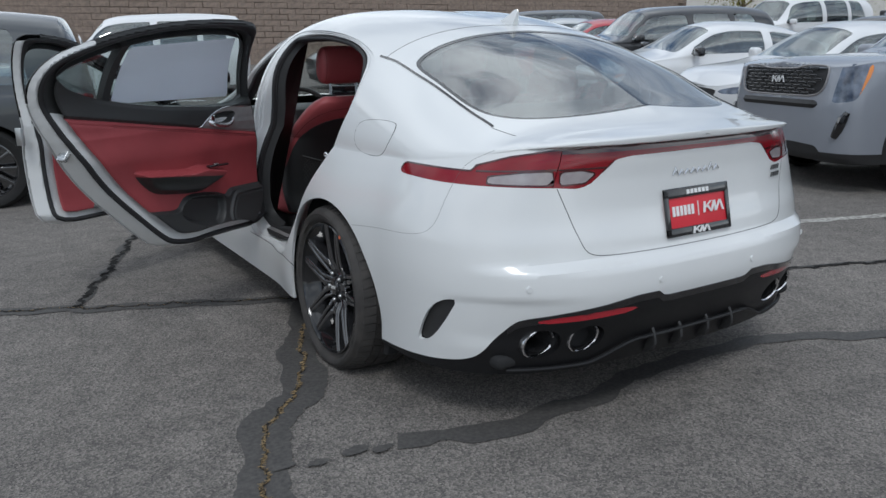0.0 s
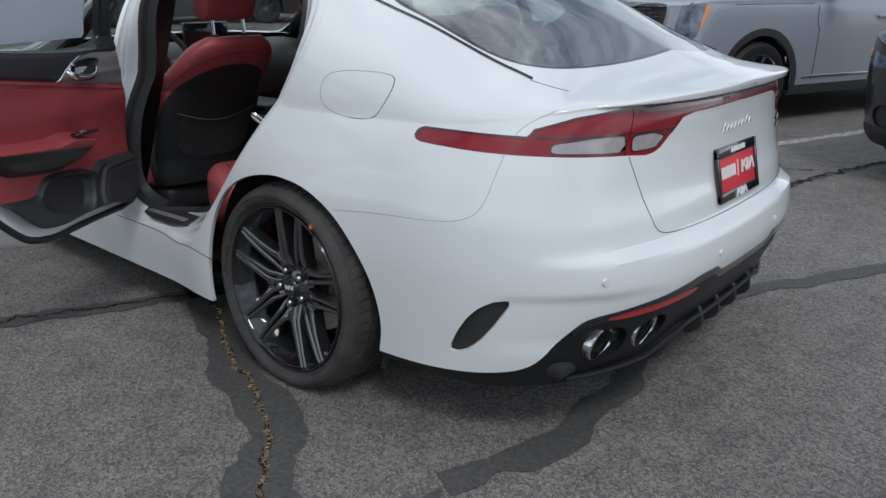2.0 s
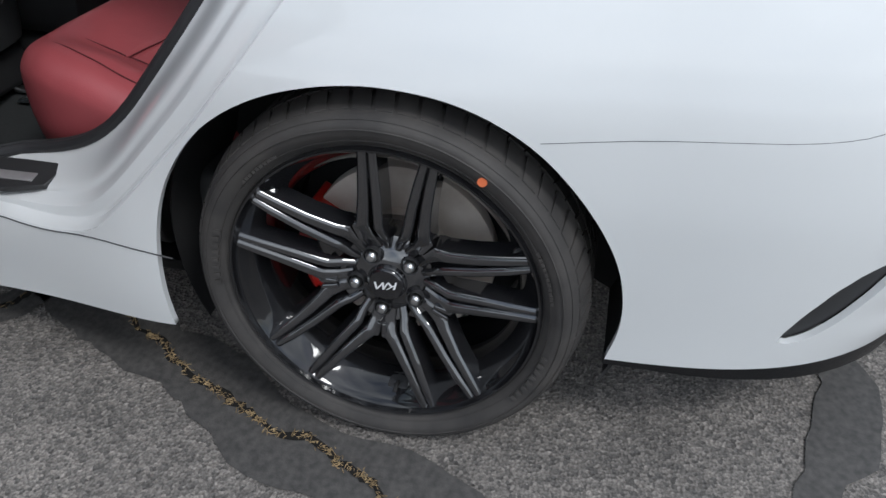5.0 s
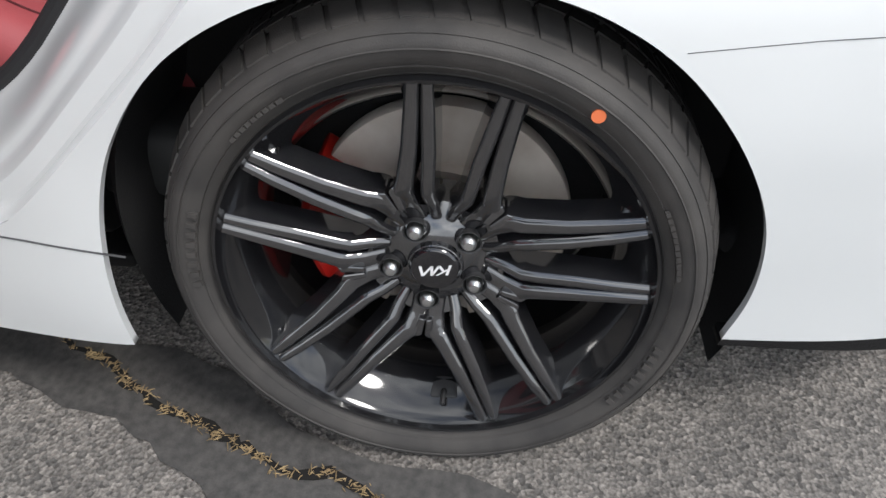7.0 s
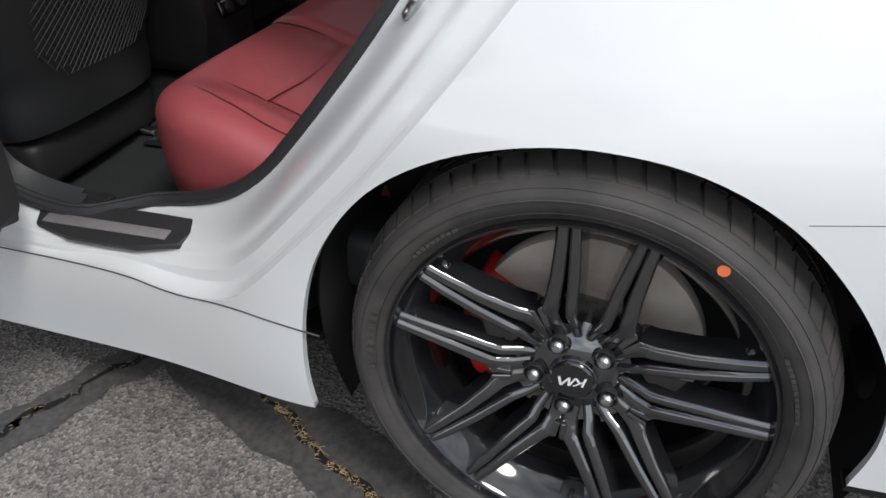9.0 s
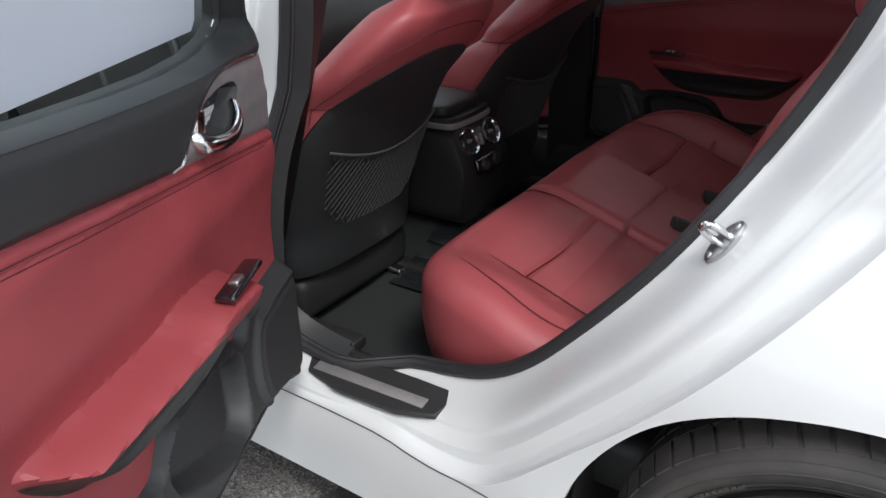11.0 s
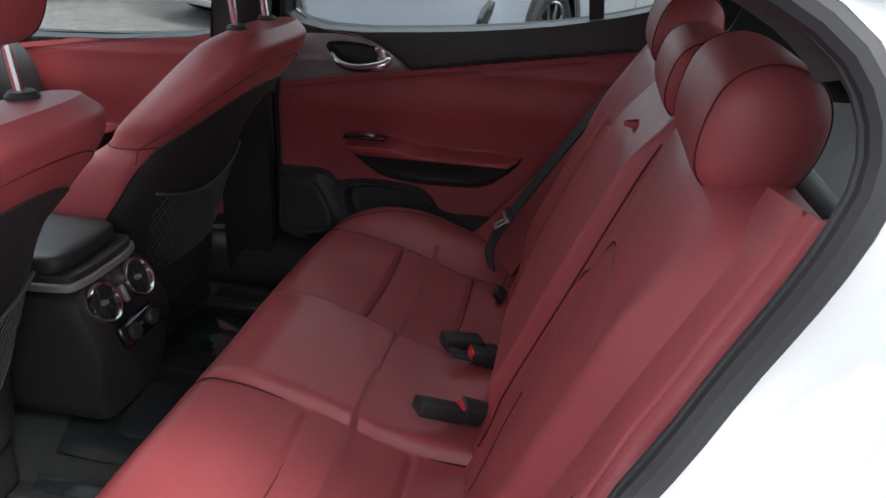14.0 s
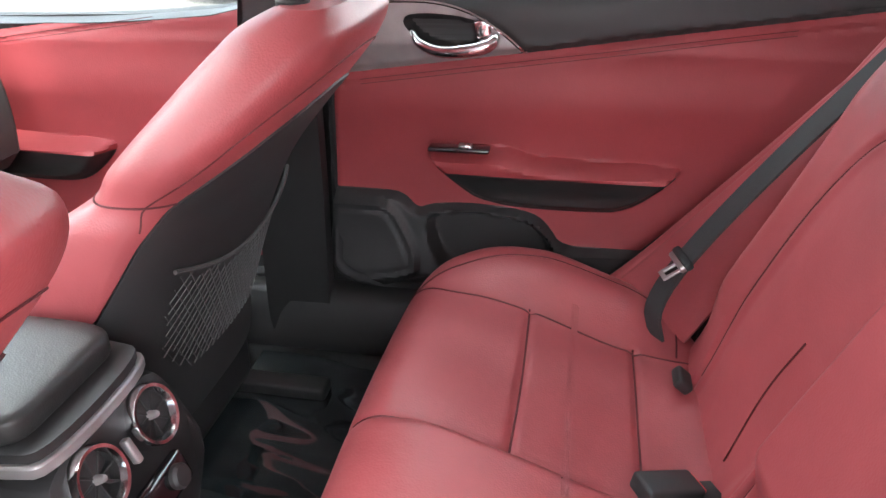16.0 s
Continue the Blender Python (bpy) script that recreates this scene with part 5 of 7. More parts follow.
    arm = lower([(0.946, 0.711), (0.90, 0.723), (0.791, 0.724), (0.75, 0.711), (0.714, 0.701), (0.464, 0.693), (0.448, 0.68), (0.475, 0.645), (0.543, 0.590), (0.62, 0.583), (0.822, 0.589), (0.892, 0.637), (0.93, 0.68)], 2)
    low = lower([(1.25, 0.612), (1.015, 0.613), (0.985, 0.602), (0.962, 0.572), (0.93, 0.588), (0.845, 0.592), (0.76, 0.586), (0.715, 0.572), (0.69, 0.545), (0.668, 0.509), (0.58, 0.508), (0.3, 0.50), (0.3, 0.28), (1.25, 0.28)], 2)
    pocket = lower([(0.955, 0.556), (0.90, 0.580), (0.76, 0.574), (0.71, 0.552), (0.675, 0.50), (0.70, 0.452), (0.86, 0.440), (0.925, 0.455)], 2)
    speaker = lower([(1.25, 0.598), (1.03, 0.598), (1.0, 0.58), (0.975, 0.53), (0.952, 0.48), (0.955, 0.42), (1.25, 0.40)], 2)
    bezel = place([(1.30, 0.80), (1.30, 0.985), (1.06, 0.982), (0.974, 0.988), (0.905, 0.986), (0.845, 0.969), (0.79, 0.935), (0.745, 0.896), (0.755, 0.85)], 1)
    cup = place([(0.981, 0.964), (0.954, 0.924), (0.901, 0.900), (0.817, 0.908), (0.802, 0.928), (0.833, 0.960), (0.922, 0.971)], 2)
    limit = lambda A: 0.080 - 0.038 * step(0.92 + dy, 1.10 + dy, A)

    def face(A, B):
        d = thick_at(A, B) + 0.012
        d = d + 0.014 * step(0.0, 0.02, -sdf(poly, A, B) - limit(A) + 0.012)
        d = d + 0.006 * step(ztop(A) + 0.004, ztop(A) + 0.012, B) * step(1.10, 1.02, B) * step(0.0, 0.02, sdf(win, A, B)) * step(0.0, 0.01, sdf(bezel, A, B))
        d = d - 0.008 * bump(0.0, 0.005, B - ztop(A)) - 0.003 * bump(0.0, 0.003, B - ztop(A) + 0.020)
        s_arm = -sdf(arm, A, B)
        d = d + (0.078 if sgn < 0 else 0.060) * step(0.0, 0.024, s_arm) * (1 - 0.45 * step(0.69, 0.62, B - dz - drop[1] - climb(A)))
        d = d + 0.020 * step(0.0, 0.015, -sdf(low, A, B)) - 0.036 * step(0.0, 0.018, -sdf(pocket, A, B)) + 0.012 * step(0.0, 0.012, -sdf(speaker, A, B)) - 0.004 * bump(0.0, 0.004, sdf(speaker, A, B) + 0.022)
        d = d - 0.026 * step(0.0, 0.012, -sdf(cup, A, B))
        return d

    def piece(nm, material, fields, lab="", res=RES[sgn < 0 and dy == 0]):
        def ff(A, B):
            s = sdf(poly, A, B)
            round_off = np.hypot(np.clip(A - 0.90 - dy, 0, None), np.clip(0.615 + dz - B, 0, None)) - 0.245
            return [s + limit(A), round_off, -(sdf(win, A, B) - 0.004)] + fields(A, B)
        return put(nm, fx(skin.patch([poly], [], face, res, ff)), material, panel, lab, thick=0.003, origin=org, out=inn)

    S = lambda p: (lambda A, B: sdf(p, A, B))
    above = lambda A, B: np.maximum(S(bezel)(A, B), ztop(A) - B)
    piece("upper_trim", M_BLACKSOFT, lambda A, B: [ztop(A) - B, -above(A, B)])
    piece("red_panel", M_REDDOOR, lambda A, B: [B - ztop(A), -S(arm)(A, B), -S(low)(A, B)], "red leather door panel")
    piece("lower_trim", M_BLACKSOFT, lambda A, B: [S(low)(A, B), -S(arm)(A, B)], "black lower door trim with a pocket")
    armline = lambda A, B: B - climb(A) - dz - drop[1] - 0.672 - 0.02 * (A - 0.7 - dy)
    piece("armrest", M_REDDOOR, lambda A, B: [S(arm)(A, B), -armline(A, B)], "red padded armrest")
    piece("armrest_insert", M_GREYLEA, lambda A, B: [S(arm)(A, B), armline(A, B)])
    bez = piece("handle_bezel", M_SATIN, lambda A, B: [above(A, B), -S(cup)(A, B)], "brushed metal handle surround")
    piece("handle_cup", M_BLACK, lambda A, B: [S(cup)(A, B)])
    # chrome pull and lock lever, stitching, window switch
    on = lambda y, z, lift: (sgn * (float(skin.side(y, z)) - float(face(np.array(y), np.array(z))) - lift), y, z)
    base = on(0.88 + dy + shift, 0.935 + dz, 0.0)[0]
    p = soft([(0.958, 0.938), (0.945, 0.918), (0.905, 0.903), (0.85, 0.908), (0.812, 0.918), (0.806, 0.93)], 2, False)
    V = [(base - sgn * (0.020 + 0.018 * math.sin(math.pi * k / (len(p) - 1))), y + dy + shift, z + dz) for k, (y, z) in enumerate(p)]
    grip = put("door_pull", tube(V, np.interp(np.linspace(0, 1, len(V)), [0, 0.3, 0.7, 1], [0.005, 0.010, 0.0135, 0.010]), 12), M_CHROME, panel, "satin chrome inner door handle", origin=org)
    put("lock_lever", xform(rbox(0, 0, 0, 0.016, 0.030, 0.036, 0.006), pose(base - sgn * 0.022, 0.828 + dy + shift, 0.944 + dz, -14, 0, 0)), M_CHROME, panel, origin=org)
    V = [on(yy + dy + shift, zz + dz, 0.002) for yy, zz in soft([(1.06, 0.984), (0.974, 0.99), (0.905, 0.988), (0.845, 0.971), (0.79, 0.937), (0.75, 0.903)], 2, False)]
    put("bezel_line", tube(V, 0.003, 6), M_CHROME, panel, origin=org)
    ring = np.vstack([cup, cup[:1]])
    put("cup_edge", tube([(base - sgn * 0.003, y, z) for y, z in (ring - cup.mean(0)) * 1.03 + cup.mean(0)], 0.003, 6), M_CHROME, panel, origin=org)
    ya, yb = (0.30 + dy, 1.10 + dy)
    for dzz in (-0.014, -0.023):
        yy = np.linspace(ya, yb, 40)
        ok = [on(y, float(ztop(y)) + dzz, 0.0006) for y in yy if float(sdf(poly, np.array(y), np.array(float(ztop(y)) + dzz))) < -0.08]
        if len(ok) > 3:
            put("stitching", tube(ok, 0.0007, 5), M_STITCH, panel, origin=org)
    y, z = 0.868 + dy + drop[0], 0.722 + dz + drop[1] + float(climb(0.868 + drop[0]))
    x = on(y, z - 0.022, 0.0)[0] + sgn * 0.016
    sw = put("window_switch", rbox(x, y, z + 0.002, 0.030, 0.118, 0.010, 0.005), M_BLACKGLOSS, panel, origin=org)
    put("switch_key", rbox(x, y - 0.012, z + 0.008, 0.016, 0.026, 0.008, 0.003), M_STEEL, sw, origin=org)
    # ledge between trim and pane
    wn_ = even(win, 180)
    gr = (wn_ - win.mean(0)) * 1.012 + win.mean(0)
    rings = [np.stack([sgn * (skin.side(q[:, 0], q[:, 1]) - dd), q[:, 0], q[:, 1]], -1) for q, dd in ((wn_, 0.021), (gr, face(gr[:, 0], gr[:, 1]) - 0.012), (gr * 1.004 - win.mean(0) * 0.004, face(gr[:, 0], gr[:, 1]) + 0.001))]
    put("window_reveal", loft(rings, False), M_BLACKSOFT, panel, thick=0.002, origin=org, out=inn)
    # frame and panes
    put("window_frame", fx(skin.patch([win * 1.0], [], lambda A, B: thick_at(A, B) * 0 + 0.050, 0.010, lambda A, B: [sdf(win, A, B) - 0.034, -(sdf(win, A, B) - 0.002), sdf(poly, A, B) + 0.012])), M_BLACK, panel, thick=0.012, origin=org, out=inn)
    put("window_rubber", fx(skin.patch([win], [], -0.002, 0.010, lambda A, B: [sdf(win, A, B) - 0.018, -(sdf(win, A, B) + 0.004)])), M_RUBBER, panel, thick=0.03, origin=org, out=(0, hinge_y, 0.7))
    pane = put("window_pane", fx(skin.patch([win], [], 0.016, 0.02, lambda A, B: [sdf(win, A, B) - 0.002])), M_TINT, panel, "tinted door window", thick=0.004, origin=org, out=(0, hinge_y, 0.7))
    pane.visible_shadow = False
    if dy == 0:
        bar = [(0.265, 0.90), (0.30, 0.90), (0.335, 1.30), (0.30, 1.30)]
        put("window_divider", fx(skin.patch([np.array(bar)], [], 0.008, 0.008, lambda A, B: [sdf(win, A, B) - 0.004, sdf(bar, A, B)])), M_BLACK, panel, thick=0.035, origin=org, out=(0, hinge_y, 0.7))
    put("door_latch", xform(rbox(0, 0, 0, 0.05, 0.02, 0.09, 0.004), pose(sgn * (float(skin.side(0.2 + dy, 0.86)) - 0.06), float(poly[:, 0].min()) + 0.155 if dy == 0 else 1.14, 0.86, -38 if dy == 0 else 0, 0, 0)), M_STEEL, panel, origin=org)
    if sticker:
        rect = [(0.335, 1.035), (0.985, 1.035), (0.955, 1.305), (0.375, 1.262)]
        paper = put("window_sticker", fx(skin.patch([np.array(rect)], [], 0.026, 0.012, lambda A, B: [sdf(rect, A, B), sdf(win, A, B) + 0.004])), M_PAPER, panel, "white paper price sheet in the window", thick=0.0006, origin=org, out=inn)
        for k, (ya, yb, z) in enumerate([(0.44, 0.62, 1.235), (0.44, 0.86, 1.205), (0.44, 0.60, 1.175), (0.64, 0.90, 1.175), (0.44, 0.82, 1.145), (0.46, 0.70, 1.115), (0.40, 0.52, 1.08), (0.60, 0.92, 1.08)]):
            rr = [(ya, z), (yb, z), (yb, z + 0.009), (ya, z + 0.009)]
            put("bar", fx(skin.patch([np.array(rr)], [], 0.0285, 0.02, lambda A, B, rr=rr: [sdf(rr, A, B)])), M_INK, paper, thick=0.0004, origin=org)
    return panel


door("rear_door", DOOR_R, WIN_R, 1.160, -1, 62, 0.0, "white rear door standing open, red and black inside", True, 0.045)
door("rear_door", DOOR_R, WIN_R, 1.165, 1, 0, 0.0, "white rear door, shut, red and black inside")
door("front_door", DOOR_F, WIN_F, 2.30, -1, 63, 1.16, "white front door standing open", lift=0.03)
door("front_door", DOOR_F, WIN_F, 2.30, 1, 0, 1.16, "white front door, shut")

# ---- cabin ----
def sheet(fn, nu, nv):
    u, v = np.meshgrid(np.linspace(0, 1, nu), np.linspace(0, 1, nv), indexing="ij")
    return np.stack(fn(u, v), -1)


def path_at(pts, s):
    """Points along a smooth open line of (y, z), by share of its length."""
    p = soft(pts, 3, False)
    d = np.r_[0, np.cumsum(np.linalg.norm(np.diff(p, axis=0), axis=1))]
    return np.interp(s, d / d[-1], p[:, 0]), np.interp(s, d / d[-1], p[:, 1])


def groove(dist, w=0.0045, depth=0.006):
    return -depth * np.exp(-(dist / w) ** 2)


# floor, tunnel, sides
fl = [(-0.80, 0.30), (-0.74, 0.235), (-0.20, 0.235), (-0.14, 0.33), (-0.08, 0.36), (0.08, 0.36), (0.14, 0.33), (0.20, 0.235), (0.74, 0.235), (0.80, 0.30)]
p = soft(fl, 2, False)
rows = []
for y in np.linspace(0.55, 2.3, 30):
    rows.append([(x, y, z + 0.10 * float(step(1.9, 2.3, y))) for x, z in p])
put("cabin_floor", cut(np.array(rows)), M_CARPET, car, "black carpeted cabin floor", thick=0.02, out=(0, 1.2, -2))
# the wide tail tray is unseen, added to block light from the ground below
put("underbody", join(rbox(0, 1.35, 0.195, 1.62, 1.75, 0.03, 0.01), rbox(0, -0.45, 0.30, 1.15, 1.05, 0.12, 0.03), rbox(0, -0.66, 0.262, 1.52, 0.52, 0.05, 0.02), rbox(0, 3.0, 0.28, 1.10, 1.0, 0.12, 0.03)), M_LINER, car)
put("boot_floor", rbox(0, -0.32, 0.58, 1.25, 1.05, 0.04, 0.01), M_CARPET, car)
put("luggage_cover", rbox(0, -0.36, 0.925, 1.16, 0.92, 0.02, 0.008), M_BLACKSOFT, car, "black luggage cover under the rear window")
# clear film over the tunnel and the foot wells


def film(x0, x1, y0, y1, zf, seed):
    r = np.random.RandomState(seed)
    ph = r.rand(9, 3) * 6
    def fn(u, v):
        x, y = x0 + (x1 - x0) * u, y0 + (y1 - y0) * v
        z = zf(x) + 0.004
        for a, b, c in ph:
            z = z + 0.0016 * np.abs(np.sin(18 * (x * math.cos(a) + y * math.sin(a)) + 9 * np.sin(5 * x + b) + c)) ** 3
        return x, y, z
    return put("protective_film", cut(sheet(fn, 70, 90)), M_FILM, car, "crinkled clear protective film on the carpet", sharp=0)


zf = curve(*[(x, z) for x, z in p])
film(-0.15, 0.17, 0.93, 1.22, zf, 3)
film(0.22, 0.70, 0.95, 1.30, lambda x: 0.235 + 0 * x, 6)
film(-0.30, -0.17, 0.95, 1.25, lambda x: zf(x), 9)
clip = put("floor_clip", join(rbox(-0.24, 1.27, 0.262, 0.03, 0.045, 0.012, 0.004), tube([(-0.25, 1.25, 0.26), (-0.26, 1.29, 0.275), (-0.22, 1.30, 0.27), (-0.36, 1.33, 0.262)], 0.005, 6)), M_STEEL, car)

# bench cushion
half = [(0.0, 0.925), (0.20, 0.93), (0.43, 0.928), (0.57, 0.920), (0.645, 0.885), (0.70, 0.80), (0.725, 0.70), (0.735, 0.60), (0.715, 0.50), (0.64, 0.41), (0.56, 0.375), (0.0, 0.37)]
BENCH = soft(half + [(-x, y) for x, y in half[::-1][1:-1]], 2)
_hy = curve((0.36, 0.442), (0.45, 0.444), (0.526, 0.453), (0.706, 0.514), (0.82, 0.548), (0.90, 0.557), (0.94, 0.556))


def bench_top(x, y):
    a = np.abs(x)
    z = _hy(y) + 0.022 * step(0.178, 0.135, a) * step(0.93, 0.80, y) + 0.050 * step(0.50, 0.63, a) * step(0.96, 0.66, y) * step(0.36, 0.55, y)
    z = z - 0.010 * bump(0.34, 0.10, a) * step(0.90, 0.75, y) * step(0.42, 0.52, y)
    z = z - 0.007 * np.exp(-((a - 0.160) / 0.007) ** 2) - np.where((a > 0.165) & (a < 0.52), 0.006 * np.exp(-((y - 0.706) / 0.007) ** 2) + 0.006 * np.exp(-((y - 0.527) / 0.007) ** 2), 0)
    z = z + 0.0022 * np.sin(9 * x + 3) * np.sin(11 * y + 1)
    d = np.clip(-sdf(BENCH, x, y), 0, 0.065)
    return z - 0.065 * (1 - np.sqrt(np.clip(1 - (1 - d / 0.065) ** 2, 0, 1)))


o = even(BENCH, 620)
c = np.stack([np.clip(o[:, 0], -0.56, 0.56), np.full(len(o), 0.63)], -1)
rings = []
for s in np.r_[np.linspace(0.02, 0.86, 84, endpoint=False), np.linspace(0.86, 1.0, 22)]:
    q = c + (o - c) * s
    rings.append(np.stack([q[:, 0], q[:, 1], bench_top(q[:, 0], q[:, 1])], -1))
edge_z = rings[-1][:, 2]
for k, sc, dz in ((0.2, 1.006, 0), (0.45, 1.006, 0), (0.75, 0.985, 0), (0.92, 0.955, 0), (1.0, 0.90, 0)):
    q = c + (o - c) * sc
    low_z = 0.335
    rings.append(np.stack([q[:, 0], q[:, 1], edge_z + (low_z - edge_z) * k], -1))
bench = put("rear_bench", loft(rings), M_RED, car, "red leather rear bench with stitched seams", out=(0, 0.6, 0.42), sharp=0)
for sx in (-1, 1):
    for pts in ([(0.160, 0.40), (0.160, 0.66), (0.162, 0.915)], [(0.166, 0.706), (0.34, 0.704), (0.522, 0.708)], [(0.166, 0.527), (0.34, 0.525), (0.520, 0.529)],
                [(0.515, 0.42), (0.514, 0.60), (0.520, 0.75), (0.505, 0.85), (0.515, 0.908)], [(0.505, 0.915), (0.565, 0.87), (0.612, 0.79), (0.648, 0.69), (0.662, 0.585), (0.64, 0.49), (0.60, 0.43)], [(0.525, 0.455), (0.57, 0.452), (0.625, 0.456)]):
        p = soft(pts, 3, False)
        q = np.vstack([np.stack([np.linspace(a[0], b[0], 5)[:-1], np.linspace(a[1], b[1], 5)[:-1]], -1) for a, b in zip(p[:-1], p[1:])] + [p[-1:]])
        put("seam", tube(np.stack([sx * q[:, 0], q[:, 1], bench_top(q[:, 0], q[:, 1]) + 0.0003], -1), 0.0017, 5), M_STITCH, bench)


# backrest
def back_pt(x, t, d):
    """A place on the backrest: x across, t up its slope, d proud of it."""
    y, z = 0.405 - 0.262 * t, 0.445 + 0.615 * t
    return x, y + d * 0.92, z + d * 0.39


ARCHB = soft([(0.165, -0.2), (0.165, 0.60), (0.20, 0.70), (0.30, 0.745), (0.39, 0.72), (0.445, 0.63), (0.468, 0.48), (0.46, 0.25), (0.45, -0.2)], 2)


def back_d(x, t):
    """How far the backrest stands proud at x across and t up."""
    a = np.abs(x)
    d = 0.030 + 0.020 * bump(0.34, 0.17, a) * step(-0.05, 0.3, t)
    s_in = sdf(ARCHB * (1, 0.67), a, t * 0.67)
    d = d - 0.008 * step(0.01, -0.03, s_in) - 0.006 * np.exp(-(s_in / 0.006) ** 2) * (a > 0.172)
    d = d + 0.030 * bump(0.52, 0.045, a) * step(0.02, 0.25, t) * step(1.0, 0.7, t)
    d = d + 0.030 * step(0.152, 0.136, a) * step(1.0, 0.80, t) * step(0.10, 0.20, t)
    d = d - 0.012 * np.exp(-((a - 0.154) / 0.006) ** 2) + 0.0018 * np.sin(13 * x + 1) * np.sin(9 * t)
    edge = np.clip(1 - (a / 0.58) ** 14, 0, 1) ** 0.5
    over = step(0.93, 1.06, t)
    return d * (0.2 + 0.8 * edge) - 0.075 * over ** 1.6


def backrest(u, v):
    U = 2 * u - 1
    x = 0.575 * np.sign(U) * np.abs(U) ** 0.9
    t = -0.04 + 1.10 * v
    return back_pt(x, np.minimum(t, 1.0 + 0.02 * step(0.93, 1.06, t)), back_d(x, t))


G = sheet(backrest, 300, 200)
back = put("rear_backrest", loft(G, False, False), M_RED, car, "red leather rear backrest with a fold-down armrest", out=(0, 0.0, 0.4), sharp=0)
for sx in (-1, 1):
    for pts in ([(0.1475, 0.04), (0.1475, 0.5), (0.1475, 0.90)], [(0.165, 0.55), (0.18, 0.66), (0.235, 0.73), (0.31, 0.742), (0.39, 0.715), (0.443, 0.63), (0.467, 0.48), (0.46, 0.25), (0.45, 0.02)], [(0.245, 0.03), (0.26, 0.18), (0.250, 0.34)]):
        p = soft(pts, 3, False)
        x, y, z = back_pt(sx * p[:, 0], p[:, 1], back_d(p[:, 0], p[:, 1]) + 0.0004)
        put("seam", tube(np.stack([x, y, z], -1), 0.0017, 5), M_STITCH, back)
put("armrest_strap", tube([back_pt(-0.02, 0.88, 0.034), back_pt(0.0, 0.86, 0.066), back_pt(0.02, 0.88, 0.034)], 0.0055, 8), M_RED, back)
put("back_shell", rbox(0, 0.165, 0.74, 1.12, 0.06, 0.62, 0.03, m=Matrix.Rotation(radians(23), 4, "X")), M_BLACKSOFT, car)
# side bolsters between backrest and doors
for s in (-1, 1):
    def bolster(u, v):
        ay, az = path_at([(0.66, 0.42), (0.55, 0.505), (0.45, 0.615), (0.345, 0.74), (0.265, 0.86), (0.198, 0.977), (0.160, 1.053), (0.141, 1.103)], v)
        ax = skin.side(ay, az) - 0.155 * (1 - 0.62 * step(0.98, 1.25, az)) - 0.048
        B = path_at([(0.57, 0.40), (0.55, 0.60), (0.525, 0.84), (0.475, 1.07)], v)
        bx, bz = B
        by = 0.465 - 0.325 * v
        bul = 0.016 * np.clip(1 - np.abs(2 * u - 1) ** 3, 0, 1)
        roll = step(0.10, 0.0, u)
        x = ax + (bx - ax) * u - 0.006 * roll
        y = ay + (by - ay) * u + bul * 0.75 - 0.03 * roll
        z = az + (bz - az) * u + bul * 0.45 - 0.005 * np.exp(-((u - 0.20) / 0.015) ** 2)
        return s * x, y, z
    put("side_bolster", cut(sheet(bolster, 60, 80)), M_RED, car, "red leather side bolster of the rear seat", thick=0.01, side=-1, out=(0, -0.5, 0.2), sharp=0)


    put("seat_side_trim", rbox(s * 0.70, 0.46, 0.35, 0.16, 0.30, 0.12, 0.03), M_BLACKSOFT, car)
    sp_ = soft([(0.70, 0.235), (0.735, 0.37), (0.79, 0.395), (0.82, 0.37), (0.82, 0.235)], 2)
    put("sill_trim", prism(sp_ * (s, 1), 0.50, 2.25, "xz"), M_BLACKSOFT, car, bevel=0.004)


# headrests
def headrest(c, a, b, d, tilt, label, parent=None):
    """A padded headrest: a rounded wedge with flat cheeks. a, b, d: half sizes."""
    prof = soft([(0.85, -0.75), (1.0, -0.1), (0.9, 0.6), (0.25, 1.0), (-0.6, 0.9), (-1.0, 0.3), (-0.9, -0.6), (-0.4, -1.0), (0.45, -1.0)], 3)
    m = Matrix.Rotation(radians(tilt), 4, "X")
    rings = []
    for u in np.linspace(-1, 1, 41):
        u = math.sin(u * math.pi / 2)
        sc = (1 - abs(u) ** 9) ** 0.40 if abs(u) < 1 else 0.0
        sc = 0.02 + 0.98 * sc
        rings.append([(a * u, b * p * sc, d * (q * sc + 0.02 * (1 - u * u))) for p, q in prof])
    h = put("headrest", xform(loft(rings), Matrix.Translation(c) @ m), M_RED, parent or car, label, sharp=0)
    for s in (-0.80, 0.80):
        sc = 0.02 + 0.98 * (1 - abs(s) ** 9) ** 0.40
        pts = [np.array(c) + np.array(m @ Vector((a * s, b * p * sc * 1.012, d * (q * sc * 1.012 + 0.007)))) for p, q in np.vstack([prof, prof[:1]])]
        put("seam", tube(pts, 0.0010, 5, False), M_STITCH, h)
    return h


for x in (-0.330, 0.330):
    headrest((x, 0.145, 1.106), 0.132, 0.058, 0.070, 14, "red leather rear headrest", back)
    for k in (-0.05, 0.05):
        put("post", tube([(x + k, 0.14, 1.02), (x + k, 0.135, 1.10)], 0.007, 10), M_CHROME, back)
headrest((-0.01, 0.148, 1.085), 0.125, 0.058, 0.060, 14, "low red leather middle headrest", back)

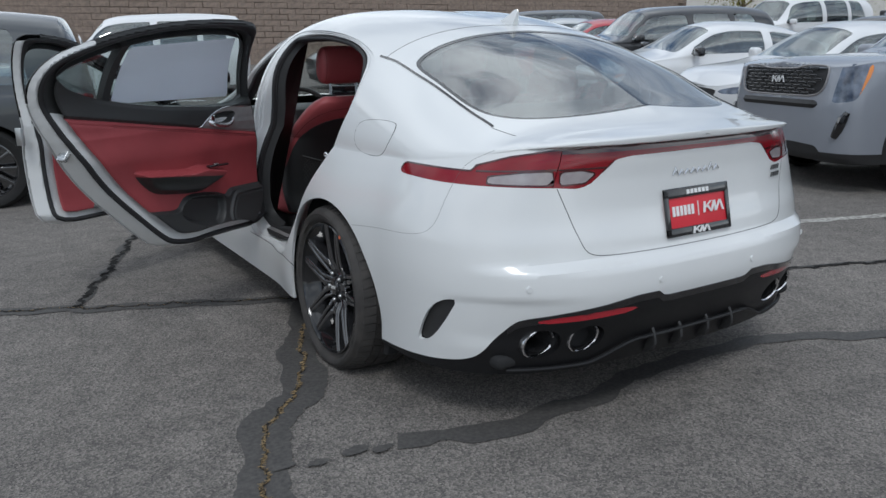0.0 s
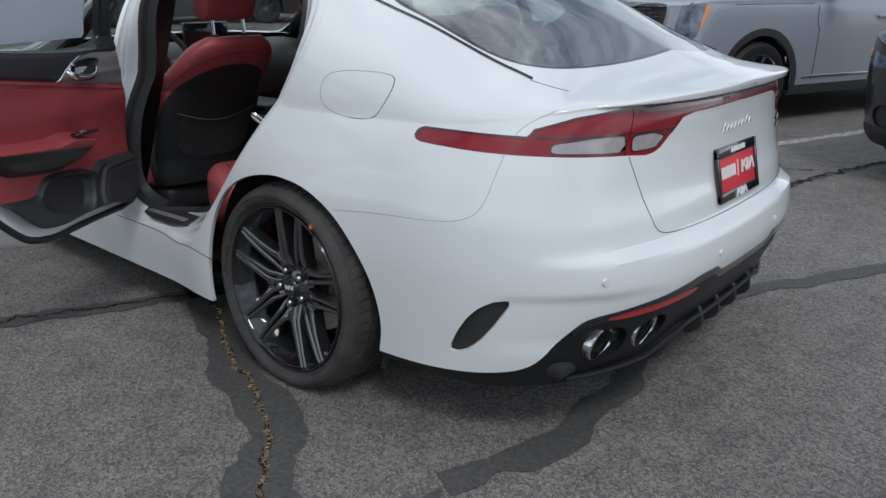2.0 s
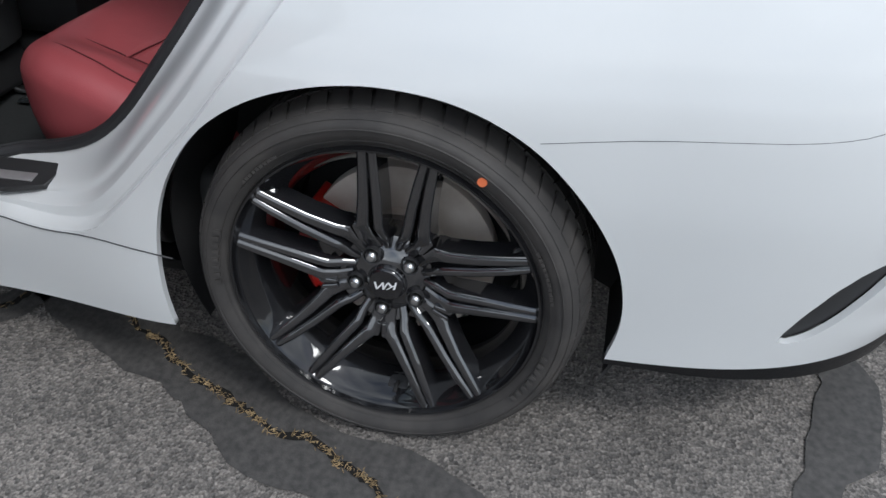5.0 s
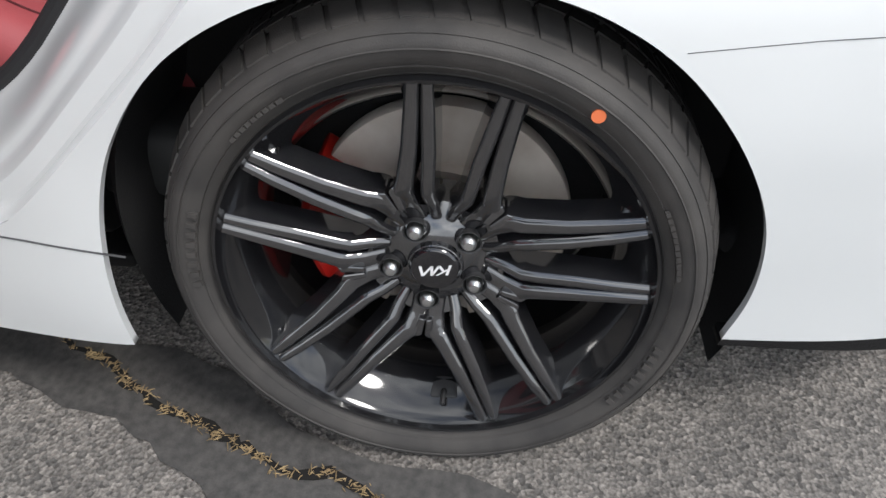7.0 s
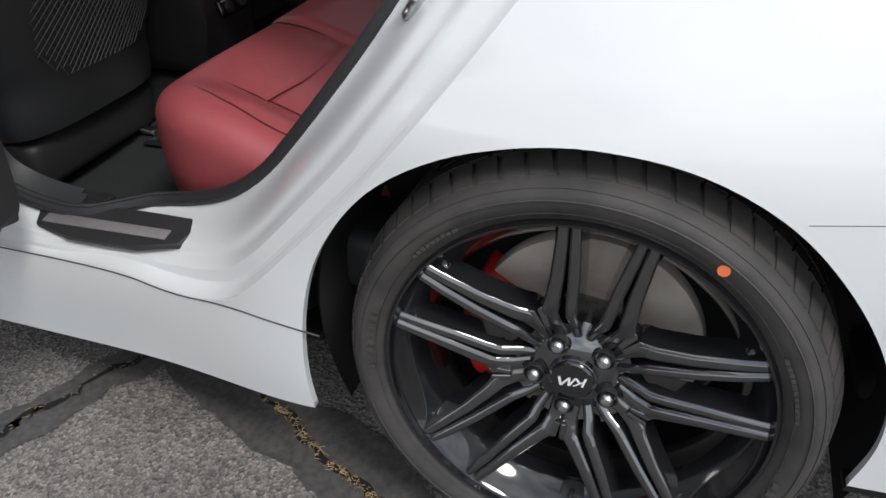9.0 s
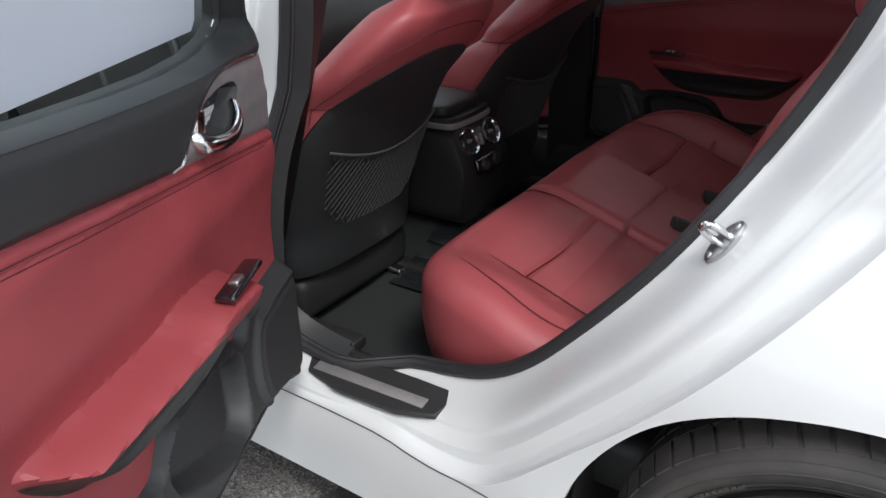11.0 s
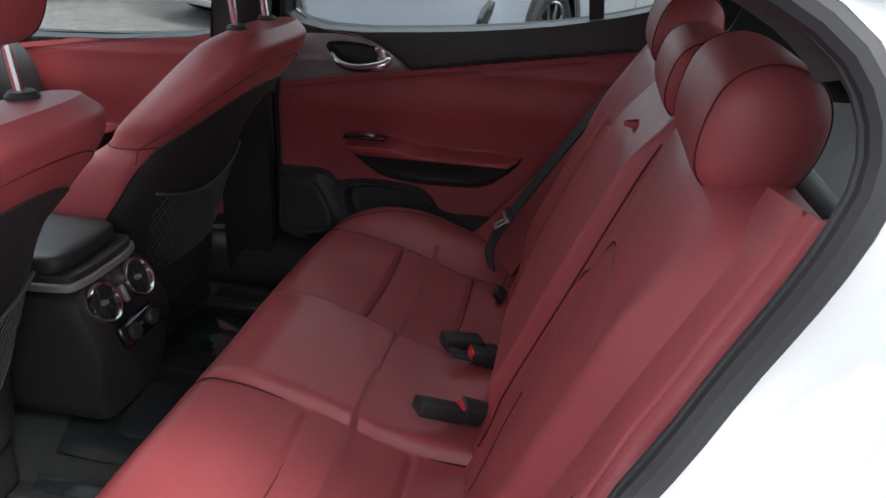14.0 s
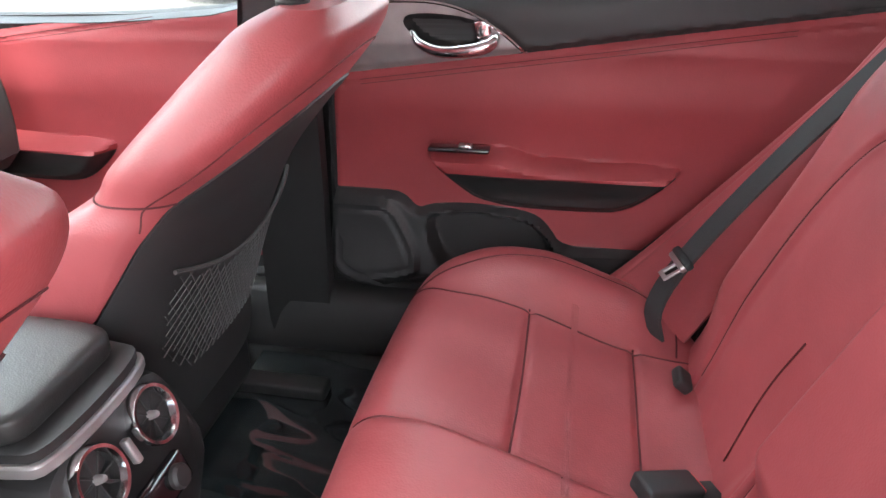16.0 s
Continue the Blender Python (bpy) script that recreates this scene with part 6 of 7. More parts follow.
# belts
def belt(s):
    top, tng, base = (0.545, 0.165, 1.045), (0.600, 0.435, 0.615), (0.560, 0.505, 0.525)
    pts = soft([(s * 0.50, 0.08, 1.10), (s * top[0], top[1], top[2]), (s * 0.575, 0.315, 0.83), (s * tng[0], tng[1] + 0.012, tng[2]), (s * base[0], base[1], base[2]), (s * 0.55, 0.49, 0.47)], 2, False)
    if s < 0:
        pts = pts + np.array([-0.055, -0.03, 0.0])
    b = put("seat_belt", strap(pts, (s * 0.87, 0.45, -0.15), 0.047), M_BELT, car, "grey webbing seat belt with a steel tongue")
    m = pose(s * (0.594 if s > 0 else 0.649), 0.462 if s > 0 else 0.432, 0.598, 58, 0, s * 14)
    put("tongue", xform(join(rbox(0, 0, 0, 0.062, 0.012, 0.020, 0.004), rbox(-0.022, -0.002, -0.022, 0.008, 0.004, 0.034, 0.001), rbox(0.0, -0.002, -0.022, 0.008, 0.004, 0.034, 0.001), rbox(-0.011, -0.002, -0.037, 0.028, 0.004, 0.008, 0.001)), m), M_STEEL, b)
    put("tongue_cover", xform(rbox(0, 0.001, 0.006, 0.066, 0.018, 0.016, 0.006), m), M_BELT, b)


belt(-1), belt(1)


def buckle(m, label):
    b = put("belt_buckle", xform(join(rbox(0, 0, 0, 0.046, 0.088, 0.026, 0.006)), m), M_BLACK, car, label)
    put("release_button", xform(rbox(0, -0.043, 0.002, 0.036, 0.008, 0.016, 0.002), m), M_BUCKLERED, b)
    put("strap", xform(rbox(0, -0.06, -0.008, 0.035, 0.05, 0.004, 0.001), m), M_BELT, b)


buckle(pose(-0.10, 0.495, 0.508, 22, 10, 30), "black seat belt buckle lying on the seat")
buckle(pose(-0.065, 0.425, 0.487, -25, 0, 205), "black buckle with a red button")
buckle(pose(0.170, 0.50, 0.482, 14, 0, 28), "black seat belt buckle lying on the seat")
buckle(pose(0.125, 0.435, 0.48, -20, 0, 200), "black buckle with a red button")
put("anchor_cover", rbox(0.44, 0.455, 0.462, 0.045, 0.02, 0.03, 0.006, m=Matrix.Rotation(radians(-50), 4, "X")), M_BLACK, car)
put("anchor_cover", rbox(-0.44, 0.455, 0.462, 0.045, 0.02, 0.03, 0.006, m=Matrix.Rotation(radians(-50), 4, "X")), M_BLACK, car)

# centre console with vents
cs = [(-0.115, 0.37), (-0.125, 0.50), (-0.120, 0.615), (-0.10, 0.648), (0.10, 0.648), (0.120, 0.615), (0.125, 0.50), (0.115, 0.37), (0.0, 0.36)]
c2 = soft(cs, 2)
rings = []
for k, (y, sc, dz) in enumerate([(1.118, 0.86, 0.0), (1.124, 0.95, 0.0), (1.140, 1.0, 0.0), (1.20, 1.0, 0.0), (1.5, 1.0, 0.0), (1.9, 0.95, 0.0)]):
    rings.append([(x * sc, y + (0.42 * (max(z, 0.53) - 0.608) + 0.22 * max(0.53 - z, 0)) * (k < 3), 0.50 + (z - 0.50) * (0.97 if k == 0 else 1)) for x, z in c2])
console = put("centre_console", loft(rings), M_BLACK, car, "black centre console with two round vents")
console.location = (-0.011, 0.010, 0.005)
top = soft([(-0.112, 1.165), (-0.085, 1.135), (0.085, 1.135), (0.112, 1.165), (0.112, 1.55), (-0.112, 1.55)], 2)
put("console_trim", prism(top * (1.02, 1.0) + (0, -0.006), 0.648, 0.664, "xy"), M_SATIN, console, "satin metal console strip", bevel=0.003)
put("console_base_lid", prism(top * (0.97, 1), 0.664, 0.676, "xy"), M_BLACK, console)
V, F = pillow((0, 1.37, 0.690), 0.100, 0.205, 0.022, 0.35, 0.25)
put("console_lid", (V, F), M_GREYLEA, console, "black leather armrest lid")
for x in (-0.055, 0.055):
    m = pose(x, 1.120, 0.608, -23, 0, 0)
    ring = put("vent_ring", xform(lathe([(0.030, -0.004), (0.033, -0.012), (0.037, -0.013), (0.040, -0.006), (0.040, 0.01)], 48, "y"), m), M_CHROME, console, "round vent with a metal ring")
    put("vent_well", xform(lathe([(0.031, -0.004), (0.029, 0.03), (0.0, 0.03)], 40, "y"), m), M_BLACK, ring)
    fins = [xform(rbox(0.018, 0.004, 0, 0.024, 0.014, 0.0025, 0.0008), m @ Matrix.Rotation(radians(a), 4, "Y")) for a in range(0, 360, 45)]
    for f in fins:
        put("vane", f, M_BLACK, ring)
    put("vent_knob", xform(lathe([(0.0, -0.014), (0.0035, -0.013), (0.005, -0.008), (0.006, 0.0), (0.008, 0.01)], 24, "y"), m), M_SATIN, ring)
put("vent_wheel", rbox(0, 1.112, 0.602, 0.010, 0.012, 0.034, 0.003, m=Matrix.Rotation(radians(-23), 4, "X")), M_SATIN, console)
put("button_panel", rbox(0.0, 1.090, 0.538, 0.120, 0.016, 0.046, 0.010, m=Matrix.Rotation(radians(-20), 4, "X")), M_BLACKGLOSS, console)
for x in (-0.03, 0.03):
    put("button", xform(lathe([(0.0, -0.012), (0.013, -0.012), (0.016, -0.008), (0.016, 0.0)], 28, "y"), pose(x, 1.084, 0.540, -20)), M_BLACK, console)


# front seats
def front_seat(cx, label):
    sx = 1 if cx > 0 else -1
    wid = curve((0, 0.235), (0.25, 0.262), (0.50, 0.268), (0.62, 0.256), (0.675, 0.243), (0.74, 0.248), (0.86, 0.222), (0.95, 0.180), (1.0, 0.13))
    dep = curve((0, 0.085), (0.3, 0.082), (0.6, 0.082), (0.85, 0.080), (0.95, 0.068), (1.0, 0.030))
    def form(u, v):
        # v: up the back, u: round it
        w = 2 * np.pi * u
        t = v
        f = lambda q, e: np.sign(q) * np.abs(q) ** e
        y = 1.325 - 0.335 * t + 0.055 * np.sin(np.pi * t * 0.9) - 0.04 * step(0.55, 0.95, t)
        z = 0.40 + 0.655 * t
        bow = 0.035 * (np.abs(f(np.cos(w), 0.6))) ** 2 * step(0.95, 0.6, t) * step(0.0, 0.2, t)
        wing = 0.13 * np.abs(np.cos(w)) ** 1.5 * np.clip(np.sin(w) + 0.25, 0, 1) ** 0.7 * step(0.70, 0.52, t)
        pad = 0.020 * np.clip(np.sin(w), 0, 1) * step(0.66, 0.72, t)
        return cx + (wid(t) + 0.02 * step(0.3, 1.0, np.sin(w)) * step(0.68, 0.5, t)) * f(np.cos(w), 0.62), y + dep(t) * f(np.sin(w), 0.75) + bow + wing + pad, z
    G = sheet(form, 121, 90)
    U, T = np.meshgrid(np.linspace(0, 1, 121), np.linspace(0, 1, 90), indexing="ij")
    X, Y, Z = G[..., 0] - cx, G[..., 1], G[..., 2]
    arch = soft([(-0.27, 0.30), (-0.270, 0.60), (-0.258, 0.73), (-0.232, 0.825), (-0.185, 0.890), (-0.11, 0.928), (0.0, 0.942), (0.11, 0.928), (0.185, 0.890), (0.232, 0.825), (0.258, 0.73), (0.270, 0.60), (0.27, 0.30)], 2)
    rear = np.sin(2 * np.pi * U)
    f_back = np.maximum(sdf(arch, X, Z), rear * 0.12 + 0.010)
    seat = put("front_seat", cut(G, [-f_back]), M_RED, car, label, out=(cx, 1.2, 0.7), sharp=60)
    Gb = G.copy()
    cap_v = G[:, -1]
    put("seat_top", (np.vstack([cap_v]), [list(range(len(cap_v) - 1))]), M_RED, seat)
    shell = put("back_panel", cut(Gb + np.array([0, -0.004, 0]), [f_back]), M_BLACKSOFT, seat, "black seat back panel", thick=0.006, out=(cx, 1.4, 0.7), sharp=60)
    # piping at the joint
    yb = lambda x, z: np.interp(z, np.linspace(0.40, 1.055, 90), [1.325 - 0.335 * t + 0.055 * math.sin(math.pi * t * 0.9) - 0.04 * float(step(0.55, 0.95, t)) - float(dep(t)) for t in np.linspace(0, 1, 90)])
    def on_back(x, z, lift=0.004):
        t = np.clip((z - 0.40) / 0.655, 0, 1)
        q = np.clip(np.abs(x) / wid(t), 0, 0.999)
        c = q ** (1 / 0.62)
        sn = np.sqrt(np.clip(1 - c * c, 0, 1)) ** 0.75
        y = 1.325 - 0.335 * t + 0.055 * np.sin(np.pi * t * 0.9) - 0.04 * step(0.55, 0.95, t) - dep(t) * sn + 0.035 * q ** 2 * step(0.95, 0.6, t) * step(0.0, 0.2, t)
        return np.stack([cx + x, y - lift, z], -1)
    # net pocket
    strands = []
    top_z = lambda x: 0.735 - 0.045 * np.cos(x / 0.20 * np.pi / 2) 
    for k in range(-15, 30):
        for sl in (-1, 1):
            zz = np.linspace(0.50, 0.76, 14)
            xx = (-0.20 + k * 0.0165 + (zz - 0.50) * 0.7) * sl
            ok = (np.abs(xx) < 0.195) & (zz < top_z(xx)) & (zz > 0.50 + 0.10 * (np.abs(xx) / 0.2) ** 3)
            if ok.sum() > 2:
                strands.append(tube(on_back(xx[ok], zz[ok], 0.011), 0.0011, 4))
    put("net_pocket", join(*strands), M_NET, seat, "black net pocket")
    xx = np.linspace(-0.20, 0.20, 24)
    put("net_edge", tube(on_back(xx, top_z(xx), 0.013), 0.0035, 6), M_NET, seat)
    # stitched joints of the upper pad
    for pts in ([(-0.243, 0.81), (-0.236, 0.87), (-0.200, 0.938), (-0.12, 0.982), (0.0, 0.992), (0.12, 0.982), (0.200, 0.938), (0.236, 0.87), (0.243, 0.81)],):
        q = soft(pts, 3, False)
        put("seam", tube(on_back(q[:, 0], q[:, 1], 0.0006), 0.0013, 5), M_STITCH, seat)
    ring = G[:, int(0.675 * 89)]
    put("seam", tube(ring[(rear[:, 0] > -0.6)] + np.array([0, 0, 0.0]), 0.0016, 5), M_STITCH, seat)
    # headrest and posts
    hr = headrest((cx, 1.015, 1.215), 0.135, 0.062, 0.100, 8, "red leather front headrest", seat)
    for k in (-0.075, 0.075):
        put("post", tube([(cx + k, 1.0, 1.03), (cx + k, 1.01, 1.14)], 0.0075, 10), M_CHROME, seat)
        put("post_collar", lathe([(0.0, 0.006), (0.016, 0.006), (0.021, 0.0), (0.021, -0.012)], 20, "z", (cx + k, 1.0, 1.058)), M_BLACK, seat)
    # cushion and rails
    put("seat_cushion", pillow((cx, 1.56, 0.44), 0.255, 0.27, 0.085, 0.5, 0.4), M_RED, seat, sharp=0)
    put("seat_base", rbox(cx, 1.50, 0.325, 0.44, 0.46, 0.12, 0.03), M_BLACK, seat)
    for k in (-0.2, 0.2):
        put("rail", rbox(cx + k, 1.42, 0.255, 0.05, 0.62, 0.03, 0.008), M_BLACK, seat)


front_seat(-0.395, "red leather front seat with a black back panel and net pocket")
front_seat(0.380, "red leather front seat with a black back panel and net pocket")

# dashboard, screen, steering wheel
dash = soft([(1.78, 0.62), (1.76, 0.80), (1.80, 0.93), (1.95, 0.97), (2.25, 0.96), (2.25, 0.60)], 2)
put("dashboard", prism(dash, -0.70, 0.70), M_BLACKSOFT, car, "black dashboard", bevel=0.01)
put("screen", join(rbox(0.0, 1.80, 1.015, 0.27, 0.018, 0.13, 0.008)), M_BLACKGLOSS, car, "upright dashboard screen")
sw_m = pose(-0.375, 1.66, 0.90, 68, 0, 0)
V, F = lathe([(0.185 + 0.014 * math.cos(a), 0.014 * math.sin(a)) for a in np.linspace(0, 2 * np.pi, 13)], 48, "z")
stw = put("steering_wheel", xform((V, F), sw_m), M_GREYLEA, car, "black leather steering wheel")
put("wheel_hub", xform(pillow((0, 0, -0.01), 0.075, 0.06, 0.028, 0.6, 0.5), sw_m), M_BLACK, stw)
for a in (0, 180, 270):
    put("wheel_spoke", xform(rbox(0.11, 0, -0.008, 0.14, 0.03, 0.012, 0.004), sw_m @ Matrix.Rotation(radians(a), 4, "Z")), M_SATIN, stw)
put("rear_mirror", rbox(0, 1.62, 1.24, 0.24, 0.03, 0.07, 0.02), M_BLACK, car)
# pillars inside and roof lining
for s in (-1, 1):
    pa, pb = (1.130, 1.265) if s < 0 else (1.15, 1.29)
    zs_ = np.array([0.22, 0.60, 0.80, 0.96, 1.12, 1.26, 1.36])
    sh_ = np.array([0.0, 0.0, -0.015, -0.045, -0.075, -0.095, -0.105])
    put("pillar_trim", prism(np.vstack([np.stack([pa + sh_, zs_], -1), np.stack([pb + sh_ * 1.0, zs_], -1)[::-1]]), 0, 1), M_BLACKSOFT, car)
    o = bpy.context.scene.collection.objects[-1]
    for v in o.data.vertices:
        x, y, z = v.co
        v.co = (s * (float(skin.side(y, z)) - (0.10 if s < 0 else 0.150) - 0.035 * x + 0.05 * float(step(1.0, 1.25, z))), y, z)
roof_f = np.where(ST > 0, np.abs(SY - 0.65) - 0.78, 9.0)
put("headlining", cut(skin.V - np.stack([0.02 * np.sign(SX), 0 * SX, 0.022 + 0 * SX], -1), [roof_f, SX - 0.575, -f_glass, -f_screen], True), M_HEAD, car, "grey roof lining", thick=0.004, out=CAR_MID)

# ---- parked cars ----
def paint(name, color, metal=0.0):
    return mat(name, color, 0.30, metal=metal, coat=1.0, var=0.03, vscale=2.0)


M_GREYSUV = paint("blue_grey_paint", (0.285, 0.305, 0.345), 0.1)
M_OFFWHITE = paint("parked_white_paint", (0.74, 0.75, 0.76))
M_SILVER = paint("silver_paint", (0.55, 0.57, 0.58), 0.3)
M_BLACKPAINT = paint("black_paint", (0.012, 0.012, 0.014))
M_REDPAINT = paint("red_paint", (0.42, 0.018, 0.03))
M_DARKGREY = paint("dark_grey_paint", (0.05, 0.055, 0.06), 0.2)
M_CARGLASS = mat("car_glass", (0.50, 0.58, 0.57), 0.0, trans=1.0, ior=1.12, coat=1.0)
M_CARGLASS.node_tree.nodes["Principled BSDF"].inputs["Coat IOR"].default_value = 2.2
M_CARGLASS.node_tree.nodes["Principled BSDF"].inputs["Coat Roughness"].default_value = 0.0
M_LAMP = mat("headlamp", (0.20, 0.24, 0.32), 0.08, coat=1.0, color2=(0.015, 0.025, 0.05), vscale=9)
M_AMBER = mat("amber_lens", (0.75, 0.24, 0.03), 0.2, coat=1.0)
M_CABIN = mat("dark_cabin", (0.05, 0.05, 0.05), 0.8)

PROFILES = {
    "box": dict(mid=[(0, .60), (.015, .82), (.05, .965), (.3, 1.0), (.50, .985), (.575, .955), (.70, .695), (.73, .668), (.94, .645), (.98, .632), (1, .605)], sh=[(0, .60), (.5, .60), (.72, .612), (.94, .612), (1, .585)],
                ez=[(0, .605), (.015, .78), (.05, .90), (.3, .945), (.50, .93), (.575, .905), (.70, .675), (.73, .652), (.94, .632), (1, .595)], ex=.68, hood=.86, rear=(.02, .05), glass=(.575, .705), side=(.10, .64), back=(.012, .05)),
    "suv": dict(mid=[(0, .60), (.015, .82), (.05, .965), (.3, 1.0), (.52, .985), (.60, .95), (.72, .68), (.75, .645), (.95, .60), (.985, .56), (1, .50)], sh=[(0, .59), (.5, .59), (.72, .595), (.94, .56), (1, .50)],
                ez=[(0, .595), (.015, .78), (.05, .90), (.3, .945), (.52, .93), (.60, .90), (.72, .655), (.75, .63), (.95, .585), (1, .50)], ex=.66, hood=.80, rear=(.02, .05), glass=(.60, .725), side=(.10, .655), back=(.012, .05)),
    "sedan": dict(mid=[(0, .68), (.03, .73), (.14, .755), (.30, .93), (.42, .995), (.52, 1.0), (.58, .975), (.73, .72), (.76, .69), (.94, .61), (.98, .55), (1, .50)], sh=[(0, .655), (.5, .645), (.72, .635), (.93, .55), (1, .48)],
                  ez=[(0, .67), (.03, .715), (.14, .74), (.30, .88), (.42, .93), (.52, .935), (.58, .915), (.73, .70), (.76, .67), (.94, .59), (1, .49)], ex=.62, hood=.78, rear=(.14, .30), glass=(.585, .74), side=(.20, .66), back=(.15, .31)),
}


def simple_wheel(parent, c, R, sgn, width=0.22):
    c = np.array(c, float)
    V, F = lathe([(R * 0.70, 0.0), (R * 0.74, 0.010), (R * 0.90, 0.012), (R * 0.97, -0.01), (R, -0.04), (R, -width + 0.03), (R * 0.9, -width)], 36, "x")
    w = put("wheel", (V * (sgn, 1, 1) + c, F), M_TYREDARK, parent)
    V, F = lathe([(R * 0.71, 0.004), (R * 0.68, 0.006), (R * 0.655, -0.01), (R * 0.64, -0.07), (R * 0.60, -0.12), (0.0, -0.12)], 36, "x")
    put("rim", (V * (sgn, 1, 1) + c, F), M_WHEEL, w)
    for k in range(10):
        a = 2 * math.pi * k / 10
        V, F = rbox(0, R * 0.37, 0, 0.03, R * 0.60, R * 0.085, 0.006)
        V, F = xform((V, F), Matrix.Rotation(a, 4, "X"))
        put("spoke", (V * (sgn, 1, 1) + c - (sgn * 0.02, 0, 0), F), M_WHEEL, w)
    V, F = lathe([(0, 0.0), (R * 0.14, -0.004), (R * 0.18, -0.02), (R * 0.2, -0.1)], 20, "x")
    put("hub", (V * (sgn, 1, 1) + c, F), M_STEEL, w)
    return w


def parked_car(m, kind, body_mat, label, L=4.8, W=0.93, H=1.46, detail=1, clad=False, lamps="slim", R=0.335, overhang=0.93, lift=0.0):
    p = PROFILES[kind]
    T = lambda pts: curve(*[(a * L, b * H) for a, b in pts])
    w_c = curve((0, W * 0.99), (L * 0.2, W), (L * 0.8, W), (L, W * 0.97))
    ins = curve((0.15, 0.07), (0.3, 0.03), (0.45 * H, 0.0), (0.55 * H, 0.012), (0.62 * H, 0.05), (0.7 * H, 0.09))
    rear = curve((0.2, 0.10), (0.35, 0.02), (0.5 * H, 0.0), (0.7 * H, 0.03), (H, 0.05))
    front = curve((0.2, L - 0.16), (0.32, L - 0.04), (0.42 * H, L), (0.52 * H, L - 0.02), (0.60 * H, L - 0.05), (H, L - 0.1))
    if kind == "box":
        ins = curve((0.15, 0.05), (0.3, 0.02), (0.45 * H, 0.0), (0.55 * H, 0.006), (0.60 * H, 0.018), (0.66 * H, 0.05))
        front = curve((0.2, L - 0.14), (0.34, L - 0.03), (0.40 * H, L), (0.48 * H, L - 0.015), (0.595 * H, L - 0.05), (0.62 * H, L - 0.075), (H, L - 0.12))
    sk = Skin(w_c, lambda y, z: ins(z), lambda z, t: rear(z), lambda z, t: front(z), 0.5, L - (0.50 if kind == "box" else 0.75), T(p["sh"]), T(p["mid"]),
              curve((0, p["ex"] * W), (p["glass"][0] * L, p["ex"] * W), (p["glass"][1] * L, p["hood"] * W), (L, p["hood"] * W)), T(p["ez"]),
              lambda y: 0.22 + lift, power=4.2 if kind == "box" else 3.2, n=(14, 46, 34 if kind == "box" else 22), rows=(34 if kind == "box" else 24, 5, 26))
    X, Y, Z, TOP = sk.X, sk.Y, sk.Z, sk.top
    qf = sk.Q.max() - sk.Q
    yf, yr = L - overhang, overhang + 0.02
    arch = lambda c: np.hypot(Y - c, Z - R) - (R + 0.05) + np.where((TOP > 0) | (X < 0.5 * W), 9.0, 0)
    f_a = np.minimum(arch(yf), arch(yr))
    sh, mid_f, ez = T(p["sh"]), T(p["mid"]), T(p["ez"])
    lean = (Z - sh(Y)) * 0.55
    f_side = np.maximum.reduce([sh(Y) + 0.045 - Z, Z - (ez(Y) - 0.045), (p["side"][0] * L) - Y + lean * 0.5, Y + lean * 1.25 - (p["side"][1] + 0.045) * L, np.where(TOP > 0, -1.0, 9.0)])
    posts = [0.40, 0.43] if kind == "suv" else [0.40, 0.43]
    f_post = np.maximum(posts[0] * L - Y, Y - posts[1] * L)
    f_sideg = np.maximum(f_side, -f_post)
    if kind != "sedan":
        f_sideg = np.maximum(f_sideg, -np.maximum(0.215 * L - Y, Y - 0.24 * L))
    f_scr = np.maximum.reduce([(p["glass"][0] + 0.02) * L - Y, Y - p["glass"][1] * L, X - np.interp(Y, [p["glass"][0] * L, p["glass"][1] * L], [p["ex"] * W * 0.93, p["hood"] * W * 0.95]), np.where(TOP > 0, -1.0, 9.0)])
    f_bk = np.maximum.reduce([p["back"][0] * L - Y, Y - p["back"][1] * L, X - p["ex"] * W * 0.92, np.where(TOP > 0, -1.0, 9.0), sh(Y) + 0.05 - Z])
    car2 = thing("parked_" + ("sedan" if kind == "sedan" else "suv"), m, label, "car", "cars parked in the lot")
    mid_p = (0, L / 2, H * 0.45)
    # front features in (length from the nose's middle, z)
    zg = 0.575 * H
    if lamps == "block":
        lamp = soft([(0.74, 0.435 * H), (0.79, 0.60 * H), (0.81, 0.612 * H), (1.04, 0.612 * H), (1.06, 0.58 * H), (0.96, 0.455 * H), (0.93, 0.44 * H), (0.77, 0.43 * H)], 1)
        gr = soft([(-0.6, 0.455 * H), (-0.6, 0.585 * H), (0.25, 0.588 * H), (0.34, 0.602 * H), (0.60, 0.604 * H), (0.66, 0.590 * H), (0.64, 0.50 * H), (0.56, 0.458 * H)], 1)
    else:
        lamp = soft([(0.52, 0.44 * H), (0.55, 0.47 * H), (0.78, 0.505 * H), (1.10, 0.53 * H), (1.12, 0.51 * H), (0.85, 0.445 * H)], 1)
        gr = soft([(-0.5, 0.40 * H), (-0.5, 0.47 * H), (0.46, 0.475 * H), (0.52, 0.455 * H), (0.42, 0.39 * H)], 1)
    lowg = soft([(-0.5, 0.20 * H), (-0.5, 0.30 * H), (0.60, 0.31 * H), (0.72, 0.27 * H), (0.66, 0.20 * H)], 1)
    if kind == "box":
        lowg = soft([(-0.5, 0.14 * H), (-0.5, 0.225 * H), (0.56, 0.232 * H), (0.66, 0.20 * H), (0.62, 0.14 * H)], 1)
    at_nose = np.where((TOP <= 0) & (Y > L * 0.6), 0.0, 9.0)
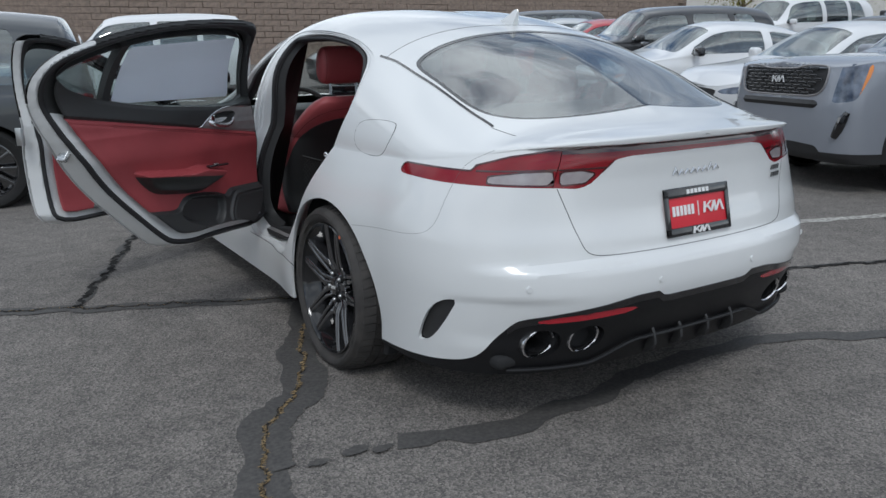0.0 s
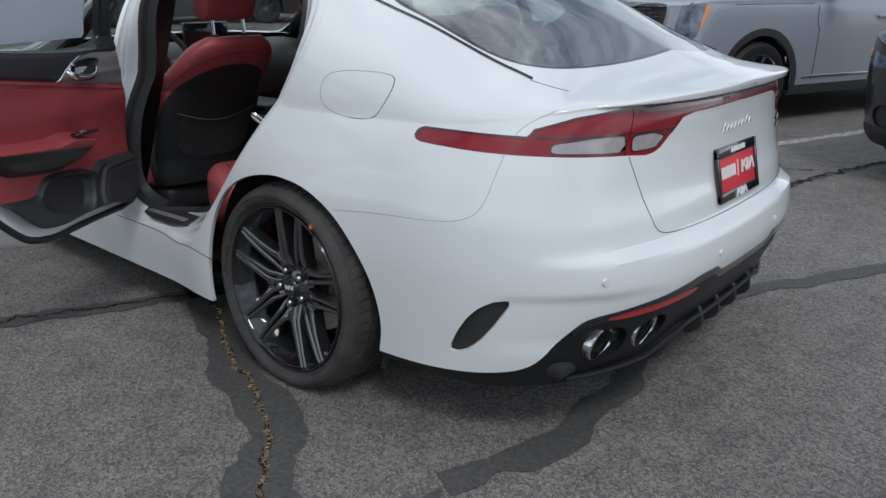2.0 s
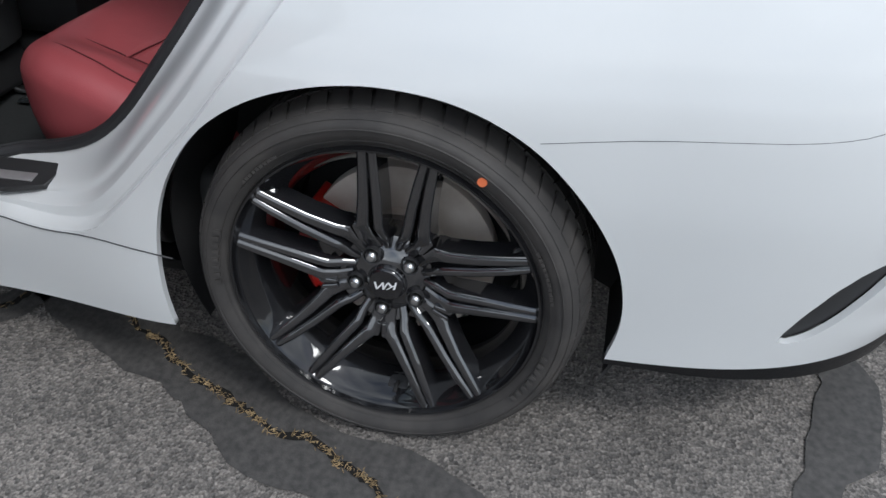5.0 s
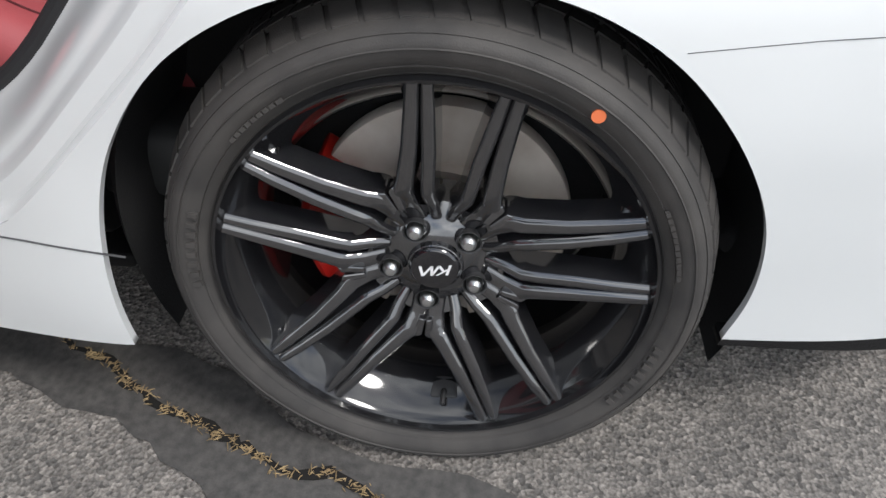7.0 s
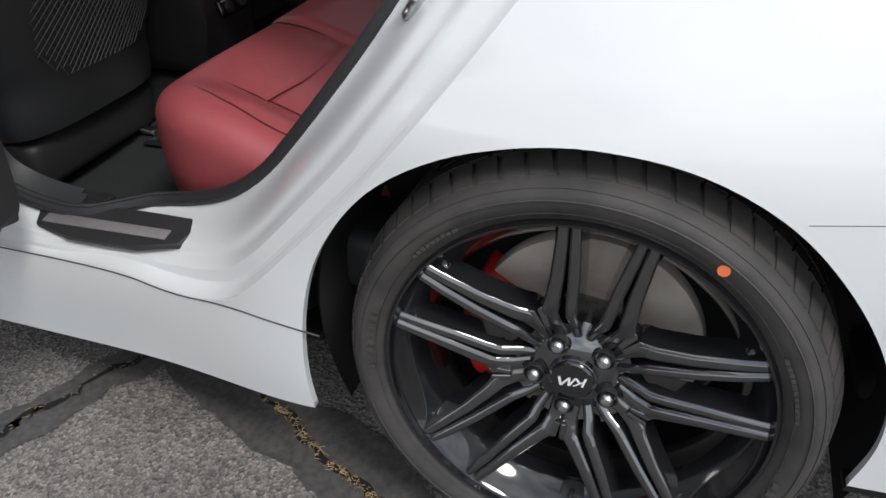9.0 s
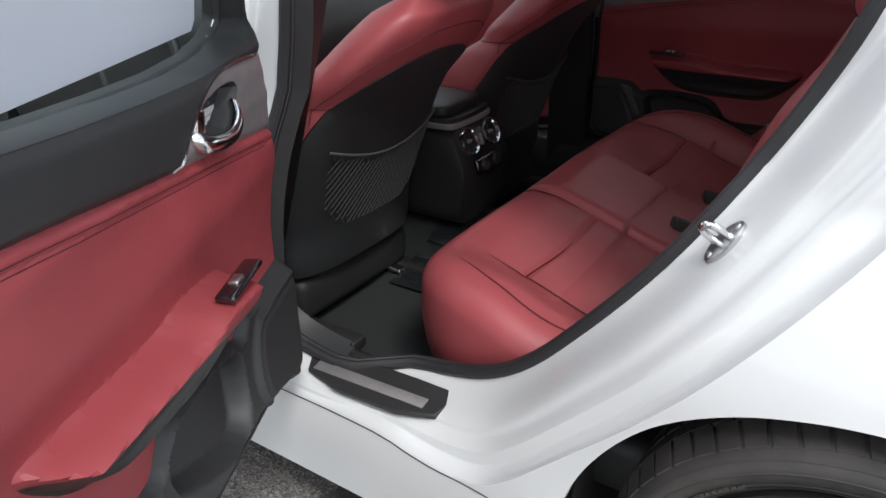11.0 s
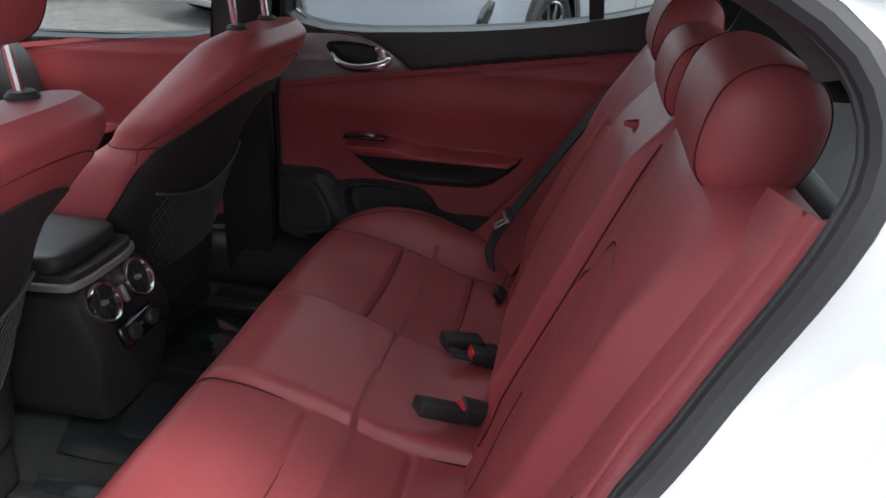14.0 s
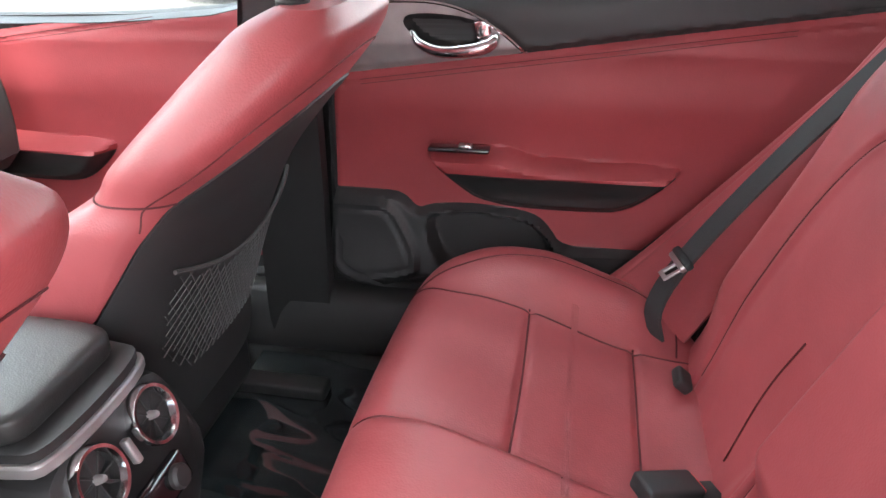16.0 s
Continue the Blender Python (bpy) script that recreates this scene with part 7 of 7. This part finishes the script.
    f_lamp, f_gr, f_low = (sdf(q, qf, Z) + at_nose for q in (lamp, gr, lowg))
    tl = soft([(0.45, 0.50 * H), (0.45, 0.57 * H), (1.05, 0.58 * H), (1.05, 0.53 * H)], 1)
    f_tl = sdf(tl, sk.Q, Z) + np.where((TOP <= 0) & (Y < L * 0.4), 0.0, 9.0)
    f_clad = Z - (0.36 if clad else 0.0) + np.where(TOP > 0, 9.0, 0)
    put("body", cut(sk.V, [-f_a, -f_sideg, -f_scr, -f_bk, -f_lamp, -f_gr, -f_low, -f_tl, -f_clad], True), body_mat, car2, thick=0.01, inner=M_CABIN, out=mid_p)
    if clad:
        put("cladding", cut(sk.V * (1.006, 1, 1), [-f_a, f_clad, -f_low], True), M_BLACK, car2, thick=0.01, out=mid_p)
        for fn in (mirror, lambda v: v):
            for yc in (yf, yr):
                put("arch_trim", fn(cut(sk.V * (1.008, 1, 1), [-f_a, arch(yc) - 0.065])), M_BLACK, car2, "black wheel arch trim", thick=0.012, out=mid_p)
    for fn in (mirror, lambda v: v):
        put("side_window", fn(cut(sk.V * (0.994, 1, 1), [f_sideg])), M_CARGLASS, car2, thick=0.004, out=mid_p)
        hl = put("headlamp", fn(cut(sk.V, [f_lamp])), M_LAMP, car2, "clear headlamp", thick=0.02, out=mid_p)
        amb = (sdf(np.array([(0.965, 0.465 * H), (1.022, 0.605 * H), (1.055, 0.605 * H), (1.055, 0.57 * H), (0.985, 0.465 * H)]), qf, Z) if lamps == "block" else sdf(np.array([(0.85, 0.455 * H), (0.88, 0.50 * H), (1.12, 0.525 * H), (1.1, 0.51 * H)]), qf, Z)) + at_nose
        put("marker_lens", fn(cut(sk.V * (1.003, 1, 1) + np.array([0, 0.004, 0]), [f_lamp, amb])), M_AMBER, hl, thick=0.006, out=mid_p)
        put("tail_lamp", fn(cut(sk.V, [f_tl])), M_LENSRED, car2, thick=0.02, out=mid_p)
    put("windscreen", cut(sk.V - np.array([0, 0, 0.006]), [f_scr], True), M_CARGLASS, car2, thick=0.004, out=mid_p)
    put("rear_window", cut(sk.V + np.array([0, 0.006, 0]), [f_bk], True), M_CARGLASS, car2, thick=0.004, out=mid_p)
    grille = put("grille", cut(sk.V - np.array([0, 0.02, 0]), [f_gr], True), M_BLACK, car2, "black grille", thick=0.01, out=mid_p)
    put("lower_grille", cut(sk.V - np.array([0, 0.02, 0]), [f_low], True), M_BLACK, car2, thick=0.01, out=mid_p)
    for s in (-1, 1):
        simple_wheel(car2, (s * (W - 0.02), yf, R), R, s)
        simple_wheel(car2, (s * (W - 0.02), yr, R), R, s)
        for yc in (yf, yr):
            a = np.linspace(radians(-15), radians(195), 18)
            put("wheel_housing", loft([np.stack([np.full(18, s * x), yc + r * np.cos(a), R + r * np.sin(a)], -1) for x, r in ((W - 0.07, R + 0.07), (W - 0.36, R + 0.07), (W - 0.38, 0.0))], False, False), M_LINER, car2)
        ym, zm = (p["glass"][1] - 0.055) * L, float(sh((p["glass"][1] - 0.06) * L)) + 0.10
        mir = put("door_mirror", pillow((s * (W + 0.10), ym, zm), 0.105, 0.065, 0.075, 0.6, 0.6, nu=20, nv=12), M_BLACKGLOSS if detail > 1 else body_mat, car2, sharp=0)
        put("mirror_arm", rbox(s * (W - 0.02), ym, zm - 0.055, 0.14, 0.04, 0.03, 0.01), M_BLACK, mir)
    for x in (-0.36, 0.36):
        put("seat", join(pillow((x, 0.49 * L, 0.62 * H), 0.24, 0.08, 0.30, 0.5, 0.5, nu=16, nv=10), pillow((x, 0.485 * L, 0.835 * H), 0.13, 0.05, 0.085, 0.5, 0.5, nu=16, nv=10)), M_CABIN, car2)
    put("cabin_floor", rbox(0, 0.45 * L, 0.34 * H, 1.5 * W, 0.62 * L, 0.05, 0.01), M_CABIN, car2)
    put("dashboard", rbox(0, (p["glass"][1] - 0.05) * L, 0.56 * H, 1.55 * W, 0.42, 0.16, 0.05), M_CABIN, car2)
    put("underbody", rbox(0, 0.5 * L, 0.30, 1.2 * W, 0.9 * L, 0.12, 0.02), M_LINER, car2)
    return car2, sk, qf, Z, grille


HEAD = 68.0


def place(front, L, head=HEAD):
    a = radians(head)
    h = Vector((-math.sin(a), math.cos(a)))
    r = Vector(front) - h * L
    mid_ = Vector(front) - h * L / 2
    side_ = Vector((math.cos(a), math.sin(a)))
    z = float(rise(mid_.x, mid_.y))
    pitch = math.atan2(float(rise(front[0], front[1])) - float(rise(r.x, r.y)), L)
    up_ = math.atan2(float(rise(*(mid_ + side_ * 0.9))) - float(rise(*(mid_ - side_ * 0.9))), 1.8)
    return Matrix.Translation((mid_.x, mid_.y, z)) @ pose(0, 0, 0, 0, 0, head) @ Matrix.Rotation(-up_, 4, "Y") @ Matrix.Rotation(pitch, 4, "X") @ Matrix.Translation((0, -L / 2, 0))


SLOT = Vector((0.375, 0.927)) * 2.85
F0 = Vector((4.46, 1.84))
BACK = Vector((0.927, -0.375))
suv, ssk, sqf, sZ, sgr = parked_car(place(F0, 5.0), "box", M_GREYSUV, "blue-grey suv with black grille and black wheels", L=5.0, W=0.985, H=1.84, clad=True, lamps="block", R=0.39, overhang=0.92, lift=0.05)


def nose_at(sk, q, z, s, lift=0.0):
    """A place on a car's nose, by the length from its middle and height."""
    d = sk.Q.max() - sk.Q[:, 0]
    j = np.interp(-q, -d, np.arange(len(d)))
    a = min(int(j), len(d) - 2)
    u = j - a
    pts = []
    for r in (sk.V[a], sk.V[a + 1]):
        pts.append([np.interp(z, r[:sk.walls, 2], r[:sk.walls, 0]), np.interp(z, r[:sk.walls, 2], r[:sk.walls, 1])])
    x, y = (1 - u) * np.array(pts[0]) + u * np.array(pts[1])
    return np.array([s * (x + lift * 0.4), y + lift, z])


# honeycomb of the suv's grille: rows of long links
for r in range(8):
    z = 0.862 + r * 0.031
    for k in range(11):
        q0 = k * 0.135 + (0.0675 if r % 2 else 0.0) - 0.74
        q1 = q0 + 0.115
        if abs(q0) > 0.64 - 0.02 * abs(4 - r) or abs(q1) > 0.64 - 0.02 * abs(4 - r):
            continue
        pts = [nose_at(ssk, abs(q), zz, 1 if q > 0 else -1, 0.006) for q, zz in ((q0 + 0.012, z - 0.010), (q1 - 0.012, z - 0.010), (q1, z), (q1 - 0.012, z + 0.010), (q0 + 0.012, z + 0.010), (q0, z), (q0 + 0.012, z - 0.010))]
        put("grille_link", tube(pts, 0.0045, 5), M_BLACKGLOSS, sgr)
for s in (-1, 1):
    put("grille_frame", tube([nose_at(ssk, q, z, s, 0.004) for q, z in soft([(0.0, 1.080), (0.25, 1.082), (0.34, 1.108), (0.60, 1.112), (0.67, 1.085), (0.65, 0.92), (0.56, 0.842), (0.2, 0.842), (0.0, 0.838)], 2, False)], 0.009, 6), M_SATIN, suv, "satin metal grille frame")
    put("bumper_slot", tube([nose_at(ssk, q, 0.775, s, -0.012) for q in np.linspace(0.0, 0.60, 14)], [0.040] * 13 + [0.016], 6), M_BLACK, suv)
    put("slot_bar", tube([nose_at(ssk, q, 0.775, s, 0.012) for q in np.linspace(0.0, 0.58, 14)], 0.005, 5), M_BLACKGLOSS, suv)
    slot = [nose_at(ssk, q, z, s, 0.0) for q, z in ((0.80, 0.50), (0.84, 0.58), (0.87, 0.66), (0.90, 0.72))]
    put("fog_slot", tube(slot, [0.030, 0.042, 0.042, 0.024], 8), M_BLACKGLOSS, suv, "upright black fog lamp slot")
    put("hood_letters", join(*[tube([nose_at(ssk, 0.05 + k * 0.082, 1.118, s, -0.004), nose_at(ssk, 0.085 + k * 0.082, 1.118, s, -0.004)], 0.008, 5) for k in range(5)]), M_STEEL, suv)
    put("roof_rail", tube([(s * 0.72, y, 1.70 + 0.05 * math.sin((y - 0.5) / 2.4 * math.pi)) for y in np.linspace(0.5, 2.9, 16)], 0.018, 6), M_BLACK, suv)
    put("hood_gap", tube([(s * (float(ssk.side(y, 1.085)) - 0.004), y, 1.10) for y in np.linspace(3.45, 4.45, 16)], 0.004, 5), M_SEAM, suv)
    put("door_gap", tube([(s * (float(ssk.side(3.35, z)) + 0.002), 3.35 + 0.03 * (z > 0.9), z) for z in np.linspace(0.40, 1.08, 14)], 0.004, 5), M_SEAM, suv)
    put("door_gap", tube([(s * (float(ssk.side(2.25, z)) + 0.002), 2.25, z) for z in np.linspace(0.40, 1.08, 14)], 0.004, 5), M_SEAM, suv)
    put("sill_strip", rbox(s * (float(ssk.side(2.5, 0.42)) + 0.004), 2.45, 0.43, 0.012, 2.1, 0.022, 0.004), M_CHROME, suv)
    for y in (2.42, 1.35):
        put("door_handle", rbox(s * (float(ssk.side(y, 0.97)) + 0.018), y, 0.97, 0.03, 0.20, 0.03, 0.010), M_GREYSUV, suv)
em = slashes(0, 0, 0.20, 0.062, 0.0, pose(0, 4.998, 0.985), suv, M_WHITEINK)
for v in em.data.vertices:
    v.co.x = -v.co.x

parked_car(place(F0 + SLOT * 1.0 + BACK * 0.5, 4.7), "sedan", M_OFFWHITE, "white sedan parked beside the grey suv", L=4.6, H=1.50)
parked_car(place(F0 + SLOT * 2.0 + BACK * 0.1, 4.75), "sedan", M_OFFWHITE, "white sedan with a black door mirror", L=4.75, H=1.47, detail=2)
parked_car(place(F0 + SLOT * 3.0 + BACK * 0.2, 4.7), "box", M_BLACKPAINT, "black suv parked in the row", L=4.7, H=1.72, W=0.95, R=0.37)
parked_car(place(F0 + SLOT * 4.0 + BACK * 0.3, 4.6), "sedan", M_REDPAINT, "red sedan parked in the row", L=4.6, H=1.46)
parked_car(place(F0 + SLOT * 5.0 + BACK * 0.2, 4.6), "sedan", M_SILVER, "silver sedan parked in the row", L=4.6, H=1.46)
parked_car(place(F0 + SLOT * 6.0, 4.7), "suv", M_DARKGREY, "dark grey suv at the end of the row", L=4.7, H=1.66, W=0.94, R=0.36)
parked_car(place(F0 - SLOT * 1.2 - BACK * 0.12, 4.6), "suv", M_BLACKPAINT, "black crossover parked next to the grey suv", L=4.6, H=1.68, W=0.94, clad=True, R=0.36)
parked_car(place((17.5, 8.5), 5.6, 85), "suv", M_BLACKPAINT, "black high-roofed van behind the row", L=5.6, H=2.35, W=1.0, R=0.38)
parked_car(place((16.5, 12.5), 5.2, 80), "suv", M_OFFWHITE, "white van behind the row", L=5.2, H=2.0, W=0.98, R=0.36)
parked_car(place((-5.6, 6.6), 4.7, 80), "suv", M_DARKGREY, "dark suv with roof rails seen past the doors", L=4.7, H=1.74, W=0.95, R=0.37)
parked_car(place((-6.0, 9.8), 4.6, 84), "sedan", M_OFFWHITE, "white sedan far past the doors", L=4.6, H=1.46)
parked_car(place((-1.2, 15.5), 4.7, 80), "suv", M_OFFWHITE, "white suv far behind the car", L=4.7, H=1.68, W=0.94, R=0.36)
parked_car(place((4.2, 13.0), 4.6, 80), "sedan", M_DARKGREY, "dark grey sedan far behind the car", L=4.6, H=1.46)

# ---- retaining wall and what stands beyond ----
M_BLOCK = mat("split_block", (0.30, 0.235, 0.19), 0.95, color2=(0.19, 0.15, 0.125), vscale=9, bump=1.0, bscale=30, bdist=0.02, detail=8)
M_BLOCKJOINT = mat("block_joint", (0.20, 0.16, 0.135), 0.95)
M_STUCCO = mat("pale_stucco", (0.62, 0.60, 0.56), 0.9, var=0.1, vscale=2)
M_LEAF = mat("yellow_green_leaf", (0.24, 0.21, 0.04), 0.7, color2=(0.11, 0.13, 0.03), vscale=3)
M_BARK = mat("bark", (0.10, 0.07, 0.05), 0.95, bump=1.0, bscale=30, bdist=0.02)
WA, WB = Vector((-18.0, 27.5)), Vector((28.2, 23.9))
wall_dir = (WB - WA).normalized()
wall_len = (WB - WA).length
wall_m = Matrix.Translation((WA.x, WA.y, 0)) @ Matrix.Rotation(math.atan2(wall_dir.y, wall_dir.x), 4, "Z")
wall_ob = put("wall_back", xform(rbox(wall_len / 2, 0.35, 2.6, wall_len, 0.5, 5.2, 0.0), wall_m), M_BLOCKJOINT, smooth=False)
tagged(wall_ob, "brown split-face block retaining wall behind the lot", "wall", kind="structure")
rb = np.random.RandomState(12)
protos = [rbox(0, 0, 0, 0.60, 0.12, 0.20, 0.012, 1) for _ in range(5)]
proto_me = []
for k, (V, F) in enumerate(protos):
    V = V.copy()
    f = V[:, 1] < 0
    V[f, 1] += rb.randn(f.sum()) * 0.012
    me = bpy.data.meshes.new("block")
    me.from_pydata([tuple(v) for v in V], [], F)
    me.materials.append(M_BLOCK)
    proto_me.append(me)
rest = []
count = 0
for r in range(25):
    z = 0.105 + r * 0.208
    for k in range(int(wall_len / 0.61)):
        x = 0.305 + k * 0.61 + (0.305 if r % 2 else 0)
        if x > wall_len - 0.3:
            continue
        near = 8 < r < 17 and 20 < x < 46 and count < 280
        if near:
            ob = new("block", proto_me[rb.randint(5)])
            ob.parent = wall_ob
            ob.matrix_local = wall_m @ Matrix.Translation((x, 0.06 + rb.randn() * 0.006, z))
            count += 1
        else:
            rest.append((x, z))
bx = []
base = [(-0.3, -0.06, -0.1), (0.3, -0.06, -0.1), (0.3, -0.06, 0.1), (-0.3, -0.06, 0.1), (-0.3, 0.06, -0.1), (0.3, 0.06, -0.1), (0.3, 0.06, 0.1), (-0.3, 0.06, 0.1)]
for x, z in rest:
    d = rb.randn() * 0.008
    bx.append((np.array(base) + (x, 0.06 + d, z), [[3, 2, 1, 0], [0, 1, 5, 4], [2, 3, 7, 6], [1, 2, 6, 5], [3, 0, 4, 7]]))
ob = put("wall_blocks", xform(join(*bx), wall_m), M_BLOCK, wall_ob, smooth=False)
ob["kind"] = "stuff"


# beyond the wall's end: a pole, a tree, a pale building, and a far ridge of roofs
def tree(x, y, h, seed, label):
    r = np.random.RandomState(seed)
    t = thing("tree", pose(x, y, 0), label, "tree")
    put("trunk", tube([(0, 0, 0), (0.05, 0.02, h * 0.25), (0.02, 0.06, h * 0.5), (0.1, 0.0, h * 0.75)], [0.16, 0.13, 0.09, 0.04], 10), M_BARK, t)
    quads = []
    for k in range(9):
        a, l0 = r.rand() * 6.3, h * (0.22 + 0.2 * r.rand())
        z0 = h * (0.35 + 0.4 * r.rand())
        tip = np.array([math.cos(a) * l0, math.sin(a) * l0, z0 + l0 * 0.7])
        put("limb", tube([(0.03, 0.03, z0), tip * (0.5, 0.5, 0) + (0, 0, z0 + l0 * 0.4), tip], [0.05, 0.035, 0.015], 6), M_BARK, t)
        for _ in range(260):
            c = tip * (0.45 + 0.6 * r.rand()) * (1, 1, 0) + (0, 0, z0 + l0 * 0.7 * r.rand() + 0.2) + r.randn(3) * h * 0.07
            u, v = r.randn(3), r.randn(3)
            u, v = u / np.linalg.norm(u) * 0.055, v / np.linalg.norm(v) * 0.035
            quads.append((np.array([c - u, c - v, c + u, c + v]), [[0, 1, 2, 3]]))
    put("crown", join(*quads), M_LEAF, t, smooth=False)["kind"] = "stuff"


tree(30.5, 22.5, 6.5, 3, "tree with yellow-green leaves beyond the wall")
tree(34.5, 21.0, 7.0, 5, "tree with yellow-green leaves beyond the wall")
pole = thing("light_pole", pose(27.0, 18.6, 0), "dark metal light pole behind the cars", "light pole")
put("shaft", tube([(0, 0, 0.5), (0, 0, 7.5)], [0.10, 0.07], 12), M_BLACK, pole)
put("footing", lathe([(0, 0.7), (0.28, 0.7), (0.3, 0.66), (0.3, 0)], 20, "z"), M_STUCCO, pole)
hall = thing("building", pose(52, 26, 0, 0, 0, -62), "pale stucco low building with dark windows", "building")
hw = put("wall", rbox(0, 4, 3.0, 40, 8, 6.0, 0.0), M_STUCCO, hall, smooth=False)
put("roof_edge", rbox(0, 4, 6.1, 40.6, 8.6, 0.3, 0.02), M_SATIN, hall)
for k in range(9):
    w = put("window", rbox(-17 + k * 4.2, 0.0, 3.3, 2.2, 0.12, 1.9, 0.02), M_BLACKGLOSS, hall)
    put("window_sill", rbox(-17 + k * 4.2, -0.08, 2.3, 2.4, 0.14, 0.1, 0.01), M_STUCCO, w)
